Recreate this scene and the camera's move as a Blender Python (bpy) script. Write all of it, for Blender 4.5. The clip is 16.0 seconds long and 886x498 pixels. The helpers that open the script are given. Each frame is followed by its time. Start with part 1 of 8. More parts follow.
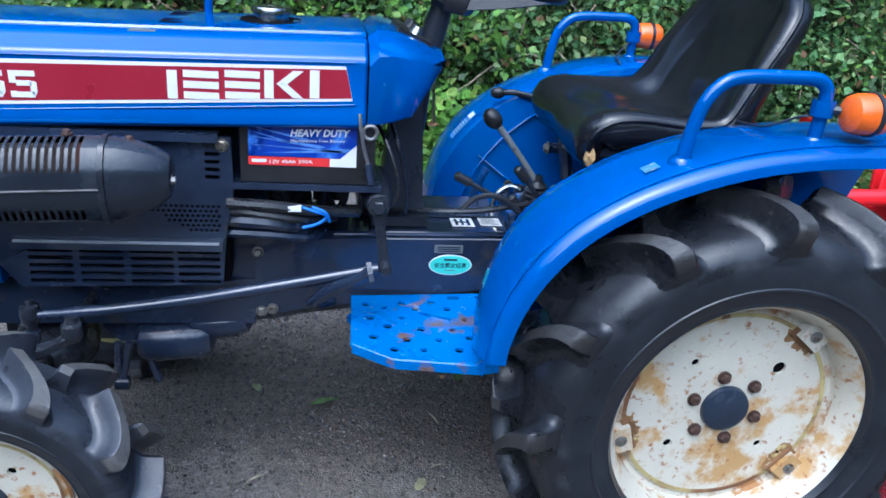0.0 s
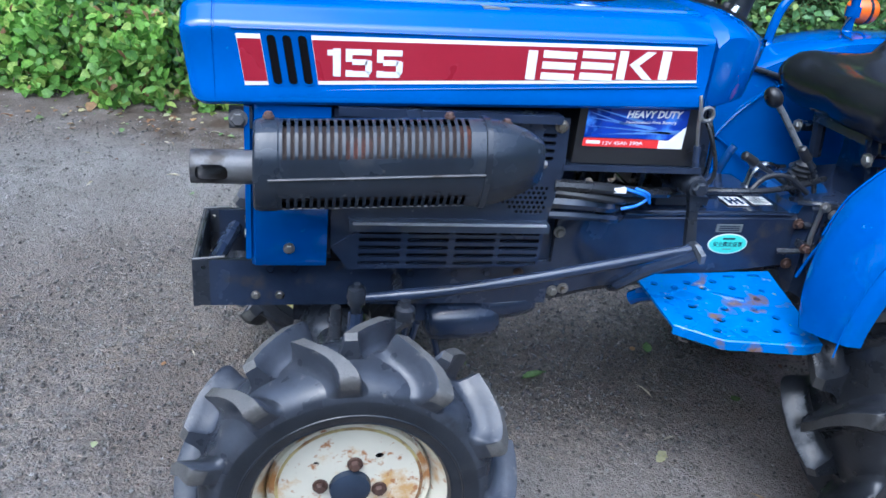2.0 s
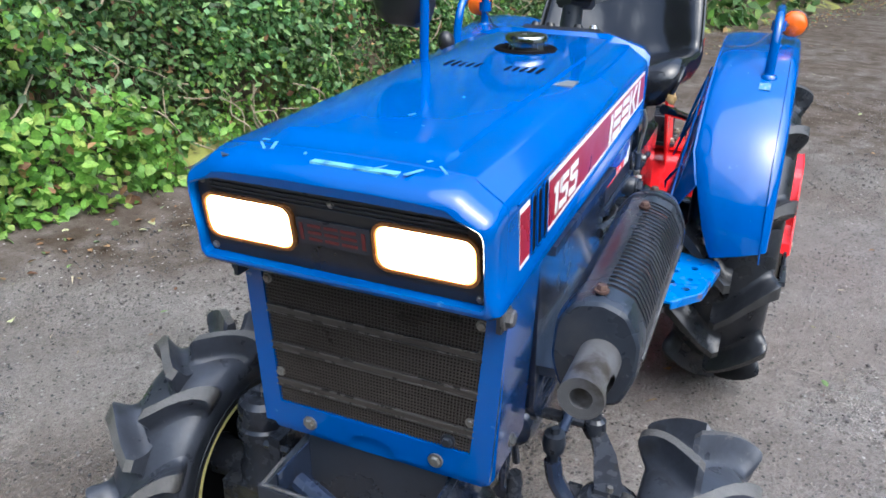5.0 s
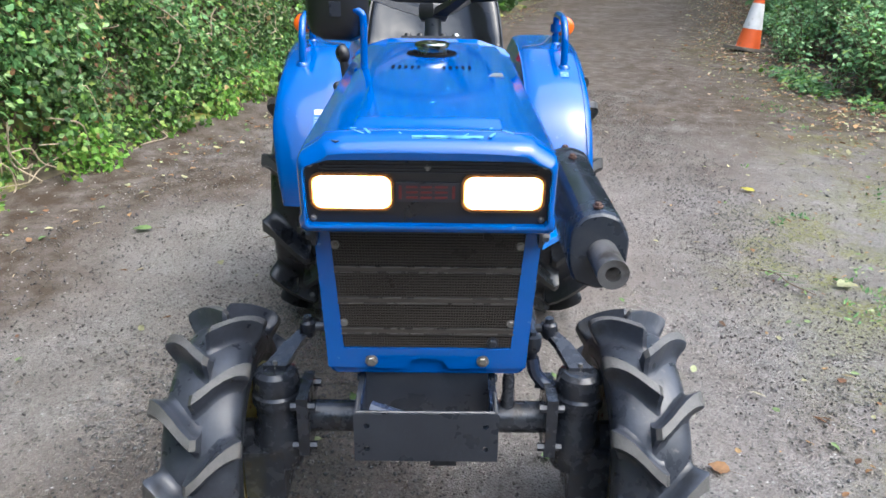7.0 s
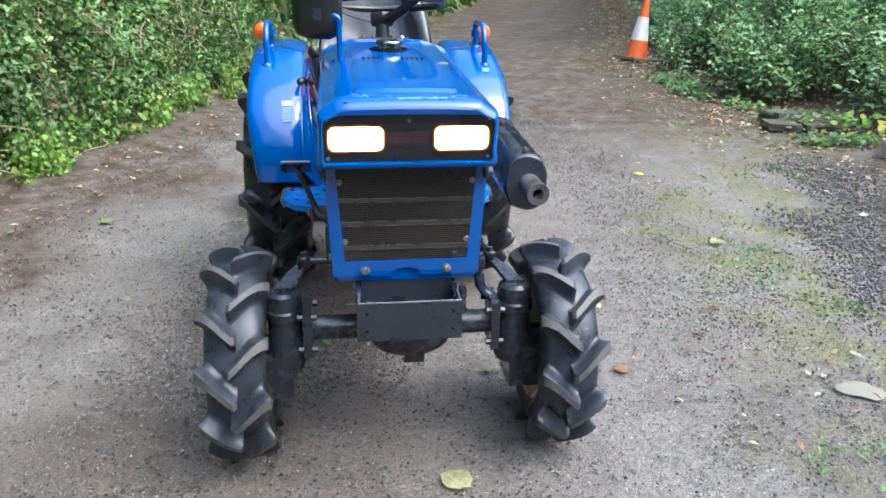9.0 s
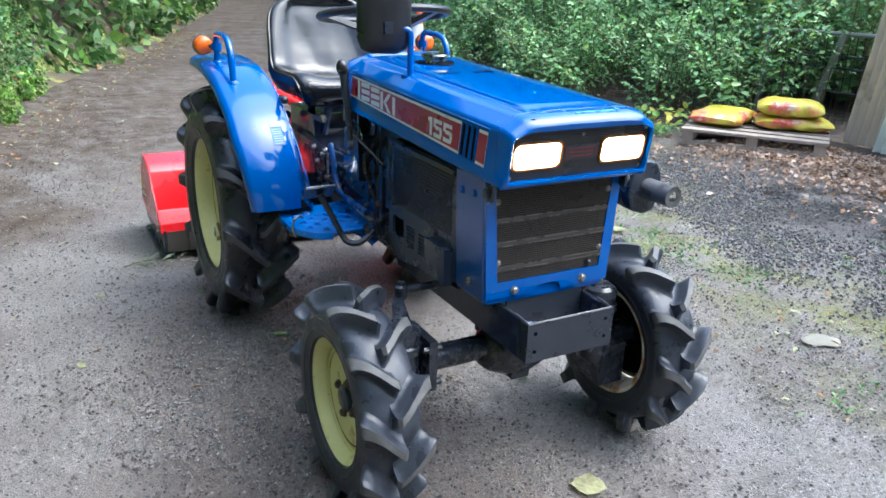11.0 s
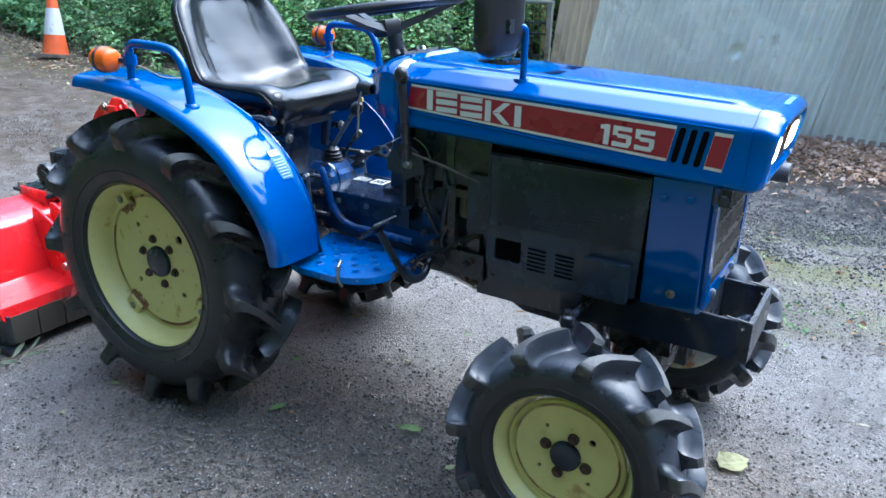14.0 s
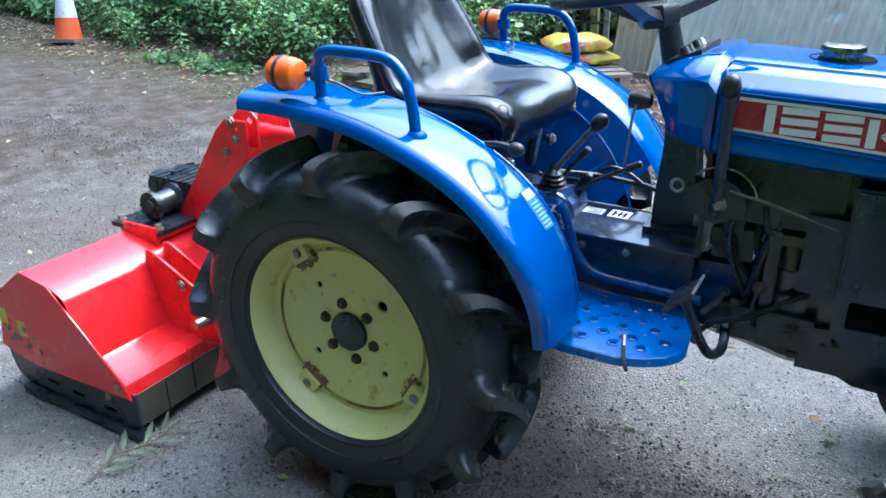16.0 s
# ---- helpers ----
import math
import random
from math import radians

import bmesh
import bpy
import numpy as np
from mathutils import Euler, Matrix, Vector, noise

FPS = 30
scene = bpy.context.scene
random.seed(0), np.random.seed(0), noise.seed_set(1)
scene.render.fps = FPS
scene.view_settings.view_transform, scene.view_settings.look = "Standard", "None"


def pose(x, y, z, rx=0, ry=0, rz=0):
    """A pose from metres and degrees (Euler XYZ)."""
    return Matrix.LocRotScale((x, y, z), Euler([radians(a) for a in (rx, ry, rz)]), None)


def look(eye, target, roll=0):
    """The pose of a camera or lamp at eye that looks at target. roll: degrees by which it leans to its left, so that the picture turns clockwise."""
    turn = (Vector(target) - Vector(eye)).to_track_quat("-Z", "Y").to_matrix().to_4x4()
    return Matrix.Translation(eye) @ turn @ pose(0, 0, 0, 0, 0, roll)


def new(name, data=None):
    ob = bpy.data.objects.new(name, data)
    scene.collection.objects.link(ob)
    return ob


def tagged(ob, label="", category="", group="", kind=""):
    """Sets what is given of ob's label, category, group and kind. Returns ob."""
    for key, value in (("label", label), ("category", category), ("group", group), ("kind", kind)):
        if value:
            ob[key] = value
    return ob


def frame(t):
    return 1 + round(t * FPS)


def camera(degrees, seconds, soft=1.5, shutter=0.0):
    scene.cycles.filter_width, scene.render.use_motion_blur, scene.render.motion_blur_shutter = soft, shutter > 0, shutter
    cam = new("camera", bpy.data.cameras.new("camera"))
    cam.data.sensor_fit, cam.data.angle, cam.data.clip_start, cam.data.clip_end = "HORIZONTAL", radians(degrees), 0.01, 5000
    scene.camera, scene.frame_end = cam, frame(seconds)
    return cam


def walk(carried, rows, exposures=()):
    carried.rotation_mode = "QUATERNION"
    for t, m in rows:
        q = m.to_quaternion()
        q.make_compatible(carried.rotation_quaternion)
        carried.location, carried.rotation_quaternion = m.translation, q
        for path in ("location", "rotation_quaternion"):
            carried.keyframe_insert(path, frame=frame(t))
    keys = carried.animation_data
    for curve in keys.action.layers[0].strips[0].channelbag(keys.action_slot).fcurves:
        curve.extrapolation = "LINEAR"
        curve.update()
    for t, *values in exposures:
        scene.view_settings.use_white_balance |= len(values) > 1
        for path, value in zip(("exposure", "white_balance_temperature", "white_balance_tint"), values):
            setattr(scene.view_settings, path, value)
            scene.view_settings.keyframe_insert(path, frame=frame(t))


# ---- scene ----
cam = camera(60.2, 16.0, soft=1.6)
PATH = [
    (0, (-0.691, -1.409, 1.103), (-0.365, 0.409, 0.335), 4.9),
    (0.5, (-0.786, -1.392, 1.108), (-0.519, 0.437, 0.343), 5.1),
    (1, (-0.915, -1.331, 1.087), (-0.658, 0.493, 0.309), 5.4),
    (1.5, (-1.048, -1.297, 1.086), (-0.749, 0.505, 0.271), 5.5),
    (2, (-1.279, -1.293, 1.085), (-0.87, 0.466, 0.226), 6.1),
    (2.5, (-1.449, -1.245, 1.071), (-0.876, 0.433, 0.147), 6.3),
    (3, (-1.622, -1.098, 1.106), (-0.824, 0.483, 0.177), 6.5),
    (3.5, (-1.82, -0.973, 1.128), (-0.742, 0.479, 0.272), 5.5),
    (4, (-1.946, -0.804, 1.146), (-0.585, 0.427, 0.351), 3.6),
    (4.2, (-1.957, -0.715, 1.136), (-0.519, 0.426, 0.343), 3.0),
    (6.3, (-2.256, -0.09, 1.157), (-0.425, 0.035, 0.363), 0.2),
    (6.5, (-2.295, -0.073, 1.158), (-0.455, 0.013, 0.377), 0.4),
    (7, (-2.416, -0.012, 1.16), (-0.564, -0.031, 0.406), 0.8),
    (7.5, (-2.567, -0.018, 1.159), (-0.709, -0.093, 0.421), 1.0),
    (8, (-2.726, -0.024, 1.157), (-0.865, -0.15, 0.436), 0.8),
    (8.5, (-2.826, 0.03, 1.163), (-0.965, -0.146, 0.451), 0.9),
    (9, (-2.894, 0.132, 1.168), (-1.042, -0.121, 0.456), 1.0),
    (9.2, (-2.887, 0.182, 1.169), (-1.044, -0.12, 0.455), 1.3),
    (11.3, (-2.499, 1.081, 1.158), (-0.907, 0.077, 0.483), 1.5),
    (11.5, (-2.441, 1.159, 1.163), (-0.888, 0.094, 0.491), 1.2),
    (12, (-2.297, 1.351, 1.169), (-0.865, 0.124, 0.501), 1.2),
    (12.5, (-2.17, 1.498, 1.17), (-0.855, 0.149, 0.497), 1.4),
    (13, (-2.004, 1.526, 1.147), (-0.801, 0.077, 0.473), 1.4),
    (13.5, (-1.816, 1.557, 1.148), (-0.737, 0.021, 0.457), 1.5),
    (14, (-1.6, 1.614, 1.162), (-0.641, 0.012, 0.444), 1.4),
    (14.5, (-1.412, 1.597, 1.167), (-0.493, -0.013, 0.417), 1.2),
    (15, (-1.204, 1.509, 1.164), (-0.261, -0.077, 0.392), 0.6),
    (15.5, (-1.03, 1.483, 1.162), (-0.085, -0.094, 0.377), 0.2),
    (16, (-0.855, 1.472, 1.163), (0.075, -0.108, 0.364), -0.6),
]
walk(cam, [(t, look(e, g, r)) for t, e, g, r in PATH],
     exposures=[(0, 1.27, 4820, 6), (1.5, 1.37, 4850, 6), (2.5, 1.66, 5130, 5), (3.5, 1.64, 5340, 5), (4.2, 1.60, 5400, 5), (6.3, 1.82, 5800, 5), (9.2, 2.00, 5600, 4), (11.3, 2.12, 5330, 3), (14, 2.19, 4920, 2), (16, 2.17, 4940, 1)])

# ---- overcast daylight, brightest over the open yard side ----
sky_world = bpy.data.worlds.new("overcast")
scene.world = sky_world
sky_world.use_nodes = True
wn = sky_world.node_tree.nodes
sky = wn.new("ShaderNodeTexSky")
sky.sky_type = "NISHITA"
sky.sun_disc = False
sky.sun_elevation, sky.sun_rotation = radians(60), radians(209)
sky.air_density, sky.dust_density, sky.ozone_density = 1.0, 6.0, 1.0
sky_world.node_tree.links.new(sky.outputs[0], wn["Background"].inputs[0])
wn["Background"].inputs[1].default_value = 0.15
sun = new("sun", bpy.data.lights.new("sun", "SUN"))
sun.data.energy, sun.data.angle, sun.data.color = 0.9, radians(85), (1.0, 0.97, 0.93)
sun.matrix_world = look((-2.2, -4.0, 7.9), (0, 0, 0))

# ---- materials ----
def surface(name, base, rough=0.5, metal=0.0, var=0.25, scale=6.0, bump=0.15, bscale=120.0, stain=None, fleck=None, coat=0.0, rvar=0.15, spec=0.5):
    """Base colour with coarse and fine variation; stain and fleck: (colour, amount, scale)."""
    m = bpy.data.materials.new(name)
    m.use_nodes = True
    n, ln = m.node_tree.nodes, m.node_tree.links
    b = n["Principled BSDF"]
    b.inputs["Metallic"].default_value = metal
    b.inputs["Coat Weight"].default_value = coat
    b.inputs["Coat Roughness"].default_value = 0.06
    b.inputs["Specular IOR Level"].default_value = spec
    tc = n.new("ShaderNodeTexCoord")

    def tex(sc, det=4.0):
        t = n.new("ShaderNodeTexNoise")
        t.inputs["Scale"].default_value, t.inputs["Detail"].default_value, t.inputs["Roughness"].default_value = sc, det, 0.6
        ln.new(tc.outputs["Object"], t.inputs["Vector"])
        return t.outputs["Fac"]

    def ramp(fac, lo, hi, v0=0.0, v1=1.0):
        r = n.new("ShaderNodeMapRange")
        r.inputs[1].default_value, r.inputs[2].default_value, r.inputs[3].default_value, r.inputs[4].default_value = lo, hi, v0, v1
        ln.new(fac, r.inputs[0])
        return r.outputs[0]

    def mix(fac, a, c, kind="MIX"):
        x = n.new("ShaderNodeMix")
        x.data_type, x.blend_type = "RGBA", kind
        for sock, v in ((x.inputs[0], fac), (x.inputs[6], a), (x.inputs[7], c)):
            if isinstance(v, (int, float)):
                sock.default_value = v
            elif isinstance(v, tuple):
                sock.default_value = (*v[:3], 1)
            else:
                ln.new(v, sock)
        return x.outputs[2]

    big, small = tex(scale), tex(scale * 9, 6.0)
    col = mix(ramp(big, 0.3, 0.7), tuple(c * (1 - var) for c in base), tuple(min(1, c * (1 + var * 0.6)) for c in base))
    col = mix(ramp(small, 0.25, 0.75, 0.0, var * 0.8), col, tuple(c * 0.55 for c in base))
    rg = ramp(big, 0.3, 0.7, max(0.03, rough - rvar), min(1, rough + rvar))
    for spec_ in (stain, fleck):
        if spec_:
            c, amount, sc = spec_
            fac = ramp(tex(sc, 8.0), 0.72 - amount * 0.4, 0.80 - amount * 0.35)
            col = mix(fac, col, c)
    ln.new(col, b.inputs["Base Color"])
    ln.new(rg, b.inputs["Roughness"])
    if bump:
        bp = n.new("ShaderNodeBump")
        bp.inputs["Strength"].default_value, bp.inputs["Distance"].default_value = bump, 0.004
        ln.new(tex(bscale, 5.0), bp.inputs["Height"])
        ln.new(bp.outputs[0], b.inputs["Normal"])
    return m


def leafy(name, a, b_, c, rough=0.45, sheen=0.35):
    """Leaves: colour varies from leaf to leaf, with some light through the blade."""
    m = bpy.data.materials.new(name)
    m.use_nodes = True
    n, ln = m.node_tree.nodes, m.node_tree.links
    p = n["Principled BSDF"]
    g = n.new("ShaderNodeNewGeometry")
    r = n.new("ShaderNodeValToRGB")
    e = r.color_ramp.elements
    e[0].position, e[0].color = 0.0, (*a, 1)
    e[1].position, e[1].color = 1.0, (*c, 1)
    k = e.new(0.6)
    k.color = (*b_, 1)
    ln.new(g.outputs["Random Per Island"], r.inputs[0])
    tc = n.new("ShaderNodeTexCoord")
    t = n.new("ShaderNodeTexNoise")
    t.inputs["Scale"].default_value = 2.3
    ln.new(tc.outputs["Object"], t.inputs["Vector"])
    hsv = n.new("ShaderNodeHueSaturation")
    mr = n.new("ShaderNodeMapRange")
    mr.inputs[1].default_value, mr.inputs[2].default_value, mr.inputs[3].default_value, mr.inputs[4].default_value = 0.3, 0.7, 0.5, 1.4
    ln.new(t.outputs["Fac"], mr.inputs[0])
    t2 = n.new("ShaderNodeTexNoise")
    t2.inputs["Scale"].default_value = 95.0
    ln.new(tc.outputs["Object"], t2.inputs["Vector"])
    mr2 = n.new("ShaderNodeMapRange")
    mr2.inputs[1].default_value, mr2.inputs[2].default_value, mr2.inputs[3].default_value, mr2.inputs[4].default_value = 0.3, 0.7, 0.72, 1.25
    ln.new(t2.outputs["Fac"], mr2.inputs[0])
    mm = n.new("ShaderNodeMath")
    mm.operation = "MULTIPLY"
    ln.new(mr.outputs[0], mm.inputs[0])
    ln.new(mr2.outputs[0], mm.inputs[1])
    ln.new(mm.outputs[0], hsv.inputs["Value"])
    ln.new(r.outputs[0], hsv.inputs["Color"])
    ln.new(hsv.outputs[0], p.inputs["Base Color"])
    p.inputs["Roughness"].default_value = rough
    p.inputs["Specular IOR Level"].default_value = sheen
    tr = n.new("ShaderNodeBsdfTranslucent")
    ln.new(hsv.outputs[0], tr.inputs["Color"])
    ms = n.new("ShaderNodeMixShader")
    ms.inputs[0].default_value = 0.36
    ln.new(p.outputs[0], ms.inputs[1])
    ln.new(tr.outputs[0], ms.inputs[2])
    ln.new(ms.outputs[0], n["Material Output"].inputs[0])
    return m


def glow(name, color, strength):
    m = bpy.data.materials.new(name)
    m.use_nodes = True
    p = m.node_tree.nodes["Principled BSDF"]
    p.inputs["Base Color"].default_value = (*color, 1)
    p.inputs["Emission Color"].default_value = (*color, 1)
    p.inputs["Emission Strength"].default_value = strength
    p.inputs["Roughness"].default_value = 0.15
    return m


RUST = (0.20, 0.105, 0.045)
BLUE = surface("blue_paint", (0.0010, 0.072, 0.320), 0.12, var=0.16, scale=3.0, bump=0.012, bscale=24, coat=0.35, rvar=0.04, spec=0.4, fleck=((0.10, 0.22, 0.45), 0.12, 38.0))
BLUE_WORN = surface("worn_blue_paint", (0.004, 0.135, 0.48), 0.34, var=0.2, scale=5.0, bump=0.1, stain=((0.13, 0.075, 0.045), 0.42, 17.0), fleck=((0.30, 0.26, 0.24), 0.24, 70.0))
BLUE_SCUFF = surface("scuffed_blue_paint", (0.004, 0.125, 0.46), 0.32, var=0.25, scale=6.0, bump=0.1, stain=((0.20, 0.24, 0.30), 0.26, 14.0), fleck=((0.34, 0.30, 0.26), 0.24, 60.0))
SCRATCH = surface("scratched_paint", (0.09, 0.27, 0.50), 0.4, var=0.3, scale=60.0, bump=0.0)
# second slate tone, set apart for the engine cover on the shaded right
COVER = surface("dark_navy_paint", (0.025, 0.035, 0.058), 0.25, var=0.4, scale=9.0, bump=0.08, bscale=60, stain=((0.020, 0.019, 0.018), 0.30, 14.0), spec=0.4)
CASTING = surface("dark_blue_casting", (0.010, 0.055, 0.20), 0.25, var=0.3, scale=14.0, bump=0.2, stain=((0.02, 0.022, 0.03), 0.4, 20.0))
SLATE = surface("slate_paint", (0.019, 0.028, 0.054), 0.18, var=0.35, scale=9.0, bump=0.07, bscale=60, stain=((0.034, 0.034, 0.038), 0.30, 14.0), coat=0.3)
BLACK = surface("black_paint", (0.019, 0.023, 0.032), 0.32, var=0.35, scale=12.0, bump=0.12)
MUFFLER = surface("sooted_black_steel", (0.016, 0.021, 0.031), 0.22, var=0.4, scale=9.0, bump=0.12, stain=((0.034, 0.036, 0.042), 0.28, 9.0), fleck=((0.10, 0.095, 0.09), 0.14, 60.0))
PIPE = surface("grey_exhaust_steel", (0.10, 0.10, 0.105), 0.5, var=0.3, metal=0.3, scale=20.0, stain=((0.03, 0.025, 0.02), 0.4, 16.0))
# near-black put in as the shade inside slots, recesses and behind covers
DARK = surface("gap_shade_black", (0.004, 0.004, 0.005), 0.9, var=0.3, bump=0.0, spec=0.05)
RUBBER = surface("tyre_rubber", (0.0165, 0.0185, 0.0235), 0.33, var=0.5, scale=12.0, bump=0.34, bscale=26, stain=((0.030, 0.033, 0.039), 0.45, 13.0), rvar=0.16, fleck=((0.085, 0.082, 0.078), 0.16, 46.0), spec=0.42)
LUGTOP = surface("scuffed_lug_rubber", (0.034, 0.034, 0.035), 0.5, var=0.4, scale=25.0, bump=0.4, bscale=200, stain=((0.02, 0.02, 0.02), 0.4, 20.0))
# front tyres: grey dust, with bluish sky sheen put into the base colour
RUBBER_DUST_SHEEN = surface("dusty_sheen_tyre_rubber", (0.034, 0.039, 0.052), 0.34, var=0.55, scale=14.0, bump=0.36, bscale=26, stain=((0.014, 0.016, 0.020), 0.42, 11.0), rvar=0.16, fleck=((0.11, 0.105, 0.10), 0.2, 46.0), spec=0.42)
LUGTOP_PALE = surface("worn_grey_lug_rubber", (0.085, 0.083, 0.081), 0.55, var=0.4, scale=25.0, bump=0.4, bscale=200, stain=((0.055, 0.055, 0.056), 0.4, 20.0))
RIMRUST = surface("rust_edged_cream_paint", (0.54, 0.51, 0.41), 0.42, var=0.12, scale=5.0, bump=0.15, bscale=60, stain=((0.32, 0.16, 0.05), 0.62, 17.0), fleck=((0.25, 0.10, 0.035), 0.36, 65.0))
SIDEWALL = surface("sidewall_rubber", (0.013, 0.016, 0.022), 0.40, var=0.3, scale=16.0, bump=0.15, bscale=100, stain=((0.024, 0.026, 0.031), 0.3, 10.0))
CREAM = surface("cream_wheel_paint", (0.62, 0.57, 0.23), 0.38, var=0.1, scale=6.0, bump=0.06, bscale=60, stain=((0.36, 0.20, 0.07), 0.17, 12.0), fleck=((0.30, 0.15, 0.05), 0.18, 55.0))
# left wheels: rust, plus a whiter cream that holds their brighter light
CREAM_RUSTY = surface("rust_streaked_cream_paint", (0.55, 0.525, 0.43), 0.40, var=0.12, scale=5.0, bump=0.1, bscale=60, stain=((0.42, 0.26, 0.10), 0.50, 14.0), fleck=((0.28, 0.12, 0.04), 0.34, 75.0))
RUSTSTAIN = surface("rust_stain", (0.26, 0.14, 0.055), 0.7, var=0.5, scale=30.0, bump=0.3, bscale=150, stain=((0.50, 0.42, 0.18), 0.45, 45.0))
EDGESTAIN = surface("rust_lined_edge", (0.44, 0.36, 0.15), 0.55, var=0.3, scale=12.0, bump=0.2, bscale=90, stain=((0.16, 0.075, 0.03), 0.62, 9.0), fleck=((0.10, 0.05, 0.025), 0.4, 40.0))
RUSTY = surface("rusted_steel", RUST, 0.75, var=0.4, scale=30.0, bump=0.5, bscale=200, stain=((0.5, 0.44, 0.3), 0.4, 25.0))
STEEL = surface("bolt_steel", (0.30, 0.29, 0.27), 0.4, metal=0.8, var=0.3, scale=50.0, bump=0.1, stain=((0.12, 0.09, 0.06), 0.4, 50.0))
BRASS = surface("plated_bolt", (0.34, 0.31, 0.25), 0.35, metal=0.8, var=0.3, scale=50.0, bump=0.1)
VINYL = surface("black_vinyl", (0.009, 0.010, 0.013), 0.18, var=0.3, scale=7.0, bump=0.45, bscale=11, stain=((0.016, 0.016, 0.018), 0.4, 5.0), rvar=0.06, spec=0.48)
FOAM = surface("torn_foam", (0.42, 0.28, 0.12), 0.9, var=0.3, scale=60.0, bump=0.5)
PLASTIC = surface("black_plastic", (0.014, 0.014, 0.016), 0.38, var=0.25, scale=14.0, bump=0.1)
WHITE = surface("white_decal", (0.72, 0.72, 0.70), 0.35, var=0.08, scale=14.0, bump=0.0, fleck=((0.45, 0.42, 0.40), 0.1, 40.0))
REDSTRIPE = surface("red_decal", (0.29, 0.012, 0.030), 0.32, var=0.16, scale=5.0, bump=0.0, fleck=((0.45, 0.12, 0.12), 0.1, 50.0))
REDPAINT = surface("red_paint", (0.72, 0.012, 0.018), 0.28, var=0.12, scale=4.0, bump=0.04, bscale=50, coat=0.3, fleck=((0.3, 0.05, 0.04), 0.06, 50.0))
AMBER = surface("amber_lens", (0.75, 0.13, 0.008), 0.18, var=0.15, scale=30.0, bump=0.2, bscale=300, coat=0.4)
REDLENS = surface("red_lens", (0.5, 0.015, 0.01), 0.2, var=0.2, scale=30.0, bump=0.2, bscale=300, coat=0.4)
CHROME = surface("dull_chrome", (0.5, 0.5, 0.48), 0.22, metal=1.0, var=0.2, scale=30.0, bump=0.05, stain=((0.3, 0.25, 0.15), 0.25, 40.0))
MINT = surface("mint_decal", (0.12, 0.62, 0.50), 0.4, var=0.08, bump=0.0)
PALE = surface("pale_decal", (0.42, 0.55, 0.62), 0.4, var=0.1, scale=20.0, bump=0.0)
GREYDECAL = surface("grey_decal", (0.11, 0.125, 0.13), 0.5, var=0.12, scale=30.0, bump=0.0)
BATTBLUE = surface("battery_label_blue", (0.010, 0.040, 0.34), 0.3, var=0.7, scale=14.0, bump=0.0, stain=((0.08, 0.22, 0.70), 0.36, 16.0))
BATTPALE = surface("battery_label_streak", (0.12, 0.25, 0.62), 0.3, var=0.4, scale=30.0, bump=0.0)
LABELRED = surface("label_red", (0.62, 0.03, 0.03), 0.35, var=0.08, bump=0.0)
LAMP = glow("lit_headlamp", (1.0, 0.80, 0.50), 6.0)
LAMPEDGE = glow("headlamp_edge", (1.0, 0.42, 0.10), 1.3)
GRILLE = surface("brownish_grille_mesh", (0.052, 0.044, 0.038), 0.4, metal=0.2, var=0.3, scale=8.0, bump=0.0)
STRIP = surface("grille_rib_glint", (0.11, 0.105, 0.10), 0.3, metal=0.6, var=0.3, scale=30.0, bump=0.05)
# rim colour holds the amber glow cast by the lit lamp
LAMPRIM = surface("amber_lit_rim", (0.30, 0.13, 0.04), 0.3, var=0.2, metal=0.6)
WIREBLUE = surface("blue_wire", (0.03, 0.16, 0.6), 0.4, bump=0.0)
HOSE = surface("black_hose", (0.014, 0.015, 0.018), 0.3, var=0.3, scale=20.0, bump=0.1)
EMBLEM = surface("dark_red_emblem", (0.10, 0.012, 0.012), 0.4, var=0.2, bump=0.0)
WOOD = surface("weathered_pallet_wood", (0.36, 0.30, 0.24), 0.8, var=0.35, scale=9.0, bump=0.4, bscale=60)
GALV_GREEN = surface("green_painted_tin", (0.88, 0.92, 0.80), 0.26, var=0.16, scale=1.7, bump=0.08, bscale=20, stain=((0.50, 0.50, 0.40), 0.20, 3.4), fleck=((0.5, 0.5, 0.47), 0.1, 24.0))
GALV_BROWN = surface("stained_tin", (0.64, 0.54, 0.40), 0.5, var=0.2, scale=1.6, bump=0.08, bscale=20, stain=((0.34, 0.29, 0.20), 0.4, 2.5))
GALV_PALE = surface("pale_tin", (0.68, 0.70, 0.60), 0.45, var=0.15, scale=1.5, bump=0.08, bscale=20, stain=((0.34, 0.30, 0.22), 0.3, 3.0))
SACK = surface("yellow_plastic_sack", (0.62, 0.55, 0.06), 0.4, var=0.2, scale=12.0, bump=0.6, bscale=22, stain=((0.70, 0.10, 0.10), 0.50, 4.2), fleck=((0.70, 0.62, 0.42), 0.35, 9.0))
BOARD = surface("weathered_yellow_boards", (0.42, 0.40, 0.16), 0.8, var=0.3, scale=6.0, bump=0.4, bscale=50, stain=((0.16, 0.17, 0.08), 0.4, 7.0))
CONE_O = surface("orange_cone_plastic", (0.75, 0.13, 0.03), 0.5, var=0.15, scale=8.0, bump=0.1, stain=((0.35, 0.12, 0.06), 0.25, 12.0))
CONE_W = surface("reflective_white_sleeve", (0.66, 0.66, 0.66), 0.4, var=0.12, scale=10.0, bump=0.1, stain=((0.4, 0.38, 0.34), 0.25, 12.0))
CONE_B = surface("cone_base_rubber", (0.20, 0.17, 0.14), 0.8, var=0.3, scale=15.0, bump=0.3)
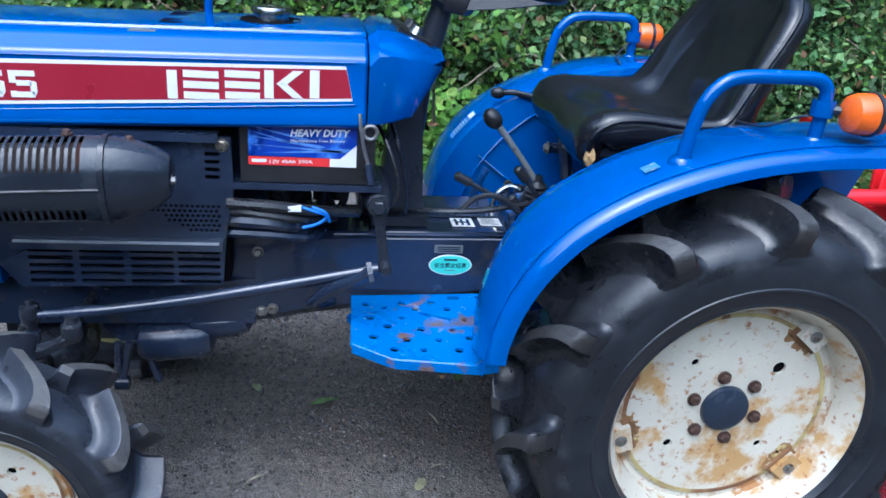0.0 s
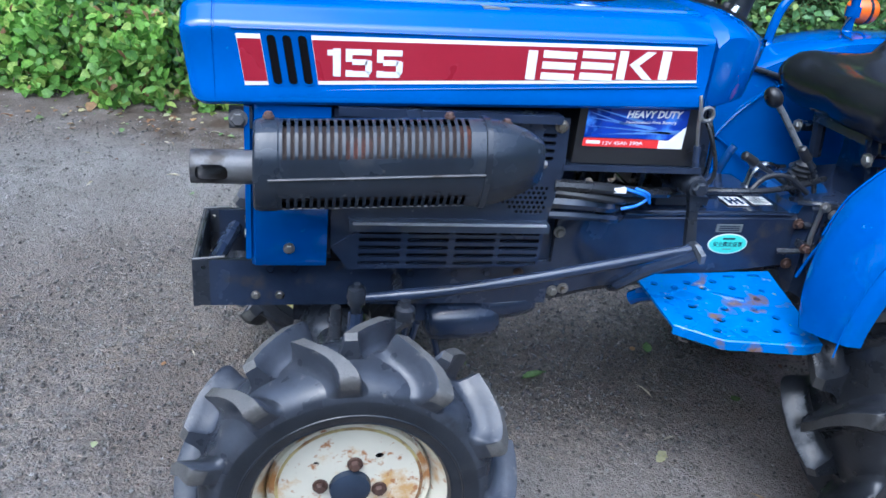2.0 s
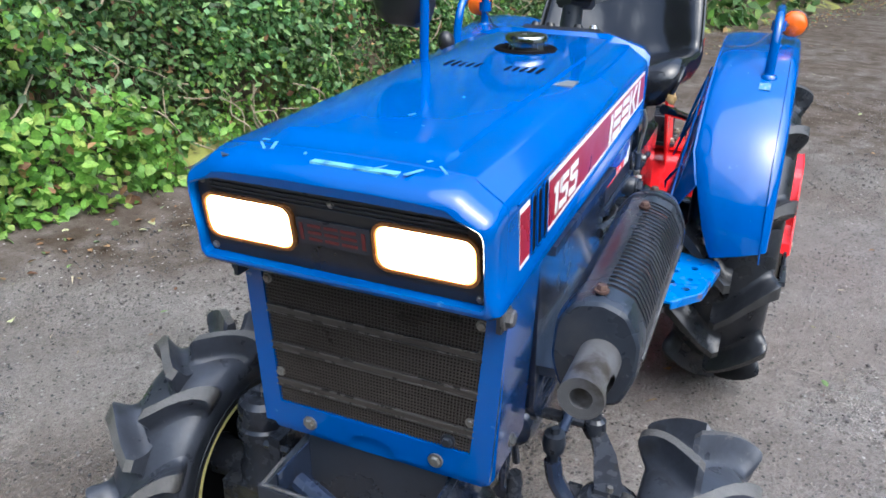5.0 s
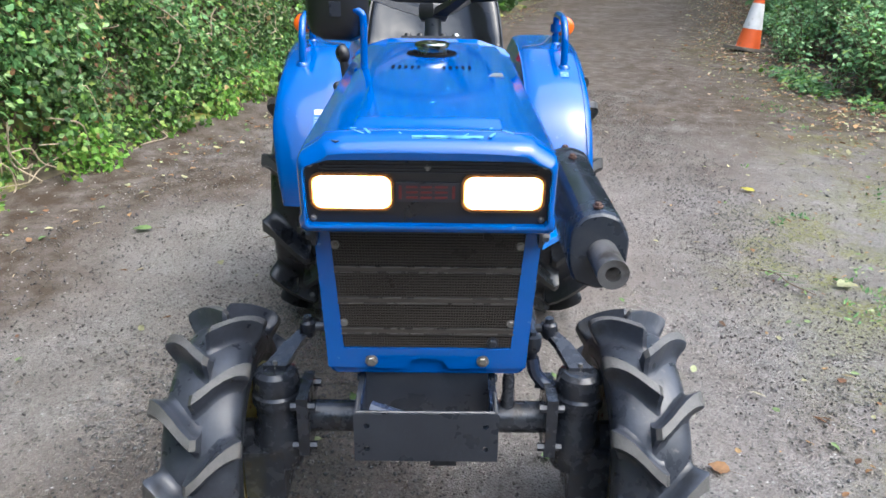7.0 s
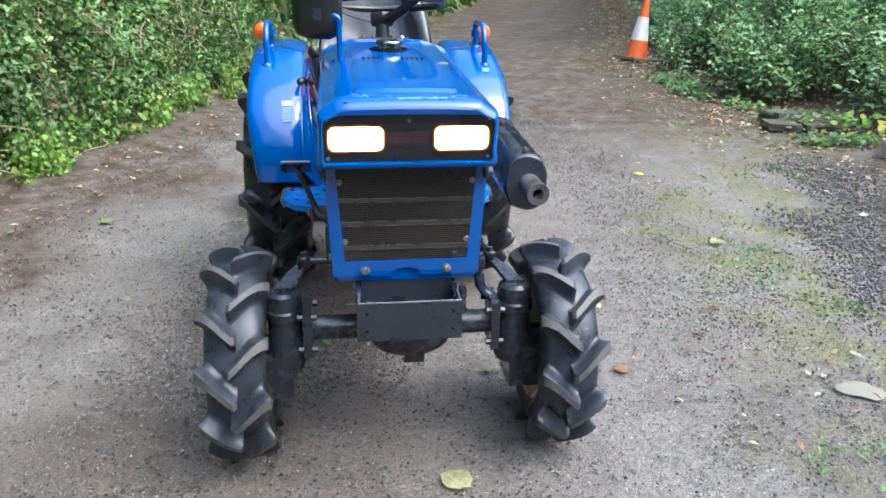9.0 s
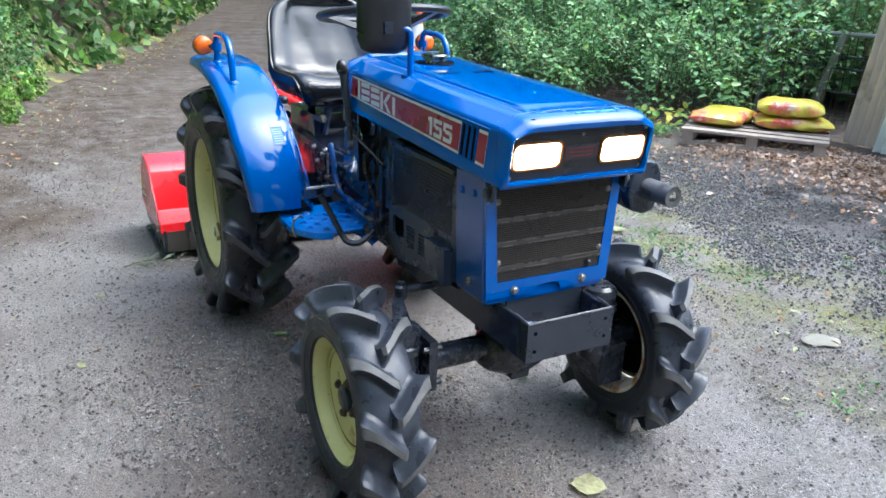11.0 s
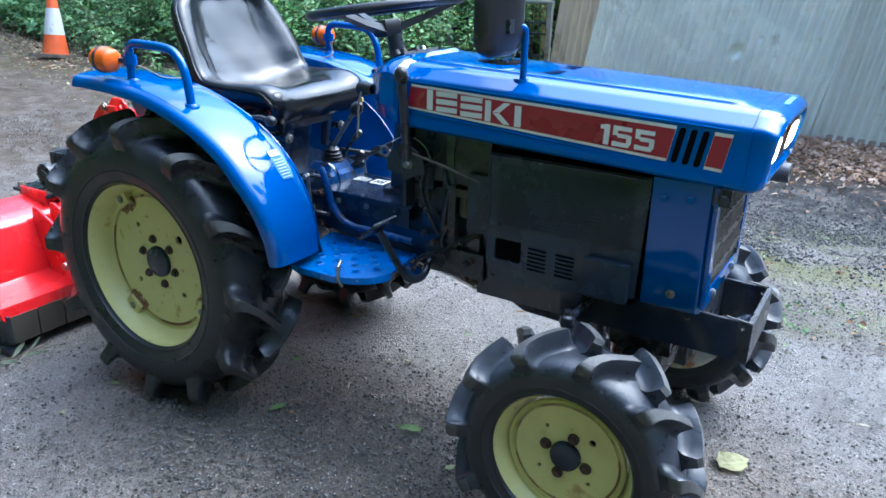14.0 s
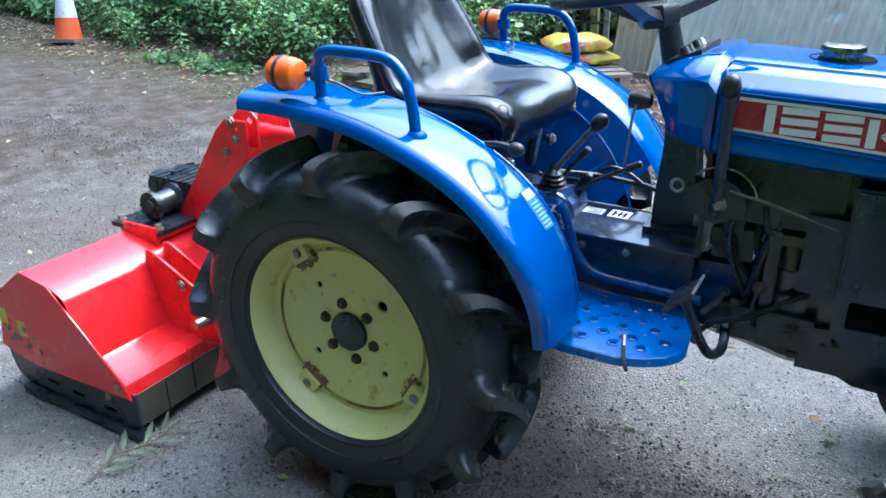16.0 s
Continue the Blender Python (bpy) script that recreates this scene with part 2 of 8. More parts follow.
GATE = surface("grey_gate_steel", (0.27, 0.28, 0.27), 0.6, metal=0.3, var=0.3, scale=8.0, stain=((0.16, 0.11, 0.07), 0.4, 8.0))
STONE = surface("pale_stone", (0.20, 0.19, 0.155), 0.85, var=0.3, scale=9.0, bump=0.6, bscale=50, stain=((0.14, 0.16, 0.07), 0.35, 9.0))
TWIG = surface("twig_bark", (0.13, 0.09, 0.055), 0.85, var=0.4, scale=20.0, bump=0.4)
# soil brown that also serves as shade inside hedge, thicket and woodland
SOIL_SHADE = surface("hedge_soil_and_shade", (0.062, 0.047, 0.030), 0.95, var=0.5, scale=5.0, bump=1.0, bscale=25, stain=((0.07, 0.08, 0.025), 0.5, 4.0))
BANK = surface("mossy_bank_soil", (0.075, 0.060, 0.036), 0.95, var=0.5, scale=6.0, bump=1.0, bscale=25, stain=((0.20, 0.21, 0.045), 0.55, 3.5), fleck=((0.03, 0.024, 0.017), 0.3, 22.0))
PEBBLE = surface("pebbles", (0.20, 0.19, 0.18), 0.6, var=0.5, scale=25.0, bump=0.3, bscale=150)
WETCHIP = surface("wet_stone_chips", (0.135, 0.136, 0.142), 0.14, var=0.5, scale=25.0, bump=0.3, bscale=150)
CHIP = surface("dark_stone_chips", (0.058, 0.058, 0.063), 0.5, var=0.5, scale=25.0, bump=0.3, bscale=150)
FLAP = surface("grey_rubber_flap", (0.075, 0.066, 0.052), 0.6, var=0.25, scale=12.0, bump=0.2)
IVY = leafy("hedge_leaves", (0.030, 0.074, 0.019), (0.086, 0.170, 0.047), (0.20, 0.29, 0.095))
HERB = leafy("bramble_leaves", (0.07, 0.17, 0.06), (0.135, 0.27, 0.10), (0.24, 0.37, 0.13))
WILT = leafy("wilted_leaves", (0.10, 0.12, 0.08), (0.15, 0.18, 0.12), (0.20, 0.24, 0.16), rough=0.6)
ENAMEL = surface("glossy_slate_enamel", (0.026, 0.036, 0.062), 0.14, var=0.2, scale=12.0, bump=0.05, coat=0.5)
GREASY = surface("greasy_dark_steel", (0.030, 0.034, 0.044), 0.24, var=0.5, scale=30.0, bump=0.3, bscale=60, metal=0.1, stain=((0.035, 0.031, 0.028), 0.32, 25.0))
LEVER = surface("pale_lever_steel", (0.17, 0.18, 0.19), 0.35, metal=0.3, var=0.3, scale=40.0, stain=((0.16, 0.13, 0.10), 0.35, 40.0))
CLOD = surface("dark_earth_crumbs", (0.065, 0.058, 0.055), 0.6, var=0.5, scale=25.0, bump=0.3, bscale=150)
CLUMP = surface("grey_earth_crumbs", (0.150, 0.136, 0.126), 0.6, var=0.5, scale=25.0, bump=0.3, bscale=150)
STONE_DARK = surface("weathered_wall_stone", (0.085, 0.074, 0.058), 0.9, var=0.45, scale=9.0, bump=0.6, bscale=50, stain=((0.055, 0.062, 0.028), 0.4, 8.0))
YELLOWING = leafy("yellowing_bramble", (0.32, 0.30, 0.04), (0.46, 0.42, 0.06), (0.52, 0.46, 0.10))
PALE_LEAF = leafy("pale_bush_leaves", (0.14, 0.29, 0.12), (0.23, 0.42, 0.19), (0.36, 0.52, 0.24))
STRAW = leafy("dry_straw", (0.26, 0.20, 0.12), (0.42, 0.36, 0.24), (0.52, 0.48, 0.38), rough=0.8)
VINE = surface("pale_dead_vine", (0.33, 0.27, 0.19), 0.8, var=0.3, scale=20.0, bump=0.3)
BRIGHT = leafy("verge_leaves", (0.09, 0.20, 0.030), (0.16, 0.32, 0.050), (0.29, 0.38, 0.085))
BUSH = leafy("bush_leaves", (0.05, 0.115, 0.032), (0.105, 0.215, 0.065), (0.23, 0.33, 0.12))
FALLEN = leafy("fallen_leaves", (0.13, 0.065, 0.035), (0.24, 0.135, 0.065), (0.38, 0.25, 0.12), rough=0.7)
FALLEN_PALE = leafy("pale_dry_leaves", (0.25, 0.16, 0.11), (0.48, 0.34, 0.25), (0.68, 0.55, 0.44), rough=0.6)
FALLEN_Y = leafy("yellow_fallen_leaves", (0.33, 0.30, 0.15), (0.37, 0.38, 0.22), (0.32, 0.36, 0.19), rough=0.6)
FALLEN_G = leafy("green_fallen_leaves", (0.10, 0.19, 0.06), (0.16, 0.25, 0.09), (0.24, 0.32, 0.14), rough=0.5)


def ground_material():
    m = bpy.data.materials.new("damp_lane")
    m.use_nodes = True
    n, ln = m.node_tree.nodes, m.node_tree.links
    b = n["Principled BSDF"]
    tc = n.new("ShaderNodeTexCoord")

    def tex(sc, det=6.0, rough=0.6):
        t = n.new("ShaderNodeTexNoise")
        t.inputs["Scale"].default_value, t.inputs["Detail"].default_value, t.inputs["Roughness"].default_value = sc, det, rough
        ln.new(tc.outputs["Object"], t.inputs["Vector"])
        return t.outputs["Fac"]

    def rng(fac, lo, hi, v0=0.0, v1=1.0):
        r = n.new("ShaderNodeMapRange")
        r.inputs[1].default_value, r.inputs[2].default_value, r.inputs[3].default_value, r.inputs[4].default_value = lo, hi, v0, v1
        ln.new(fac, r.inputs[0])
        return r.outputs[0]

    def mth(op, a, c):
        x = n.new("ShaderNodeMath")
        x.operation = op
        for s, v in ((x.inputs[0], a), (x.inputs[1], c)):
            if isinstance(v, (int, float)):
                s.default_value = v
            else:
                ln.new(v, s)
        return x.outputs[0]

    def mix(fac, a, c):
        x = n.new("ShaderNodeMix")
        x.data_type = "RGBA"
        for s, v in ((x.inputs[0], fac), (x.inputs[6], a), (x.inputs[7], c)):
            if isinstance(v, tuple):
                s.default_value = (*v, 1)
            elif isinstance(v, (int, float)):
                s.default_value = v
            else:
                ln.new(v, s)
        return x.outputs[2]

    # vertex layers: moss strip, dark gravel yard, leaf-mould by the hedge with far-lane shade, crumbled patches
    # lightened under the tractor
    def layer(name):
        a = n.new("ShaderNodeAttribute")
        a.attribute_name = name
        return a.outputs["Fac"]
    moss, yard, mould_shade, crumb_lift = layer("moss"), layer("yard"), layer("mould_shade"), layer("crumb_lift")
    grit, fine, broad = tex(95.0, 8.0, 0.7), tex(330.0, 3.0), tex(1.1)
    vor = n.new("ShaderNodeTexVoronoi")
    vor.inputs["Scale"].default_value = 75.0
    ln.new(tc.outputs["Object"], vor.inputs["Vector"])
    stones = rng(vor.outputs["Distance"], 0.0, 0.35, 1.0, 0.0)
    col = mix(rng(broad, 0.35, 0.65), (0.205, 0.190, 0.181), (0.285, 0.270, 0.262))
    col = mix(rng(tex(38.0, 8.0), 0.5, 0.68, 0.0, 0.42), col, (0.055, 0.047, 0.043))
    col = mix(rng(tex(150.0, 4.0, 0.7), 0.60, 0.67, 0.0, 0.62), col, (0.036, 0.033, 0.031))
    col = mix(rng(tex(240.0, 3.0, 0.6), 0.58, 0.67, 0.0, 0.45), col, (0.060, 0.052, 0.047))
    # crumbly earth painted lighter to lift the shade under the tractor
    col = mix(mth("MULTIPLY", crumb_lift, rng(tex(26.0, 8.0, 0.7), 0.38, 0.56)), col, (0.300, 0.252, 0.210))
    col = mix(rng(grit, 0.45, 0.7, 0.0, 0.42), col, (0.07, 0.06, 0.053))
    col = mix(rng(fine, 0.58, 0.68, 0.0, 0.42), col, (0.42, 0.41, 0.40))
    pebbles = n.new("ShaderNodeTexVoronoi")
    pebbles.inputs["Scale"].default_value = 190.0
    ln.new(tc.outputs["Object"], pebbles.inputs["Vector"])
    tone = n.new("ShaderNodeSeparateColor")
    ln.new(pebbles.outputs["Color"], tone.inputs[0])
    col = mix(rng(tone.outputs[0], 0.66, 0.72, 0.0, 0.24), col, (0.34, 0.315, 0.295))
    col = mix(rng(tone.outputs[1], 0.70, 0.76, 0.0, 0.40), col, (0.048, 0.042, 0.039))
    col = mix(rng(tex(0.8, 5.0), 0.44, 0.62, 0.0, 0.55), col, (0.135, 0.108, 0.090))
    dirt = rng(tex(2.3, 9.0), 0.50, 0.66, 0.0, 0.40)
    col = mix(dirt, col, (0.085, 0.066, 0.053))
    col = mix(mth("MULTIPLY", yard, rng(tex(4.0, 8.0), 0.36, 0.54)), col, mix(rng(vor.outputs["Distance"], 0.05, 0.4), (0.085, 0.083, 0.085), (0.022, 0.022, 0.024)))
    mossy = mth("MULTIPLY", mth("MULTIPLY", moss, rng(tex(4.0, 8.0), 0.42, 0.58)), rng(tex(55.0, 5.0, 0.7), 0.40, 0.56, 0.15, 1.0))
    col = mix(mossy, col, mix(rng(tex(60.0), 0.3, 0.7), (0.10, 0.11, 0.03), (0.25, 0.25, 0.085)))
    # near-black brown: leaf litter soil by the hedge, painted tree shade farther on
    col = mix(mth("MULTIPLY", mould_shade, rng(tex(7.0, 8.0), 0.02, 0.60)), col, (0.046, 0.034, 0.024))
    chips = n.new("ShaderNodeTexVoronoi")
    chips.inputs["Scale"].default_value = 72.0
    ln.new(tc.outputs["Object"], chips.inputs["Vector"])
    shade = n.new("ShaderNodeSeparateColor")
    ln.new(chips.outputs["Color"], shade.inputs[0])
    inside = rng(chips.outputs["Distance"], 0.28, 0.34, 1.0, 0.0)
    col = mix(mth("MULTIPLY", inside, rng(shade.outputs[0], 0.84, 0.85, 0.0, 0.92)), col, (0.024, 0.023, 0.023))
    col = mix(mth("MULTIPLY", inside, rng(shade.outputs[1], 0.95, 0.96, 0.0, 0.75)), col, (0.40, 0.39, 0.38))
    ln.new(col, b.inputs["Base Color"])
    ln.new(rng(mould_shade, 0.0, 1.0, 0.36, 0.10), b.inputs["Specular IOR Level"])
    wet = rng(tex(1.7, 5.0), 0.38, 0.62)
    rough = rng(mth("ADD", mth("MULTIPLY", wet, 0.5), mth("MULTIPLY", grit, 0.5)), 0.2, 0.8, 0.20, 0.58)
    ln.new(mth("MINIMUM", mth("ADD", rough, mth("ADD", mth("MULTIPLY", mossy, 0.3), mth("MULTIPLY", mould_shade, 0.4))), 1.0), b.inputs["Roughness"])
    coarse = mth("MULTIPLY", mth("ADD", rng(tex(1.9, 3.0), 0.42, 0.60), mth("MULTIPLY", crumb_lift, 1.5)), mth("ADD", mth("MULTIPLY", tex(42.0, 7.0, 0.7), 2.2), mth("MULTIPLY", stones, 0.9)))
    h = mth("ADD", mth("ADD", mth("ADD", mth("MULTIPLY", rng(pebbles.outputs["Distance"], 0.0, 0.7, 1.0, 0.0), 0.55), mth("MULTIPLY", grit, 0.9)), mth("MULTIPLY", fine, 0.45)), mth("ADD", coarse, mth("MULTIPLY", stones, 0.35)))
    bp = n.new("ShaderNodeBump")
    bp.inputs["Distance"].default_value = 0.010
    ln.new(rng(mould_shade, 0.0, 1.0, 0.9, 0.35), bp.inputs["Strength"])
    ln.new(h, bp.inputs["Height"])
    ln.new(bp.outputs[0], b.inputs["Normal"])
    return m


GROUND = ground_material()

# ---- mesh helpers ----
rng_ = random.Random(7)
nprng = np.random.default_rng(11)


def finish(bm, material, angle=35):
    me = bpy.data.meshes.new("mesh")
    bmesh.ops.recalc_face_normals(bm, faces=bm.faces[:])
    bm.to_mesh(me)
    bm.free()
    for mt in (material if isinstance(material, (list, tuple)) else [material]):
        me.materials.append(mt)
    me.shade_smooth()
    me.set_sharp_from_angle(angle=radians(angle))
    return me


def part(name, bm, material, parent=None, label="", angle=35):
    """Links a bmesh as one mesh object under a thing or a part."""
    ob = new(name, finish(bm, material, angle))
    ob.parent = parent
    if label:
        ob["label"] = label
    return ob


def thing(name, label, category, group="", at=None):
    e = new(name)
    e.empty_display_size = 0.1
    if at is not None:
        e.matrix_world = at
    return tagged(e, label, category, group)


def B():
    return bmesh.new()


def bevel(bm, w, seg=2, edges=None, angle=25):
    es = edges or [e for e in bm.edges if len(e.link_faces) == 2 and e.calc_face_angle(0) > radians(angle)]
    if es:
        bmesh.ops.bevel(bm, geom=es, offset=w, segments=seg, profile=0.5, affect="EDGES", clamp_overlap=True)
    return bm


def box(bm, x0, x1, y0, y1, z0, z1, m=None):
    c = [bm.verts.new(v) for v in ((x0, y0, z0), (x1, y0, z0), (x1, y1, z0), (x0, y1, z0), (x0, y0, z1), (x1, y0, z1), (x1, y1, z1), (x0, y1, z1))]
    fs = [bm.faces.new([c[i] for i in f]) for f in ((0, 3, 2, 1), (4, 5, 6, 7), (0, 1, 5, 4), (1, 2, 6, 5), (2, 3, 7, 6), (3, 0, 4, 7))]
    if m is not None:
        bmesh.ops.transform(bm, matrix=m, verts=c)
    return fs


def bbox(x0, x1, y0, y1, z0, z1, w=0.004, seg=2, m=None):
    bm = B()
    box(bm, x0, x1, y0, y1, z0, z1)
    bevel(bm, w, seg)
    if m is not None:
        bmesh.ops.transform(bm, matrix=m, verts=bm.verts[:])
    return bm


def loft(bm, rings, closed=True, caps=True, mat=0):
    """Skins a row of rings of equally many points."""
    vs = [[bm.verts.new(p) for p in r] for r in rings]
    n = len(rings[0])
    out = []
    for a, c in zip(vs, vs[1:]):
        for i in range(n if closed else n - 1):
            j = (i + 1) % n
            f = bm.faces.new((a[i], a[j], c[j], c[i]))
            f.material_index = mat
            out.append(f)
    if caps and closed:
        bm.faces.new(vs[0][::-1])
        bm.faces.new(vs[-1])
    return out


def tube(bm, pts, r, seg=8, caps=True, mat=0):
    """A round bar along points; r is one radius or one for each point."""
    pts = [Vector(p) for p in pts]
    rs = r if isinstance(r, (list, tuple)) else [r] * len(pts)
    rings, up = [], None
    for i, p in enumerate(pts):
        d = (pts[min(i + 1, len(pts) - 1)] - pts[max(i - 1, 0)]).normalized()
        if up is None:
            up = d.orthogonal().normalized()
        up = (up - d * up.dot(d)).normalized()
        s = d.cross(up)
        rings.append([p + (up * math.cos(a) + s * math.sin(a)) * rs[i] for a in (2 * math.pi * k / seg for k in range(seg))])
    loft(bm, rings, True, caps, mat)
    return bm


def curve(pts, n=6):
    """Points along a smooth line through pts."""
    p = [Vector(q) for q in pts]
    p = [p[0] * 2 - p[1]] + p + [p[-1] * 2 - p[-2]]
    out = []
    for i in range(1, len(p) - 2):
        for k in range(n):
            t = k / n
            a, b_, c, d = p[i - 1:i + 3]
            out.append(0.5 * (2 * b_ + (c - a) * t + (2 * a - 5 * b_ + 4 * c - d) * t * t + (3 * b_ - a - 3 * c + d) * t ** 3))
    out.append(p[-2])
    return out


def lathe(bm, prof, axis="Y", seg=48, mat=0, caps=False, at=(0, 0, 0)):
    """Turns (radius, along) points round an axis through at."""
    rings = []
    for k in range(seg):
        a = 2 * math.pi * k / seg
        c, s = math.cos(a), math.sin(a)
        rings.append([Vector(at) + Vector({"Y": (r * c, h, r * s), "X": (h, r * c, r * s), "Z": (r * c, r * s, h)}[axis]) for r, h in prof])
    vs = [[bm.verts.new(p) for p in r] for r in rings]
    for k in range(seg):
        a, c = vs[k], vs[(k + 1) % seg]
        for i in range(len(prof) - 1):
            f = bm.faces.new((a[i], a[i + 1], c[i + 1], c[i]))
            f.material_index = mat
    if caps:
        bm.faces.new([v[0] for v in vs])
        bm.faces.new([v[-1] for v in vs])
    return bm


def disc_bolt(at, axis="Y", r=0.009, h=0.008, sgn=1):
    """A hexagon head on a washer, standing out along an axis."""
    bm = B()
    lathe(bm, [(0.0001, h * 0.35 * sgn), (r * 1.35, h * 0.35 * sgn), (r * 1.35, 0)], axis, 14, at=at)
    lathe(bm, [(0.0001, h * sgn), (r * 0.8, h * sgn), (r, h * 0.8 * sgn), (r, 0)], axis, 6, at=at)
    return bm


def plate(outer, holes, thick, put):
    """A flat sheet with openings through it. outer and holes are rings of (u, v); put(u, v, h) gives the place in space."""
    bm = B()
    es = []
    for ring in (outer, *holes):
        vs = [bm.verts.new((u, v, 0)) for u, v in ring]
        es += [bm.edges.new((vs[i], vs[(i + 1) % len(vs)])) for i in range(len(vs))]
    bmesh.ops.triangle_fill(bm, use_beauty=True, use_dissolve=False, edges=es)
    r = bmesh.ops.extrude_face_region(bm, geom=bm.faces[:])
    for v in (g for g in r["geom"] if isinstance(g, bmesh.types.BMVert)):
        v.co.z = thick
    for v in bm.verts:
        v.co = Vector(put(*v.co))
    return bm


def ring(cx, cy, rx, ry=None, n=12, a0=0.0):
    ry = rx if ry is None else ry
    return [(cx + rx * math.cos(a0 + 2 * math.pi * k / n), cy + ry * math.sin(a0 + 2 * math.pi * k / n)) for k in range(n)]


def slot(cx, cy, w, h, r=None, n=3):
    r = r or min(w, h) / 2 * 0.9
    out = []
    for sx, sy, a in ((1, 1, 0), (-1, 1, 90), (-1, -1, 180), (1, -1, 270)):
        for k in range(n):
            t = radians(a + 90 * k / (n - 1))
            out.append((cx + sx * (w / 2 - r) + r * math.cos(t), cy + sy * (h / 2 - r) + r * math.sin(t)))
    return out


LEFT = lambda u, v, h, y=-0.18: (u, y - h, v)
RIGHT = lambda u, v, h, y=0.18: (u, y + h, v)


def words(name, body, width, m, material, parent, extrude=0.0006, bold=0.0, label="", height=None, slant=0.0):
    cu = bpy.data.curves.new("t", "FONT")
    cu.body, cu.align_x, cu.align_y, cu.extrude, cu.offset, cu.resolution_u, cu.shear = body, "CENTER", "CENTER", 0.02, bold, 3, slant
    tmp = bpy.data.objects.new("t", cu)
    scene.collection.objects.link(tmp)
    me = bpy.data.meshes.new_from_object(tmp.evaluated_get(bpy.context.evaluated_depsgraph_get()))
    bpy.data.objects.remove(tmp)
    xs = [v.co.x for v in me.vertices]
    ys = [v.co.y for v in me.vertices]
    s = width / (max(xs) - min(xs))
    sy = height / (max(ys) - min(ys)) if height else s
    cx, cy = (max(xs) + min(xs)) / 2, (max(ys) + min(ys)) / 2
    for v in me.vertices:
        v.co = m @ Vector(((v.co.x - cx) * s, (v.co.y - cy) * sy, (v.co.z + 0.02) / 0.04 * extrude))
    me.materials.clear()
    me.materials.append(material)
    ob = new(name, me)
    ob.parent = parent
    if label:
        ob["label"] = label
    return ob


def face_left(x, y, z, tilt=0):
    return Matrix.Translation((x, y, z)) @ Matrix(((1, 0, 0, 0), (0, 0, -1, 0), (0, 1, 0, 0), (0, 0, 0, 1))) @ pose(0, 0, 0, 0, 0, tilt)


def face_right(x, y, z, tilt=0):
    return Matrix.Translation((x, y, z)) @ Matrix(((-1, 0, 0, 0), (0, 0, 1, 0), (0, 1, 0, 0), (0, 0, 0, 1))) @ pose(0, 0, 0, 0, 0, tilt)

# ---- the setting: lane, hedge bank, yard ----
HEDGE = [(-30, 9.0), (-14, 5.2), (-6, 3.35), (-2.3, 2.62), (-1.1, 2.35), (-0.1, 2.2), (1.0, 1.98), (1.9, 1.70), (3.6, 1.28), (4.8, 1.0), (9.8, -0.85), (18, -3.4), (27, -5.8), (60, -16)]
VERGE = [(-30, -1.6), (-3, -1.35), (-1.0, -1.45), (0.5, -1.75), (2.1, -2.6), (4.2, -2.85), (6.4, -3.05), (16, -6.3), (25, -9.0), (60, -20)]


def along(line, x):
    return np.interp(x, [p[0] for p in line], [p[1] for p in line])


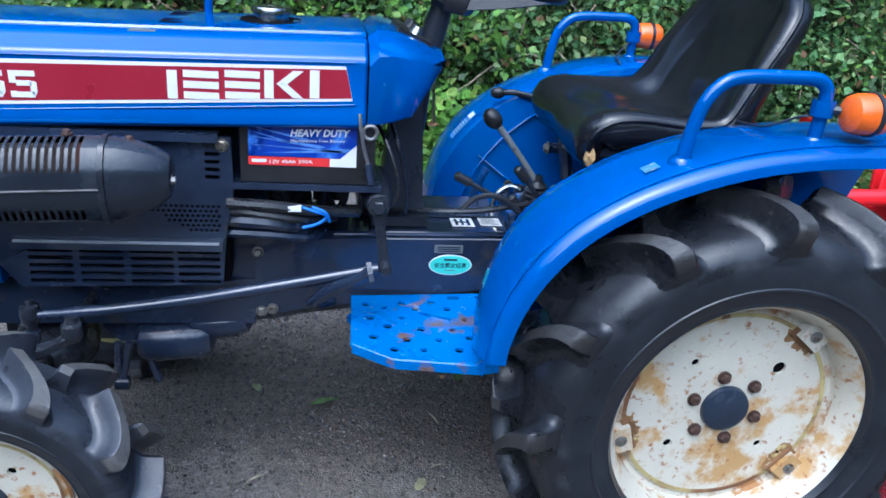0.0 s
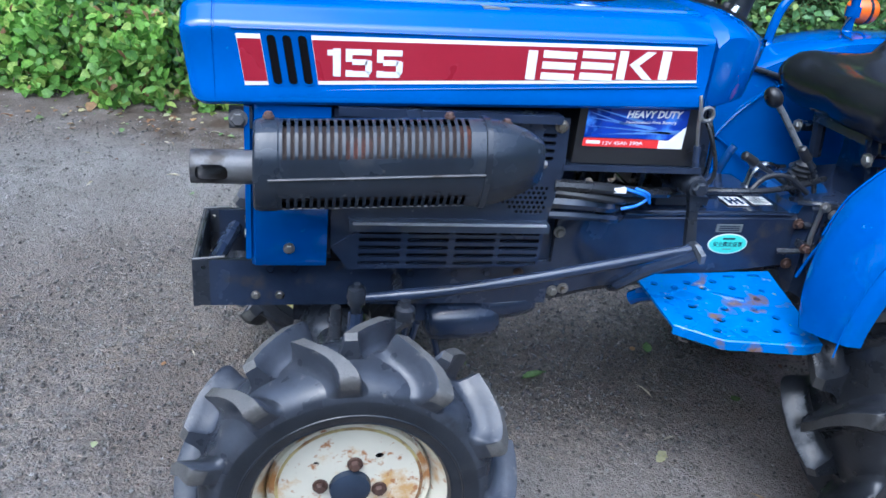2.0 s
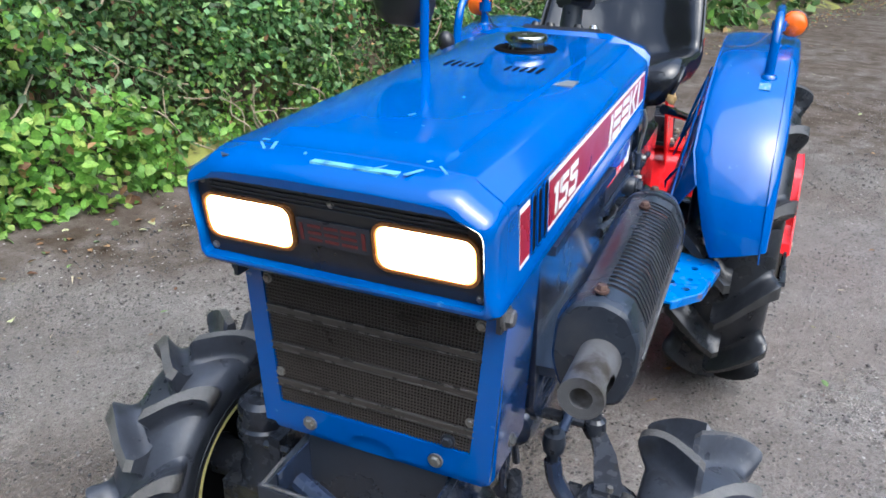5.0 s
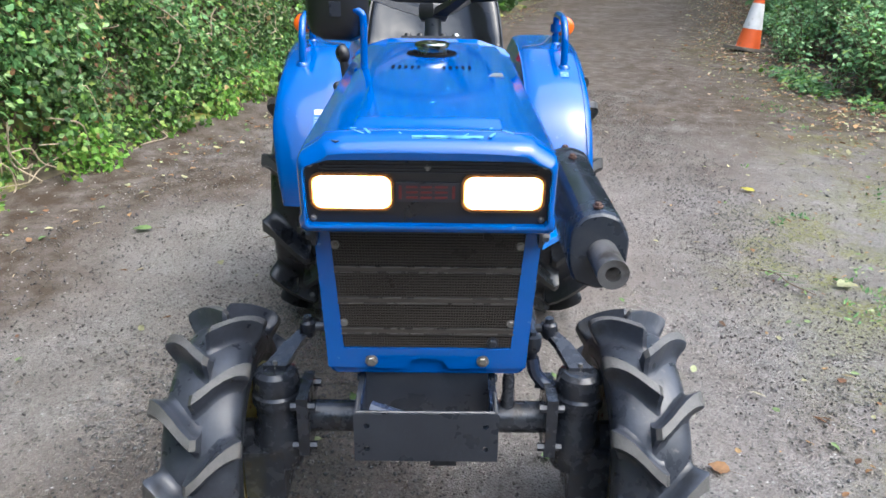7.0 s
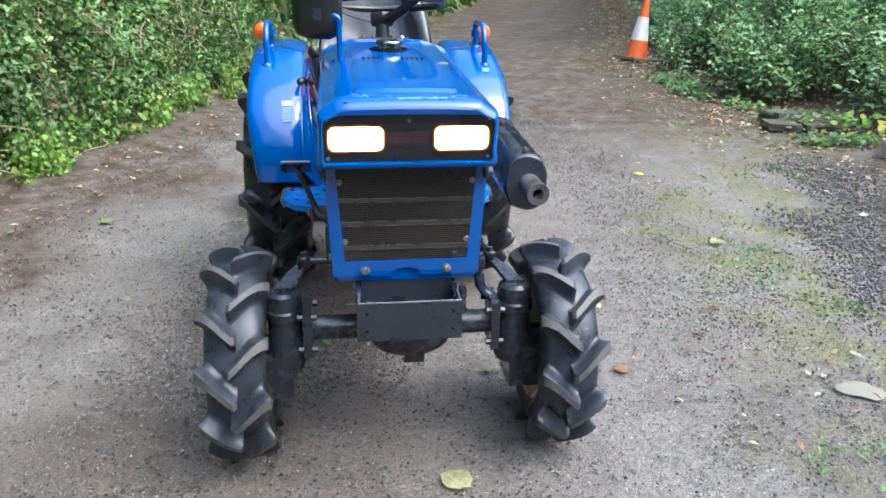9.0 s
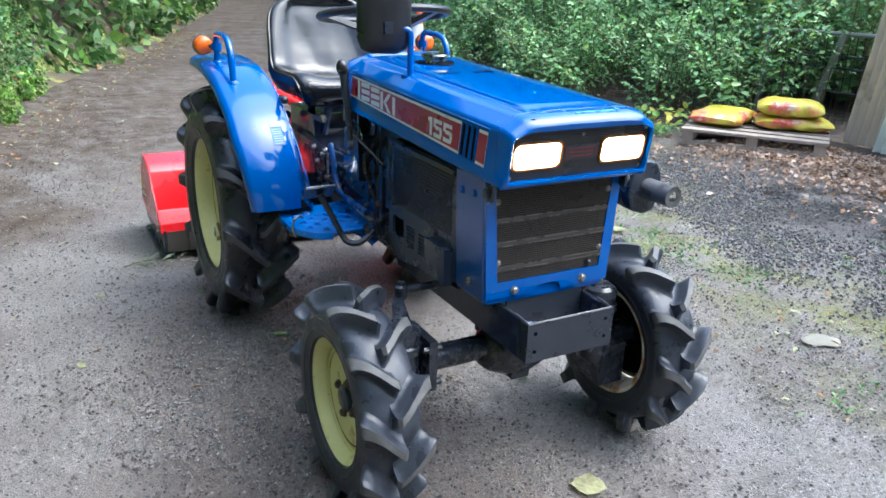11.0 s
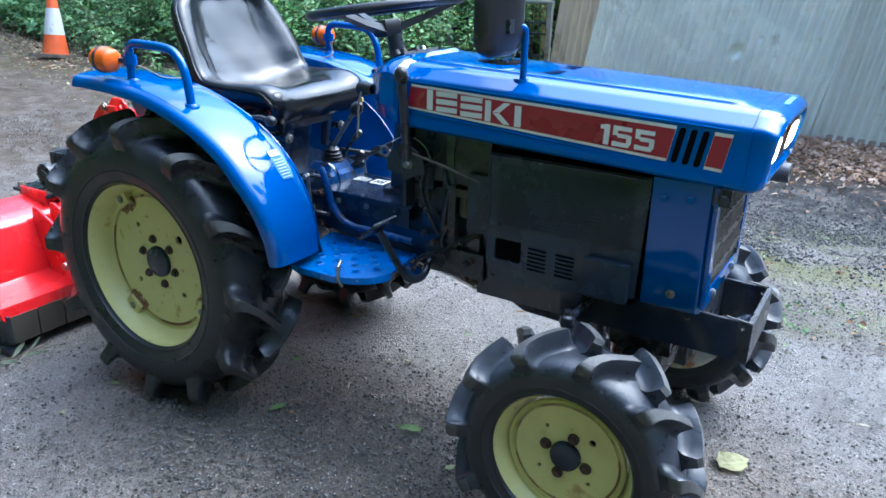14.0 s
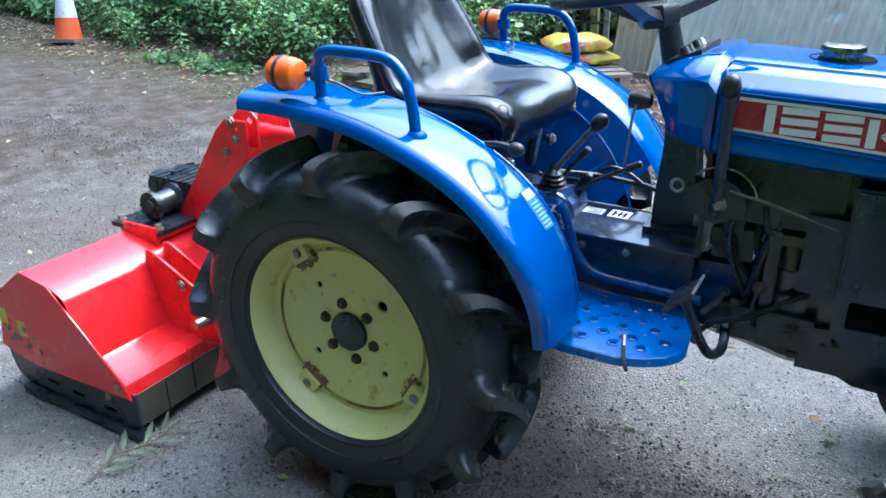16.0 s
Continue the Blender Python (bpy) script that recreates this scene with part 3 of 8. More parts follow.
def make_ground():
    def steps(fine0, fine1, d):
        a = list(np.arange(fine0, fine1, d))
        lo, hi, k = [], [], d
        v = fine0
        while v > -400:
            k *= 1.35
            v -= k
            lo.append(v)
        v, k = a[-1], d
        while v < 400:
            k *= 1.35
            v += k
            hi.append(v)
        return np.array(lo[::-1] + a + hi)
    xs, ys = steps(-3.5, 7.0, 0.06), steps(-5.2, 3.2, 0.06)
    X, Y = np.meshgrid(xs, ys, indexing="ij")
    Z = np.array([[noise.noise((x * 1.3, y * 1.3, 0.0)) * 0.008 + noise.noise((x * 7, y * 7, 3.0)) * (0.0035 if x < 1.2 else 0.0008) for y in ys] for x in xs])
    hl, vl = along(HEDGE, xs)[:, None], along(VERGE, xs)[:, None]
    Z += np.clip((Y - hl + 0.5) / 0.5, 0, 1) * 0.03
    Z *= (np.clip((X + 3.6) / 0.4, 0, 1) * np.clip((7.2 - X) / 0.4, 0, 1))
    Z -= 0.006
    wob = np.array([[noise.noise((x * 1.1, y * 1.1, 9.0)) for y in ys] for x in xs])
    near = lambda d, w: np.clip(1 - np.abs(d) / w, 0, 1)
    moss = near(Y - vl + 0.15 + wob * 0.35, 0.75) * 1.3
    yard = np.clip((vl - 0.40 - Y + wob * 0.6) / 0.55, 0, 1) * np.clip((1.5 - X + wob * 1.8) / 1.3, 0, 1)
    Z += yard * np.array([[abs(noise.noise((x * 9, y * 9, 5.0))) * 0.018 for y in ys] for x in xs])
    mould_shade = np.clip((Y - hl + 0.80 + 0.45 * np.clip((X + 0.6) / 0.8, 0, 1) + wob * 0.6) / 0.55, 0, 1) + np.clip((vl - 1.5 - Y + wob * 0.6) / 0.6, 0, 1) + np.clip((vl - Y - 0.1 + wob * 0.5) / 0.6, 0, 1) * np.clip((X - 2.2) / 0.8, 0, 1)
    crumb_lift = np.clip(1.6 - np.hypot((X + 0.75) / 0.90, (Y - 0.42) / 0.34) + wob * 0.9, 0, 1) + np.clip(1.6 - np.hypot((X + 1.65) / 0.55, (Y - 0.35) / 0.60) + wob * 0.9, 0, 1)
    Z += np.clip(crumb_lift, 0, 1) * np.array([[abs(noise.noise((x * 14, y * 14, 8.0))) * 0.010 for y in ys] for x in xs])
    # far lane: brown stain and tree shade put in together, growing with distance
    mould_shade = np.maximum(mould_shade, 0.95 * np.clip((X - 0.2) / 2.6, 0, 1))
    nx, ny = len(xs), len(ys)
    co = np.stack([X, Y, Z], -1).reshape(-1, 3)
    i = np.arange(nx * ny).reshape(nx, ny)
    q = np.stack([i[:-1, :-1], i[1:, :-1], i[1:, 1:], i[:-1, 1:]], -1).reshape(-1, 4)
    me = bpy.data.meshes.new("ground")
    me.from_pydata(co.tolist(), [], q.tolist())
    for nm, val in (("moss", moss), ("yard", yard), ("crumb_lift", crumb_lift), ("mould_shade", np.clip(mould_shade, 0, 1))):
        me.attributes.new(nm, "FLOAT", "POINT").data.foreach_set("value", np.clip(val, 0, 1).reshape(-1).astype(np.float32))
    me.materials.append(GROUND)
    me.shade_smooth()
    return tagged(new("ground", me), "damp worn lane with grit, mossy edge and dark chippings", "ground", kind="structure")


make_ground()

LEAF = np.array([(0, 0, 0), (0.32, 0, 0), (0.7, 0, 0.02), (1.0, 0, -0.06), (0.30, 0.36, 0.10), (0.68, 0.27, 0.07), (0.30, -0.36, 0.10), (0.68, -0.27, 0.07)])
LEAF2 = np.array([(0, 0, 0), (0.2, 0, 0.0), (0.48, 0, 0.01), (0.78, 0, 0.0), (1.0, 0, -0.05), (0.06, 0.22, 0.05), (0.30, 0.40, 0.10), (0.56, 0.36, 0.09), (0.82, 0.19, 0.05), (0.06, -0.22, 0.05), (0.30, -0.40, 0.10), (0.56, -0.36, 0.09), (0.82, -0.19, 0.05)])
LEAF2_F = np.array([(0, 1, 5), (1, 6, 5), (1, 2, 6), (2, 7, 6), (2, 3, 7), (3, 8, 7), (3, 4, 8), (0, 9, 1), (1, 9, 10), (1, 10, 2), (2, 10, 11), (2, 11, 3), (3, 11, 12), (3, 12, 4)])
LEAF_F = np.array([(0, 1, 4), (0, 6, 1), (1, 2, 5), (1, 5, 4), (1, 6, 7), (1, 7, 2), (2, 3, 5), (2, 7, 3)])
STONE_V = np.array([(1, 0, 0), (-1, 0, 0), (0, 1, 0), (0, -1, 0), (0, 0, 0.8), (0, 0, -0.6), (0.6, 0.6, 0.45), (-0.6, 0.55, 0.4), (-0.5, -0.65, 0.45), (0.6, -0.55, 0.4)])
STONE_F = np.array([(0, 6, 4), (6, 2, 4), (2, 7, 4), (7, 1, 4), (1, 8, 4), (8, 3, 4), (3, 9, 4), (9, 0, 4), (0, 5, 2), (0, 2, 6), (2, 5, 1), (2, 1, 7), (1, 5, 3), (1, 3, 8), (3, 5, 0), (3, 0, 9)])


LEAFS = np.array([(0, 0, 0), (0.42, 0.31, 0.09), (1.0, 0, -0.07), (0.42, -0.31, 0.09), (0.5, 0, 0.0)])
LEAFS_F = np.array([(0, 4, 1), (4, 2, 1), (0, 3, 4), (4, 3, 2)])
GRIT_V = np.array([(1, 0.1, 0.1), (-0.9, -0.15, 0), (0.1, 0.9, 0.15), (-0.1, -1, 0.05), (0.15, -0.1, 0.75), (0, 0, -0.6)])
GRIT_F = np.array([(0, 2, 4), (2, 1, 4), (1, 3, 4), (3, 0, 4), (2, 0, 5), (1, 2, 5), (3, 1, 5), (0, 3, 5)])


def scatter(name, pos, nrm, size, material, label, category, shape=(LEAF, LEAF_F), aspect=1.0, smooth=True, pick=None):
    """Many small pieces as one mesh; nrm is the way each one faces."""
    n = len(pos)
    nrm = nrm / np.linalg.norm(nrm, axis=1, keepdims=True)
    t = nprng.normal(size=(n, 3))
    t -= nrm * (t * nrm).sum(1, keepdims=True)
    t /= np.linalg.norm(t, axis=1, keepdims=True)
    s = np.cross(nrm, t)
    sz = np.asarray(size)[:, None, None]
    v = shape[0][None, :, :]
    wid = aspect * nprng.uniform(0.75, 1.25, (n, 1, 1))
    co = pos[:, None, :] + sz * (v[..., 0:1] * t[:, None, :] + v[..., 1:2] * wid * s[:, None, :] + v[..., 2:3] * nrm[:, None, :])
    k = len(shape[0])
    f = shape[1][None] + (np.arange(n) * k)[:, None, None]
    co, f = co.reshape(-1, 3).astype(np.float32), f.reshape(-1, 3).astype(np.int32)
    me = bpy.data.meshes.new(name)
    me.vertices.add(len(co))
    me.vertices.foreach_set("co", co.reshape(-1))
    me.loops.add(len(f) * 3)
    me.loops.foreach_set("vertex_index", f.reshape(-1))
    me.polygons.add(len(f))
    me.polygons.foreach_set("loop_start", np.arange(0, len(f) * 3, 3, dtype=np.int32))
    mats = material if isinstance(material, (list, tuple)) else [material]
    for mt in mats:
        me.materials.append(mt)
    if len(mats) > 1:
        idx = nprng.choice(len(mats), n, p=pick)
        me.polygons.foreach_set("material_index", np.repeat(idx, len(shape[1])).astype(np.int32))
    me.update(calc_edges=True)
    if smooth:
        me.shade_smooth()
    return tagged(new(name, me), label, category, kind="stuff")


def lump(x, z, k=0.0):
    return noise.noise((x * 0.9, z * 1.1, k)) * 0.30 + noise.noise((x * 2.7, z * 2.9, k + 4)) * 0.14


def hedge_depth(x, z):
    """How far behind the foot of the hedge its face stands at height z."""
    return 0.10 + 0.30 * min(z, 1.2) ** 0.8 + max(0, z - 1.2) * 0.05 + lump(x, z) * min(1, 0.25 + z)


def make_hedge():
    # one uneven sheet: earth bank below, above it paint for the hedge's shaded inside
    xs = np.concatenate([np.arange(-30, -4, 0.8), np.arange(-4, 7, 0.12), np.arange(7, 60, 0.9)])
    zs = [-0.05, 0.02, 0.10, 0.2, 0.35, 0.5, 0.7, 0.9, 1.2, 1.5, 1.9, 2.4, 3.0, 3.6, 4.4, 5.2]
    bm = B()
    rows = []
    for x in xs:
        y0 = float(along(HEDGE, x))
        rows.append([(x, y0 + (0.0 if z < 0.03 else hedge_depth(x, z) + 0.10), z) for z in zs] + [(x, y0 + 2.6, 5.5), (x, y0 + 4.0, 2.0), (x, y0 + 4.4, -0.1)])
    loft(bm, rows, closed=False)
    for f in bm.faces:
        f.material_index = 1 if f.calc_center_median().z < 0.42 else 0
    tagged(part("hedge_bank", bm, [SOIL_SHADE, BANK], angle=180), "earth bank with a dark sheet painted as shade inside the hedge", "bank", kind="structure")
    # unseen height of the crown and far rows is added to block sky light
    for nm, cnt, mat, s0, s1, zlo, zhi, off, lab, x0, x1 in (
            ("hedge_leaves", 150000, IVY, 0.020, 0.052, 0.08, 1.75, 0.0, "dense dark green ivy and bramble leaves of the lane hedge", -3.6, 6.0),
            ("bramble_sprays", 40000, HERB, 0.026, 0.064, 0.20, 1.75, -0.05, "larger fresh green bramble and nettle leaves hanging from the hedge", -3.6, 6.0),
            ("bright_sprays", 15000, BRIGHT, 0.030, 0.066, 0.15, 1.25, -0.07, "large bright green leaves of a fresh hedge clump", -4.0, 0.3),
            ("unseen_hedge_crown", 24000, IVY, 0.06, 0.14, 1.5, 5.4, 0.0, "unseen upper hedge growth in dull green, added to shade the lane", -7.0, 9.0),
            ("far_hedge_leaves", 32000, IVY, 0.09, 0.24, 0.05, 8.5, 0.0, "green lane hedge farther along the lane", 6.0, 34.0),
            ("near_hedge_leaves", 9000, IVY, 0.07, 0.16, 0.05, 5.0, 0.0, "green lane hedge farther back along the lane", -14.0, -3.6),
            ("bank_weeds", 22000, BRIGHT, 0.018, 0.050, 0.012, 0.26, -0.06, "small fresh green weeds on the mossy hedge foot", 0.2, 5.5),
            ("verge_weeds", 16000, BRIGHT, 0.028, 0.068, 0.012, 0.42, -0.10, "bright green nettles and ground ivy at the hedge foot", -4.2, 0.5)):
        x = nprng.uniform(x0, x1, cnt)
        z = zlo + (zhi - zlo) * nprng.random(cnt) ** (1.25 if zhi > 1 else 1.7)
        d = np.array([hedge_depth(a, b_) for a, b_ in zip(x, z)])
        # gaps where twigs, soil and the dark backing sheet show through
        keep = np.array([noise.noise((a * 1.6, b_ * 2.0, 21.0)) * 1.3 + rng_.uniform(-0.35, 0.6) - 0.75 * max(0.0, 0.5 - b_) * (1.0 + noise.noise((a * 0.8, 0.0, 77.0))) > -0.22 for a, b_ in zip(x, z)])
        y = along(HEDGE, x) + d + off + nprng.normal(0.0, 0.07, cnt) - 0.03
        if zhi < 1:
            y = along(HEDGE, x) + off + nprng.uniform(-0.08, 0.36, cnt) + np.array([noise.noise((a * 1.7, 0, 2.0)) for a in x]) * 0.14
            z *= np.clip(1.3 - np.abs(y - along(HEDGE, x)) * 1.2, 0.25, 1)
            keep = np.array([noise.noise((a * 1.7, 0.0, 31.0)) + 1.0 * noise.noise((a * 6.0, b_ * 6.0, 33.0)) > (0.02 if nm == "bank_weeds" else -0.22) + 0.22 * rng_.random() for a, b_ in zip(x, y)])
        if nm in ("bramble_sprays", "bright_sprays"):
            keep = np.array([noise.noise((a * 1.2, b_ * 1.5, 61.0)) + 0.05 * min(0.0, 0.6 - max(0.0, a)) + rng_.uniform(-0.25, 0.25) > -0.06 for a, b_ in zip(x, z)])
        p = np.stack([x, y, z], -1)[keep]
        nr = np.stack([nprng.normal(0, 0.75, cnt), nprng.normal(-0.6, 0.6, cnt), nprng.normal(0.6, 0.6, cnt)], -1)[keep]
        scatter(nm, p, nr, nprng.uniform(s0, s1, len(p)), [mat, BRIGHT, FALLEN], lab, "hedge", pick=[0.89, 0.075, 0.035] if zhi > 1 else [0.80, 0.17, 0.03], shape=(LEAF, LEAF_F) if zhi < 1 else (LEAFS, LEAFS_F))
    # bare stems and trailing vines
    bm = B()
    for k in range(420):
        x = rng_.uniform(-3.6, 5.5)
        z = rng_.uniform(0.05, 0.9)
        pts = []
        for i in range(5):
            pts.append((x, float(along(HEDGE, x)) + hedge_depth(x, z) - rng_.uniform(-0.05, 0.05), z))
            x += rng_.uniform(-0.12, 0.12)
            z += rng_.uniform(0.0, 0.16)
        tube(bm, curve(pts, 2), rng_.uniform(0.0015, 0.005), 4, False)
    vines = B()
    for k in range(130):
        x = rng_.uniform(-3.4, 5.0)
        z = rng_.uniform(0.15, 1.2)
        pts = []
        dx = rng_.uniform(-0.10, 0.10)
        for i in range(6):
            pts.append((x, float(along(HEDGE, x)) + hedge_depth(x, z) - rng_.uniform(0.06, 0.16), z))
            x += dx + rng_.uniform(-0.06, 0.06)
            z = max(0.02, z - rng_.uniform(-0.02, 0.13))
        tube(vines, curve(pts, 3), rng_.uniform(0.0018, 0.0048), 4, False)
    tagged(part("dead_vines", vines, VINE), "pale dead vines hanging over the hedge bank", "twigs", kind="stuff")
    tagged(part("hedge_stems", bm, TWIG), "bare brown stems and vines among the hedge leaves", "twigs", kind="stuff")


make_hedge()


BUSH_LINE = [(1.7, -4.2), (2.1, -3.5), (2.5, -3.38), (3.0, -3.62), (3.6, -3.55), (4.0, -3.12), (4.6, -3.22), (5.6, -3.55), (6.6, -3.98), (9, -4.7), (16, -7.3)]


def make_bushes():
    """Loose arching shoots with leaves in pairs, thicker and taller away from the lane."""
    P, N, S, far = [], [], [], []
    stems = B()
    for k in range(2500):
        x = rng_.uniform(1.75, 12.5)
        back = rng_.random() ** 1.25 * 2.6
        y = float(along(BUSH_LINE, x)) - back
        clump = noise.noise((x * 1.5, y * 1.5, 12.0))
        if clump < -0.06 - 0.05 * back + rng_.uniform(-0.14, 0.10):
            continue
        h = (0.24 + 0.46 * min(back, 2.2) ** 0.8) * (1.05 + 1.2 * clump) * rng_.uniform(0.55, 1.45)
        lx, ly = rng_.gauss(-0.05, 0.30) * h, rng_.gauss(0.16, 0.28) * h
        nodes = max(4, int(h / 0.075))
        base = Vector((x, y, -0.01))
        tip = lambda t: base + Vector((lx * t * t, ly * t * t, h * (t - 0.22 * t * t) * 1.25))
        if back < 1.6 and x < 7.5:
            tube(stems, [tip(t) for t in (0, 0.35, 0.7, 1.0)], rng_.uniform(0.002, 0.0045), 3, False)
        turn = rng_.uniform(0, 6.28)
        size = rng_.uniform(0.038, 0.074)
        for i in range(nodes):
            t = 0.22 + 0.78 * (i + 0.6) / nodes
            c = tip(t)
            turn += 1.57 + rng_.uniform(-0.4, 0.4)
            for side in (0, math.pi):
                for sub in (0.35, 1.0):
                    out = Vector((math.cos(turn + side), math.sin(turn + side), 0))
                    reach = sub * (0.05 + 0.10 * (1 - t) + 0.02 * rng_.random())
                    q = c + out * reach + Vector((0, 0, rng_.uniform(-0.03, 0.025)))
                    P.append((q.x, q.y, max(0.01, q.z)))
                    N.append((out.x * 0.45 + rng_.gauss(0, 0.30), out.y * 0.45 + rng_.gauss(0, 0.30), 0.9))
                    S.append(size * rng_.uniform(0.7, 1.25) * (1.0 if x < 8 else 1.5))
                    far.append(t)
    P, N, S, far = np.array(P), np.array(N), np.array(S), np.array(far)
    D = far > 0.55
    # lower leaves get the darker leaf colours, upper leaves the paler ones
    scatter("bramble_bushes", P[~D], N[~D], S[~D], [BUSH, HERB], "leafy green bramble and elder bushes beside the lane", "bush", pick=[0.2, 0.8], shape=(LEAFS, LEAFS_F), aspect=0.85)
    scatter("bush_shoots", P[D], N[D], S[D], [PALE_LEAF, BRIGHT, HERB], "paler green upper leaves of the bushes", "bush", pick=[0.66, 0.14, 0.20], aspect=0.72)
    tagged(part("bush_stems", stems, TWIG), "thin brown stems of the loose bushes", "twigs", kind="stuff")
    # ground ivy at the foot of the stones, nettles by the cone
    low = []
    for cx, cy, rx, ry, n in ((1.90, -3.32, 0.10, 0.36, 240), (2.38, -3.40, 0.16, 0.26, 170), (2.75, -3.36, 0.22, 0.16, 80), (3.3, -3.30, 0.3, 0.14, 90), (4.0, -3.12, 0.35, 0.14, 220), (4.6, -3.25, 0.4, 0.18, 300)):
        for i in range(n):
            low.append((rng_.gauss(cx, rx * 0.5), rng_.gauss(cy, ry * 0.5), rng_.uniform(0.008, 0.14 if 2.3 < cx < 2.5 else 0.07)))
    low = np.array(low)
    scatter("ground_ivy", low, nprng.normal(0, 0.4, (len(low), 3)) + (0, 0.2, 1.0), nprng.uniform(0.025, 0.055, len(low)), [HERB, BRIGHT], "low pale green ground ivy along the verge", "weeds", pick=[0.75, 0.25], shape=(LEAF2, LEAF2_F))
    # yellowing leaves over the end of the stones
    n = 60
    yl = np.stack([nprng.normal(2.16, 0.09, n), nprng.normal(-3.72, 0.13, n), nprng.uniform(0.02, 0.15, n)], -1)
    scatter("yellowing_leaves", yl, nprng.normal(0, 0.4, (n, 3)) + (-0.3, 0.3, 1.0), nprng.uniform(0.035, 0.075, n), [BRIGHT, YELLOWING], "yellowing bramble leaves over the verge stones", "leaves", pick=[0.5, 0.5], shape=(LEAF2, LEAF2_F))
    # tall growth that closes the yard behind the bushes; its unseen ends and tops are added to block sky
    n = 52000
    x = nprng.uniform(-15, 26, n)
    y = np.minimum(along(VERGE, x) - 2.6, -6.4) + nprng.normal(0, 0.35, n) - np.clip(2.5 - x, 0, 3) * 0.3
    z = nprng.random(n) * np.interp(x, [-2.5, -0.5, 3, 7], [3.6, 3.2, 3.2, 6.4]) + 0.05
    nr = np.stack([nprng.normal(-0.2, 0.5, n), nprng.normal(0.6, 0.5, n), nprng.normal(0.7, 0.4, n)], -1)
    scatter("thicket", np.stack([x, y, z], -1), nr, nprng.uniform(0.07, 0.19, n), BUSH, "green thicket behind the yard, its unseen parts added to block sky", "thicket", shape=(LEAFS, LEAFS_F))
    # backing sheet: the thicket's inner shade put into its colour
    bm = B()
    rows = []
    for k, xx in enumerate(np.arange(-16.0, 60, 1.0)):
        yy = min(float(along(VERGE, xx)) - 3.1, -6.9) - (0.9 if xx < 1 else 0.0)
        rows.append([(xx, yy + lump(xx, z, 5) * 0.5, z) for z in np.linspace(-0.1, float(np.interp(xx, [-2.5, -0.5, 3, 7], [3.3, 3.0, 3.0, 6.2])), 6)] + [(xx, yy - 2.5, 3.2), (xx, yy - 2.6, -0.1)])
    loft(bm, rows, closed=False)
    tagged(part("thicket_backing", bm, SOIL_SHADE, angle=180), "dark sheet painted as earth and shade behind the thicket", "bank", kind="structure")

    # unseen woodland added all round, far off, to block low sky: tall along the lane, low beyond the open yard
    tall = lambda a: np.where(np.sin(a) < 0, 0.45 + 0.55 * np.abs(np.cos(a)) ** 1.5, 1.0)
    n = 22000
    a = nprng.uniform(0, 2 * math.pi, n)
    rr = 31 + nprng.normal(0, 1.5, n)
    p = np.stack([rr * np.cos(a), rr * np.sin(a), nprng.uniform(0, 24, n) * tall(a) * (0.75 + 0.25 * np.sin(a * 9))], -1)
    scatter("added_woodland", p, -p + nprng.normal(0, 14, (n, 3)), nprng.uniform(0.4, 1.1, n), BUSH, "dark green woodland ring, unseen, added to hold back low sky", "woodland", shape=(LEAFS, LEAFS_F))
    # dark sheet behind the leaves carries the woodland's shade as colour
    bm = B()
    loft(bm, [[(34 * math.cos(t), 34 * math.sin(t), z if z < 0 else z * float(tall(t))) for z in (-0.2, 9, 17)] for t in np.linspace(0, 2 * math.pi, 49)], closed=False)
    tagged(part("woodland_shade", bm, SOIL_SHADE, angle=180), "dark sheet painted as shade behind the added woodland", "woodland", kind="structure")


make_bushes()


def make_litter():
    def lay(name, cnt, xf, mats, pick, s0, s1, lab, zz=0.006):
        p = xf(cnt)
        tl = 0.5 if name == "fence_litter" else 0.25
        nr = np.stack([nprng.normal(0, tl, len(p)), nprng.normal(0, tl, len(p)), np.ones(len(p))], -1)
        p[:, 2] = zz
        scatter(name, p, nr, nprng.uniform(s0, s1, len(p)), mats, lab, "leaves", pick=pick, shape=(LEAFS, LEAFS_F) if cnt > 9000 else (LEAF, LEAF_F))

    def band(line, off, w, x0, x1):
        def f(c):
            x = nprng.uniform(x0, x1, c)
            return np.stack([x, along(line, x) + off + nprng.normal(0, w, c), np.zeros(c)], -1)
        return f
    lay("hedge_litter", 2600, band(HEDGE, -0.16, 0.19, -4, 12), [FALLEN, FALLEN_Y, FALLEN_G], [0.6, 0.25, 0.15], 0.014, 0.042, "brown and yellow fallen leaves along the hedge foot")
    lay("verge_litter", 9500, band(VERGE, -0.62, 0.40, 1.7, 24), [FALLEN, FALLEN_Y, FALLEN_PALE], [0.50, 0.25, 0.25], 0.018, 0.065, "brown and yellow leaf litter along the lane edge")
    lay("lane_leaves", 230, lambda c: np.stack([nprng.uniform(-3.5, 12, c), nprng.uniform(-1.4, 1.9, c) - 0.12 * np.clip(nprng.uniform(-3.5, 9, c), 0, 9), np.zeros(c)], -1), [FALLEN, FALLEN_Y, FALLEN_G], [0.5, 0.35, 0.15], 0.012, 0.036, "a few small fallen leaves on the lane")
    lay("fence_litter", 20000, lambda c: np.stack([nprng.uniform(-2.8, 1.5, c), -4.3 + np.abs(nprng.normal(0, 0.55, c)), np.zeros(c)], -1), [FALLEN_PALE, FALLEN], [0.75, 0.25], 0.016, 0.050, "drift of brown fallen leaves under the tin fence", 0.015)
    def straws(c):
        x = nprng.uniform(-3.4, 4.5, c)
        e = nprng.random(c)
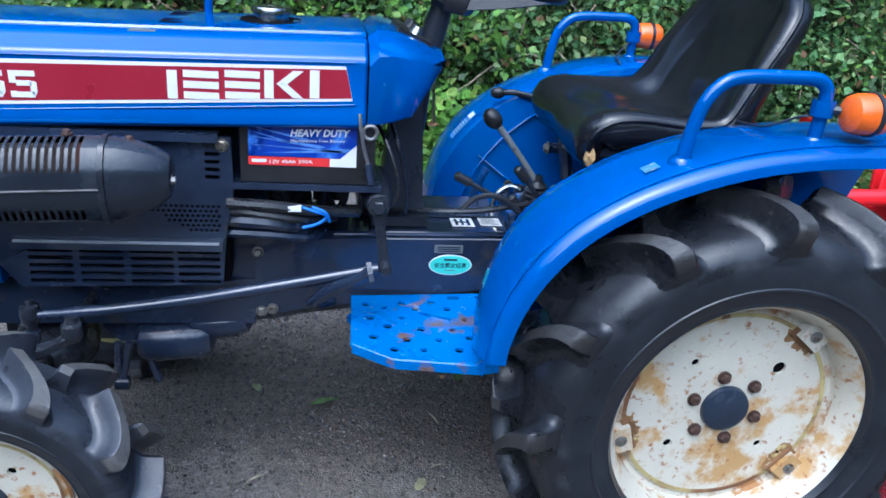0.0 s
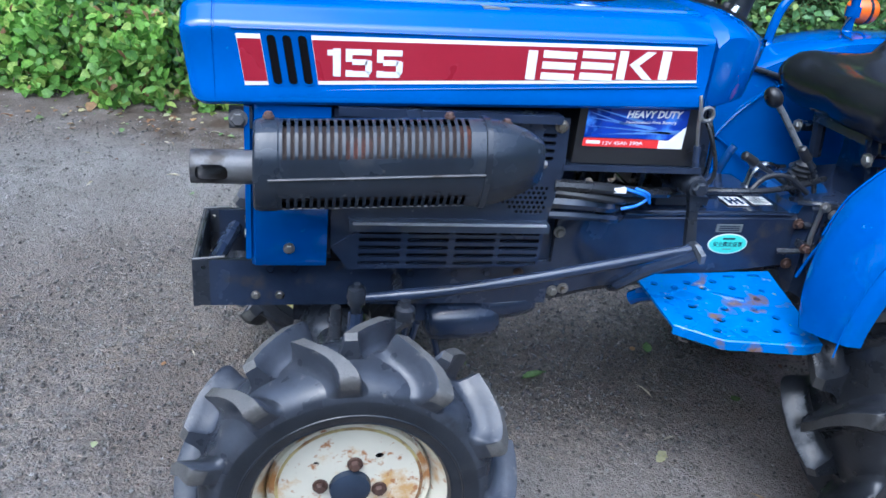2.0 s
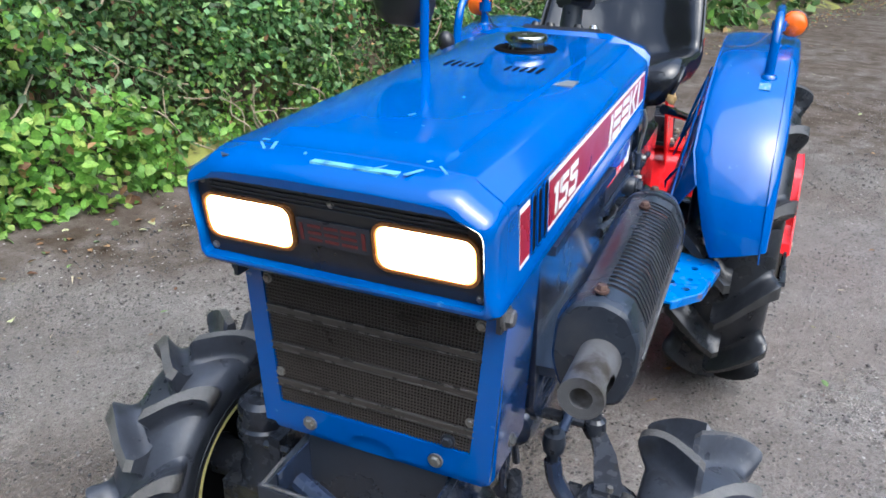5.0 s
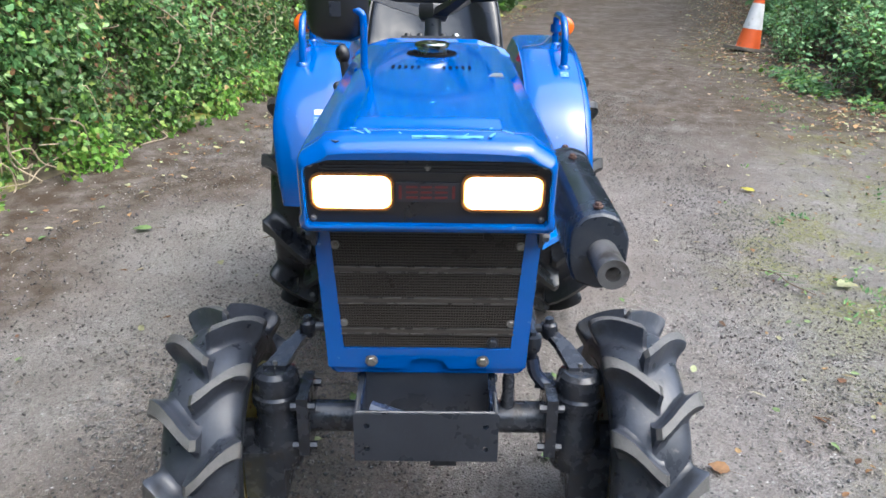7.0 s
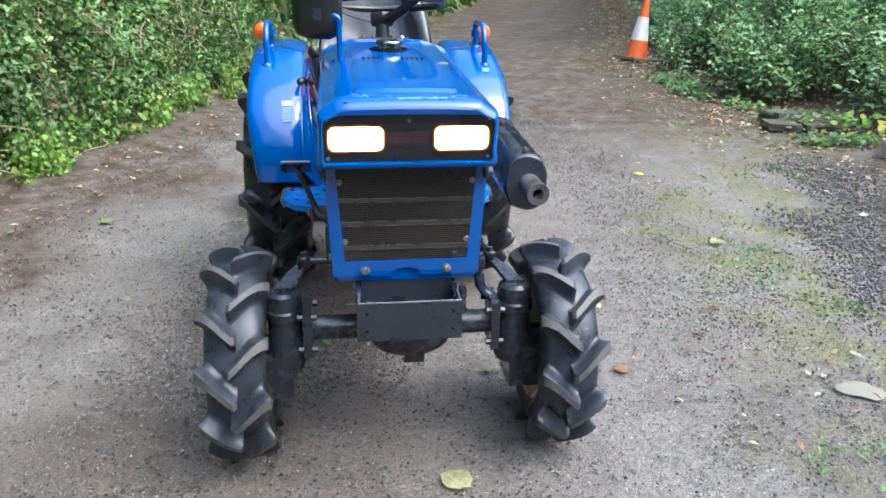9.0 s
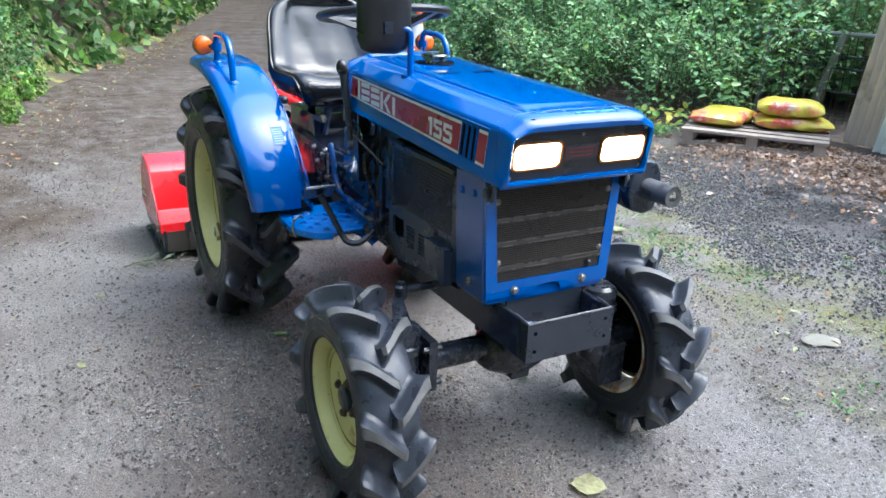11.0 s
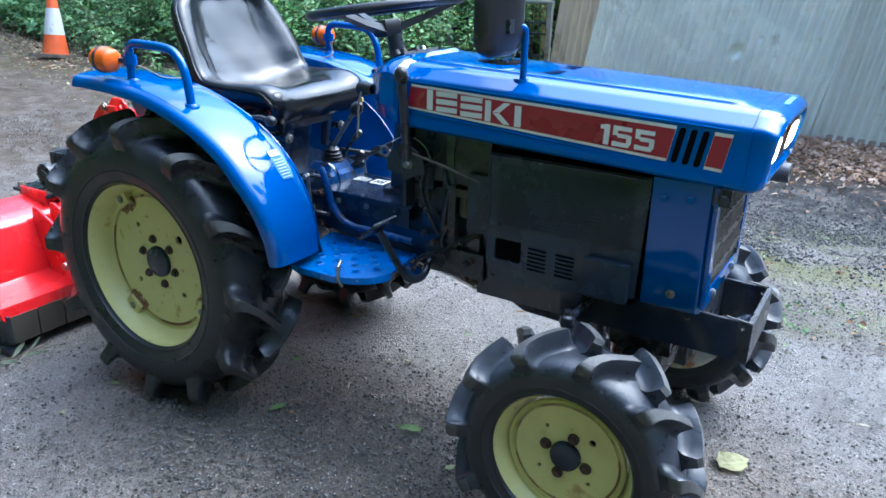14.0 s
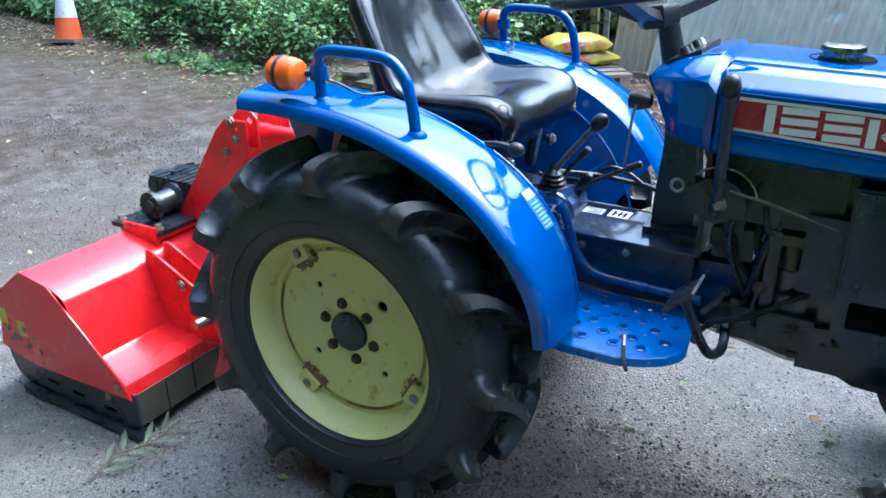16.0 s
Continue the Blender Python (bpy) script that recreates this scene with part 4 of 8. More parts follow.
        y = np.where(e < 0.35, along(HEDGE, x) - 0.25 - np.abs(nprng.normal(0, 0.35, c)), np.where(e < 0.7, along(VERGE, x) + 0.1 + nprng.normal(0, 0.4, c), nprng.uniform(-1.5, 2.0, c)))
        return np.stack([x, y, np.full(c, 0.004)], -1)
    p = straws(300)
    scatter("dry_straws", p, np.stack([nprng.normal(0, 0.1, 300), nprng.normal(0, 0.1, 300), np.ones(300)], -1), nprng.uniform(0.018, 0.060, 300), [STRAW, FALLEN], "pale dry straws and twigs scattered on the lane", "straw", aspect=0.16, pick=[0.75, 0.25])
    # loose stones
    def grit(name, cnt, f, s0, s1, mat, lab, pick=None):
        p = f(cnt)
        p[:, 2] = 0.001
        nr = np.stack([nprng.normal(0, 0.4, len(p)), nprng.normal(0, 0.4, len(p)), np.ones(len(p))], -1)
        scatter(name, p, nr, s0 + (s1 - s0) * nprng.random(len(p)) ** 3, mat, lab, "gravel", (STONE_V, STONE_F) if s1 > 0.02 else (GRIT_V, GRIT_F), 0.8, False, pick)
    grit("lane_grit", 52000, lambda c: np.stack([nprng.uniform(-3.0, 2.6, c), nprng.uniform(-1.5, 2.2, c), np.zeros(c)], -1), 0.0012, 0.0056, [PEBBLE, CLUMP, CHIP, CLOD], "loose grit on the lane", [0.34, 0.30, 0.20, 0.16])
    def drift(c):
        p = np.stack([nprng.uniform(-1.1, 0.55, c), nprng.uniform(-0.1, 0.95, c), np.zeros(c)], -1)
        return p[np.array([1.0 - math.hypot((a + 0.58) / 0.50, (b_ - 0.40) / 0.38) + 0.6 * noise.noise((a * 3.1, b_ * 3.1, 15.0)) > rng_.uniform(-0.35, 0.35) for a, b_, _ in p])]
    grit("wet_chippings", 15000, drift, 0.0018, 0.0078, [WETCHIP, CHIP, CLUMP], "wet dark chippings lying beside the tractor", [0.5, 0.1, 0.4])
    def crumbs(c):
        p = np.stack([nprng.uniform(-3.4, 4.0, c), nprng.uniform(-1.9, 2.2, c), np.zeros(c)], -1)
        dense = lambda a, b_: max(1 - math.hypot((a + 0.75) / 1.1, (b_ - 0.5) / 0.52), 1.0 - math.hypot((a + 1.65) / 0.75, (b_ - 0.35) / 0.85), 0.55 - abs(b_ + 1.25) / 0.6)
        return p[np.array([noise.noise((a * 2.6, b_ * 2.6, 70.0)) * 0.7 + dense(a, b_) * 0.9 + rng_.uniform(-0.5, 0.35) > 0.05 for a, b_, _ in p])]
    grit("earth_crumbs", 140000, crumbs, 0.0014, 0.0085, [CLUMP, CLOD, PEBBLE, CLUMP], "dark crumbs of earth and chippings trodden over the lane")
    grit("hedge_side_gravel", 9000, band(HEDGE, -0.55, 0.40, -3.5, 4.5), 0.0015, 0.0080, [CLUMP, CLOD, CHIP], "loose gravel along the hedge side of the lane")
    def yard_f(c):
        x = nprng.uniform(-2.8, 1.7, c)
        y = -1.92 - 0.28 * np.clip(x, -0.6, 3) - np.abs(nprng.normal(0, 0.5, c)) + nprng.normal(0, 0.10, c)
        p = np.stack([x, y, np.zeros(c)], -1)
        return p[np.array([noise.noise((a * 2.0, b_ * 2.0, 50.0)) + rng_.uniform(-0.2, 0.7) > max(0.0, (a - 0.7 - 0.9 * noise.noise((b_ * 1.3, 3.0, 1.0))) * 0.9) for a, b_, _ in p])]
    grit("yard_chippings", 46000, yard_f, 0.0025, 0.012, [CHIP, CHIP, PEBBLE], "dark stone chippings in the yard")
    grit("verge_stones", 8000, band(VERGE, 0.08, 0.42, -2.8, 6), 0.0014, 0.0062, [PEBBLE, CHIP, CLUMP, CLOD], "scattered stones on the mossy verge")
    lay("verge_scraps", 1100, band(VERGE, 0.0, 0.36, -2.6, 8), [FALLEN, FALLEN_Y, FALLEN_G], [0.5, 0.3, 0.2], 0.008, 0.03, "scraps of fallen leaves on the mossy verge")
    # moss tufts
    x = nprng.uniform(-2.0, 4.0, 900)
    p = np.stack([x, along(VERGE, x) - 0.1 + nprng.normal(0, 0.3, 900), np.full(900, 0.004)], -1)
    p = p[np.array([noise.noise((a * 2.2, b_ * 2.2, 40.0)) > 0.30 for a, b_, _ in p])]
    scatter("verge_grass", np.repeat(p, 6, 0) + nprng.normal(0, 0.02, (len(p) * 6, 3)) * (1, 1, 0.1), nprng.normal(0, 1, (len(p) * 6, 3)) + (0, 0, 0.6), nprng.uniform(0.012, 0.032, len(p) * 6), HERB, "small green weeds in the mossy verge", "weeds", aspect=0.5)


make_litter()


def tin_sheet(name, p0, p1, h, material, label, lean=0.0, dents=(), pitch=0.068, slant=0.0):
    """A sheet of corrugated tin standing between two points."""
    p0, p1 = Vector((*p0, 0)), Vector((*p1, 0))
    d = p1 - p0
    L = d.length
    d.normalize()
    nrm = Vector((-d.y, d.x, 0))
    if nrm.y < 0:
        nrm = -nrm
    nu, nv = int(L / (pitch / 8)), 26 if not dents else 150
    bm = B()
    for back in (0.0, -0.0016):
        rows = []
        for j in range(nv + 1):
            z = h * j / nv
            r = []
            for i in range(nu + 1):
                u = L * i / nu
                a = 0.0165 * math.sin(2 * math.pi * u / pitch) + 0.006 * noise.noise((u * 1.5, z * 1.5, 3.3))
                for du, dz, dr, dd in dents:
                    q = math.hypot(u - du, z - dz) / dr
                    if q < 1:
                        a -= dd * (1 - q * q) ** 2
                    elif q < 1.7:
                        a += dd * 0.25 * (1.7 - q)
                r.append(p0 + d * (u + slant * z) + nrm * (a + back + lean * z) + Vector((0, 0, z + 0.01 + 0.006 * noise.noise((u * 4, 0, 1)))))
            rows.append(r)
        loft(bm, rows, closed=False)
    return tagged(part(name, bm, material, angle=60), label, "fence", kind="structure")


rd = random.Random(3)
SHOT = [(0.06, 0.62, 0.022), (0.0, 0.60, 0.020), (-0.03, 0.53, 0.020), (-0.46, 0.545, 0.060), (-0.40, 0.50, 0.022), (-0.36, 0.61, 0.024), (-0.62, 0.645, 0.026), (-0.60, 0.45, 0.018), (-0.99, 0.66, 0.028), (-0.52, 0.62, 0.018), (0.10, 0.66, 0.016), (-0.44, 0.80, 0.018), (-0.1, 0.9, 0.02)]
DENTS = [(0.81 - x - 0.19 * z, z, r, 0.010 + r * 0.45) for x, z, r in SHOT] + [(rd.uniform(0.2, 1.8), rd.uniform(0.35, 1.2), rd.uniform(0.012, 0.020), rd.uniform(0.010, 0.018)) for _ in range(10)]
tin_sheet("fence_green", (0.81, -4.52), (-1.12, -4.36), 2.3, GALV_GREEN, "dented pale green corrugated tin sheet of the yard fence", 0.02, DENTS, slant=0.19)
tin_sheet("fence_brown", (1.15, -4.66), (0.52, -4.60), 2.3, GALV_BROWN, "stained brown corrugated tin sheet of the yard fence", -0.03, slant=0.09)
tin_sheet("fence_pale", (-1.06, -4.33), (-3.4, -4.05), 2.3, GALV_PALE, "pale weathered corrugated tin sheet of the yard fence", 0.0, slant=0.14)
# rough batten at the foot of the sheets
part("fence_foot", bbox(-2.6, -1.12, -0.03, 0.03, 0.0, 0.05, 0.006, 2, Matrix.Translation((0, -4.25, 0)) @ pose(0, 0, 0, 0, 0, -6.5) @ Matrix.Translation((0, -0.22, 0))), WOOD)
tagged(bpy.data.objects["fence_foot"], "weathered wooden batten along the foot of the tin fence", "batten", kind="structure")


def make_gate():
    g = thing("field_gate", "grey steel hurdle with a leaning post behind the bushes", "gate")
    a, c = Vector((1.42, -5.22, 0)), Vector((2.55, -5.22, 0))
    at = lambda u, z: a.lerp(c, u) + Vector((0, 0, z))
    part("rail", tube(B(), [at(-0.05, 0.775), at(1.02, 0.760)], 0.018, 8), GATE, g)
    for z in (0.58, 0.48, 0.28):
        part("rail", tube(B(), [at(0, z + 0.01), at(1, z)], 0.010, 8), BLACK, g)
    part("post", bbox(-0.022, 0.022, -0.02, 0.02, 0.0, 0.80, 0.004, 1, Matrix.Translation(at(0.93, 0))), GATE, g)
    part("post", bbox(-0.022, 0.022, -0.02, 0.02, 0.0, 0.78, 0.004, 1, Matrix.Translation(at(-0.02, 0))), GATE, g)
    part("brace", bbox(-0.030, 0.030, -0.015, 0.015, 0.0, 0.82, 0.004, 1, Matrix.Translation(at(0.43, 0.0)) @ pose(0, 0, 0, 0, -15, 0)), GATE, g, "pale leaning post")
    for k in range(16):
        part("wire", tube(B(), [at(k / 16, 0.03), at(k / 16 + 0.01, 0.76)], 0.0035, 5, False), BLACK, g)
    b_ = thing("board_fence", "weathered yellow-green board fence beyond the gate", "fence")
    for k in range(16):
        x = 1.75 + k * 0.105
        part("board", bbox(x, x + 0.088, -6.02, -6.0, 0.55, 1.75 + 0.05 * rng_.random(), 0.004, 1), BOARD, b_)
    for z in (0.68, 1.5):
        part("board_rail", bbox(1.72, 3.45, -6.06, -6.022, z, z + 0.06, 0.004, 1), BOARD, b_)
    for x in (1.78, 3.36):
        part("board_post", bbox(x, x + 0.07, -6.13, -6.062, 0.0, 1.7, 0.004, 1), BOARD, b_)


make_gate()


def make_pallet():
    rot = Matrix.Translation((1.39, -3.95, 0)) @ pose(0, 0, 0, 0, 0, 36)
    p = thing("pallet", "weathered wooden pallet on the yard ground", "pallet", at=rot)
    for y in np.linspace(-0.38, 0.38, 6):
        part("deck_board", bbox(-0.5, 0.5, y - 0.05, y + 0.05, 0.105, 0.125, 0.003, 1), WOOD, p)
    for x in (-0.45, 0.0, 0.45):
        part("bearer", bbox(x - 0.04, x + 0.04, -0.42, 0.42, 0.03, 0.105, 0.004, 1), WOOD, p)
    for y in (-0.37, 0.0, 0.37):
        part("bottom_board", bbox(-0.5, 0.5, y - 0.05, y + 0.05, 0.008, 0.03, 0.003, 1), WOOD, p)

    def sack(at, lx, ly, h, seed):
        bm = B()
        rows = []
        for i in range(13):
            u = -1 + 2 * i / 12
            r = []
            for k in range(16):
                a = 2 * math.pi * k / 16
                f = max(0.30, 1 - abs(u) ** 7)
                cy, cz = math.copysign(abs(math.cos(a)) ** 0.6, math.cos(a)), math.copysign(abs(math.sin(a)) ** 0.8, math.sin(a))
                w = 1 + 0.16 * noise.noise((u * 3, a * 1.5, seed)) + 0.09 * noise.noise((u * 9, a * 3.0, seed + 5))
                r.append((u * lx / 2, cy * ly / 2 * (0.85 + 0.15 * f) * w, h / 2 + cz * h / 2 * f * w))
            rows.append(r)
        loft(bm, rows)
        o = part("sack", bm, SACK, None, "", 60)
        o.matrix_world = at
        tagged(o, "full yellow and red plastic sack lying on a pallet", "sack", "sacks on the pallet")
    sack(rot @ pose(0.26, 0.0, 0.125, 0, 0, 80), 0.56, 0.38, 0.11, 1.0)
    sack(rot @ pose(-0.23, -0.05, 0.125, 0, 0, 10), 0.54, 0.38, 0.10, 2.0)
    sack(rot @ pose(-0.20, -0.03, 0.222, 0, 0, 4), 0.46, 0.34, 0.125, 3.0)


make_pallet()


def make_cone():
    c = thing("traffic_cone", "orange and white plastic traffic cone on the lane edge", "cone", at=pose(6.55, -3.56, 0.008, 7, 0, 20))
    bm = bbox(-0.19, 0.19, -0.19, 0.19, 0.0, 0.035, 0.012)
    part("base", bm, CONE_B, c)
    rr = lambda z: 0.135 - 0.105 * (z - 0.03) / 0.72
    for nm, z0, z1, mt in (("lower_cone", 0.03, 0.24, CONE_O), ("sleeve", 0.24, 0.52, CONE_W), ("upper_cone", 0.52, 0.75, CONE_O)):
        bm = B()
        g = 0.003 if nm == "sleeve" else 0.0
        lathe(bm, [(rr(z0) - 0.004, z0), (rr(z0) + g, z0), (rr(z1) + g, z1), (rr(z1) - 0.006, z1)], "Z", 32)
        part(nm, bm, mt, c)


make_cone()


def rock(name, at, s, seed, label, mat=None):
    bm = B()
    bmesh.ops.create_icosphere(bm, subdivisions=3, radius=1)
    for v in bm.verts:
        v.co *= 1 + 0.35 * noise.noise(v.co * 1.3 + Vector((seed, 0, 0)))
        v.co = Vector((v.co.x * s[0], v.co.y * s[1], max(-0.2, v.co.z) * s[2]))
    o = part(name, bm, mat or STONE, None, "", 40)
    o.matrix_world = at
    return tagged(o, label, "stone")


rock("flat_stone", pose(-1.12, -1.36, 0.0, 0, 0, 70), (0.070, 0.048, 0.012), 1.0, "flat pale stone bedded in the mossy verge")


def stone_block(at, size, seed, label):
    """Rough squared stone with chipped arrises."""
    bm = B()
    bmesh.ops.create_cube(bm, size=1)
    bmesh.ops.subdivide_edges(bm, edges=bm.edges[:], cuts=5, use_grid_fill=True)
    for v in bm.verts:
        c = v.co * 2
        edge = sorted((abs(c.x), abs(c.y), abs(c.z)))
        v.co *= 1 - 0.10 * max(0.0, edge[1] - 0.5) * (1 + noise.noise(v.co * 4 + Vector((seed, 2, 0))))
        v.co += Vector((noise.noise(v.co * 3 + Vector((seed, 0, 0))), noise.noise(v.co * 3 + Vector((0, seed, 5))), noise.noise(v.co * 3 + Vector((3, 0, seed))))) * 0.07
        v.co = Vector((v.co.x * size[0], v.co.y * size[1], (v.co.z + 0.45) * size[2]))
    o = part("verge_stone", bm, STONE_DARK, None, "", 40)
    o.matrix_world = at
    return tagged(o, label, "stone")


stone_block(pose(2.42, -3.14, 0, 2, 0, -12), (0.20, 0.26, 0.065), 4.0, "squared dark mossy stone bedded under the bushes")
stone_block(pose(2.40, -3.40, 0, -3, 2, -4), (0.19, 0.22, 0.065), 9.0, "squared dark stone at the foot of the bushes")
stone_block(pose(2.66, -3.28, 0.0, 3, 0, 16), (0.20, 0.30, 0.10), 13.0, "weathered stone half hidden under the brambles")


def fallen(x, y, size, turn, material, label, aspect=0.8, stem=True):
    bm = B()
    n = 9
    rows = []
    for i in range(n + 1):
        u = i / n
        w = aspect * 0.5 * math.sin(math.pi * min(1, u ** 0.75)) * (1 + 0.12 * math.sin(u * 22))
        zz = 0.05 * math.sin(3 * u) + 0.02
        rows.append([(u * size, -w * size, (zz + 0.07) * size), (u * size, 0, zz * size), (u * size, w * size, (zz + 0.05) * size)])
    loft(bm, rows, closed=False)
    bmesh.ops.remove_doubles(bm, verts=bm.verts[:], dist=1e-6)
    o = part("fallen_leaf", bm, material, None, "", 80)
    o.matrix_world = pose(x, y, 0.003, 0, 0, turn)
    if stem:
        part("stem", tube(B(), [(0, 0, 0.003), (-size * 0.4, size * 0.06, 0.006), (-size * 0.75, -size * 0.03, 0.003)], size * 0.012, 5), TWIG, o)
    return tagged(o, label, "leaf", "single leaves on the lane")


fallen(-0.70, 0.19, 0.075, 20, FALLEN_G, "narrow green leaf lying on the lane", 0.35, False)
fallen(-1.44, -0.09, 0.085, -40, FALLEN_Y, "pale crumpled leaf with a long stem on the lane", 0.95)
fallen(0.13, -1.54, 0.085, 120, FALLEN_Y, "pale leaf lying on the mossy verge", 0.7)
fallen(-0.95, -0.71, 0.05, 60, FALLEN, "small orange-brown leaf lying on the lane", 0.9)


fallen(-0.32, 0.29, 0.055, 70, FALLEN_G, "fresh green leaf lying under the tractor", 0.45)
fallen(-1.14, 2.03, 0.075, 15, YELLOWING, "bright yellow leaf lying by the hedge", 0.85)
fallen(0.62, 1.19, 0.075, 100, FALLEN_G, "green leaf lying on the hedge side of the lane", 0.7)
fallen(1.22, -1.60, 0.075, 40, YELLOWING, "yellow leaf lying on the mossy verge", 0.7)
fallen(-0.19, 0.08, 0.030, 10, FALLEN_G, "small pale green leaf under the tractor", 0.8, False)


def sprig(x, y, turn, n, ls, label, mat):
    s = thing("leafy_sprig", label, "twig", at=pose(x, y, 0.004, 0, 0, turn))
    st = curve([(0, 0, 0.0), (0.08, 0.02, 0.012), (0.16, 0.0, 0.012), (0.26, 0.03, 0.004)], 5)
    part("stalk", tube(B(), st, 0.0022, 5), TWIG, s)
    for k in range(n):
        p = st[2 + int((len(st) - 3) * k / n)]
        bm = B()
        rows = [[(u * ls, -0.09 * ls * math.sin(math.pi * u), 0.02 * ls + 0.12 * ls * u), (u * ls, 0, 0.10 * ls * u), (u * ls, 0.09 * ls * math.sin(math.pi * u), 0.02 * ls + 0.12 * ls * u)] for u in (0.02, 0.25, 0.5, 0.75, 0.98)]
        loft(bm, rows, closed=False)
        o = part("leaf", bm, mat, s, "", 80)
        o.matrix_local = Matrix.Translation(p) @ pose(0, 0, 0, rng_.uniform(-25, 25), 0, (50 if k % 2 else -50) + rng_.uniform(-20, 20))


sprig(0.25, -1.24, 200, 9, 0.065, "green leafy sprig lying on the verge", FALLEN_G)
sprig(0.53, 0.70, 262, 9, 0.085, "wilted willow twig with narrow leaves on the lane", WILT)
fallen(0.145, 0.467, 0.035, 20, FALLEN_G, "small green leaf with a stalk on the lane", 0.5)
sprig(1.6, -0.25, 150, 6, 0.05, "dry leafy twig lying on the lane", FALLEN)

surface_cache = {"bolt": surface("dark_wheel_bolt", (0.075, 0.042, 0.032), 0.6, metal=0.2, var=0.4, scale=40.0)}
# ---- the tractor: front towards -x, its own left side towards -y ----
tractor = thing("tractor", "small blue compact tractor with red side stripes, headlights lit", "tractor")


def hood_section(x, w, zb, zc, zt, arch=1.0, ridge=0.003, rake=0.0, step=0.0):
    """One ring of the bonnet; rake leans its lower part backwards."""
    pts = [(-w + 0.004, zb), (-w - ridge, zb + 0.006), (-w - ridge, zb + 0.022), (-w, zb + 0.028), (-w, zc - 0.019), (-w, zc - 0.010), (-w + 0.0012, zc - 0.003), (-w + 0.0045, zc + 0.002), (-w + 0.0075, zc + 0.002 + 0.118 * (zt - zc - 0.002 - 0.002 * arch)), (-w + 0.027, zc + 0.002 + 0.882 * (zt - zc - 0.002 - 0.002 * arch)), (-w + 0.030, zt - 0.002 * arch), (-w + 0.038, zt + 0.004 * arch), (-0.110, zt + 0.0062 * arch), (-0.1065, zt + 0.0062 * arch + 0.0006 * step), (-0.1035, zt + 0.0064 * arch + 0.0042 * step), (-0.100, zt + 0.0066 * arch + 0.0046 * step), (-0.05, zt + 0.008 * arch + 0.0046 * step)]
    pts += [(-y, z) for y, z in pts[::-1]]
    return [(x + rake * (0.905 - z), y, z) for y, z in pts]


def hood_ring(x, dw=0.0, db=0.0, dc=0.0, dt=0.0, rake=0.0, ridge=0.003, step=0.0):
    t = (x + 1.41) / 0.795
    return hood_section(x, 0.180 - dw, 0.768 + 0.027 * t + db, 0.884 + 0.022 * t + dc, 0.905 + 0.022 * t + dt, 1.0, ridge, rake, step)


RAKE = 0.15
bm = B()
rings = [hood_ring(-0.616, 0.004, 0.001, -0.003, -0.003, step=1.0)] + [hood_ring(x, step=k) for x, k in ((-0.620, 1), (-0.64, 1), (-0.8, 1), (-1.0, 1), (-1.2, 1), (-1.318, 1), (-1.338, 0.75), (-1.350, 0.0), (-1.3752, 0))]
# joint of the front casting, then its rounded nose and the lip round the lamp panel
rings += [hood_ring(-1.3762, 0.0014, 0, -0.0014, -0.0014, 0.0), hood_ring(-1.3784, 0.0014, 0, -0.0014, -0.0014, 0.02), hood_ring(-1.3794, 0, 0, 0, 0, 0.03)]
rings += [hood_ring(-1.395, 0.0, 0.0, 0.0, -0.001, RAKE * 0.5), hood_ring(-1.410, 0.0008, 0.001, -0.003, -0.004, RAKE * 0.85), hood_ring(-1.419, 0.003, 0.003, -0.006, -0.009, RAKE), hood_ring(-1.4245, 0.0062, 0.007, -0.010, -0.0145, RAKE, 0.002), hood_ring(-1.4268, 0.0090, 0.0125, -0.0125, -0.0185, RAKE, 0.001)]
rings += [hood_section(-1.4255, 0.1695, 0.7835, 0.8700, 0.8815, 0.2, 0.0, RAKE), hood_section(-1.4010, 0.1680, 0.7850, 0.8690, 0.8805, 0.2, 0.0, RAKE)]
loft(bm, rings)
hood = part("hood", bm, BLUE, tractor, "bright blue sheet-steel bonnet with a scuffed front edge", 33)


def leaned(ob):
    """Leans a front part by the rake of the bonnet's nose."""
    for v in ob.data.vertices:
        v.co.x += RAKE * (0.905 - v.co.z)
    return ob


panel = leaned(part("headlight_panel", bbox(-1.4130, -1.402, -0.1690, 0.1690, 0.7838, 0.8812, 0.002), PLASTIC, tractor, "black plastic headlight panel with fine grooves"))
for s in (-1, 1):
    cy = s * 0.105
    bm = plate(slot(cy, 0.8325, 0.117, 0.057, 0.016, 6), [slot(cy, 0.8325, 0.110, 0.050, 0.013, 6)], 0.006, lambda u, v, h: (-1.4128 - h, u, v))
    leaned(part("lamp_rim", bm, LAMPRIM, panel))
    bm = B()
    loft(bm, [[(-1.4130 - d, cy + (u - cy) * f, 0.8325 + (v - 0.8325) * f) for u, v in slot(cy, 0.8325, 0.110, 0.050, 0.013, 6)] for d, f in ((0.001, 0.965), (0.005, 0.95), (0.0075, 0.82), (0.009, 0.5))])
    leaned(part("headlight", bm, LAMP, panel, "lit rectangular headlight glowing warm white"))
    bm = B()
    loft(bm, [[(-1.4130 - d, cy + (u - cy) * f, 0.8325 + (v - 0.8325) * f) for u, v in slot(cy, 0.8325, 0.110, 0.050, 0.013, 6)] for d, f in ((0.0, 1.0), (0.0036, 0.992), (0.0040, 0.955))])
    leaned(part("headlight_edge", bm, LAMPEDGE, panel, "amber glowing edge of the headlight"))
for z in np.linspace(0.862, 0.877, 4):
    leaned(part("groove", bbox(-1.4148, -1.4125, -0.150, 0.150, z - 0.0010, z + 0.0010, 0.0003, 1), BLACK, panel))
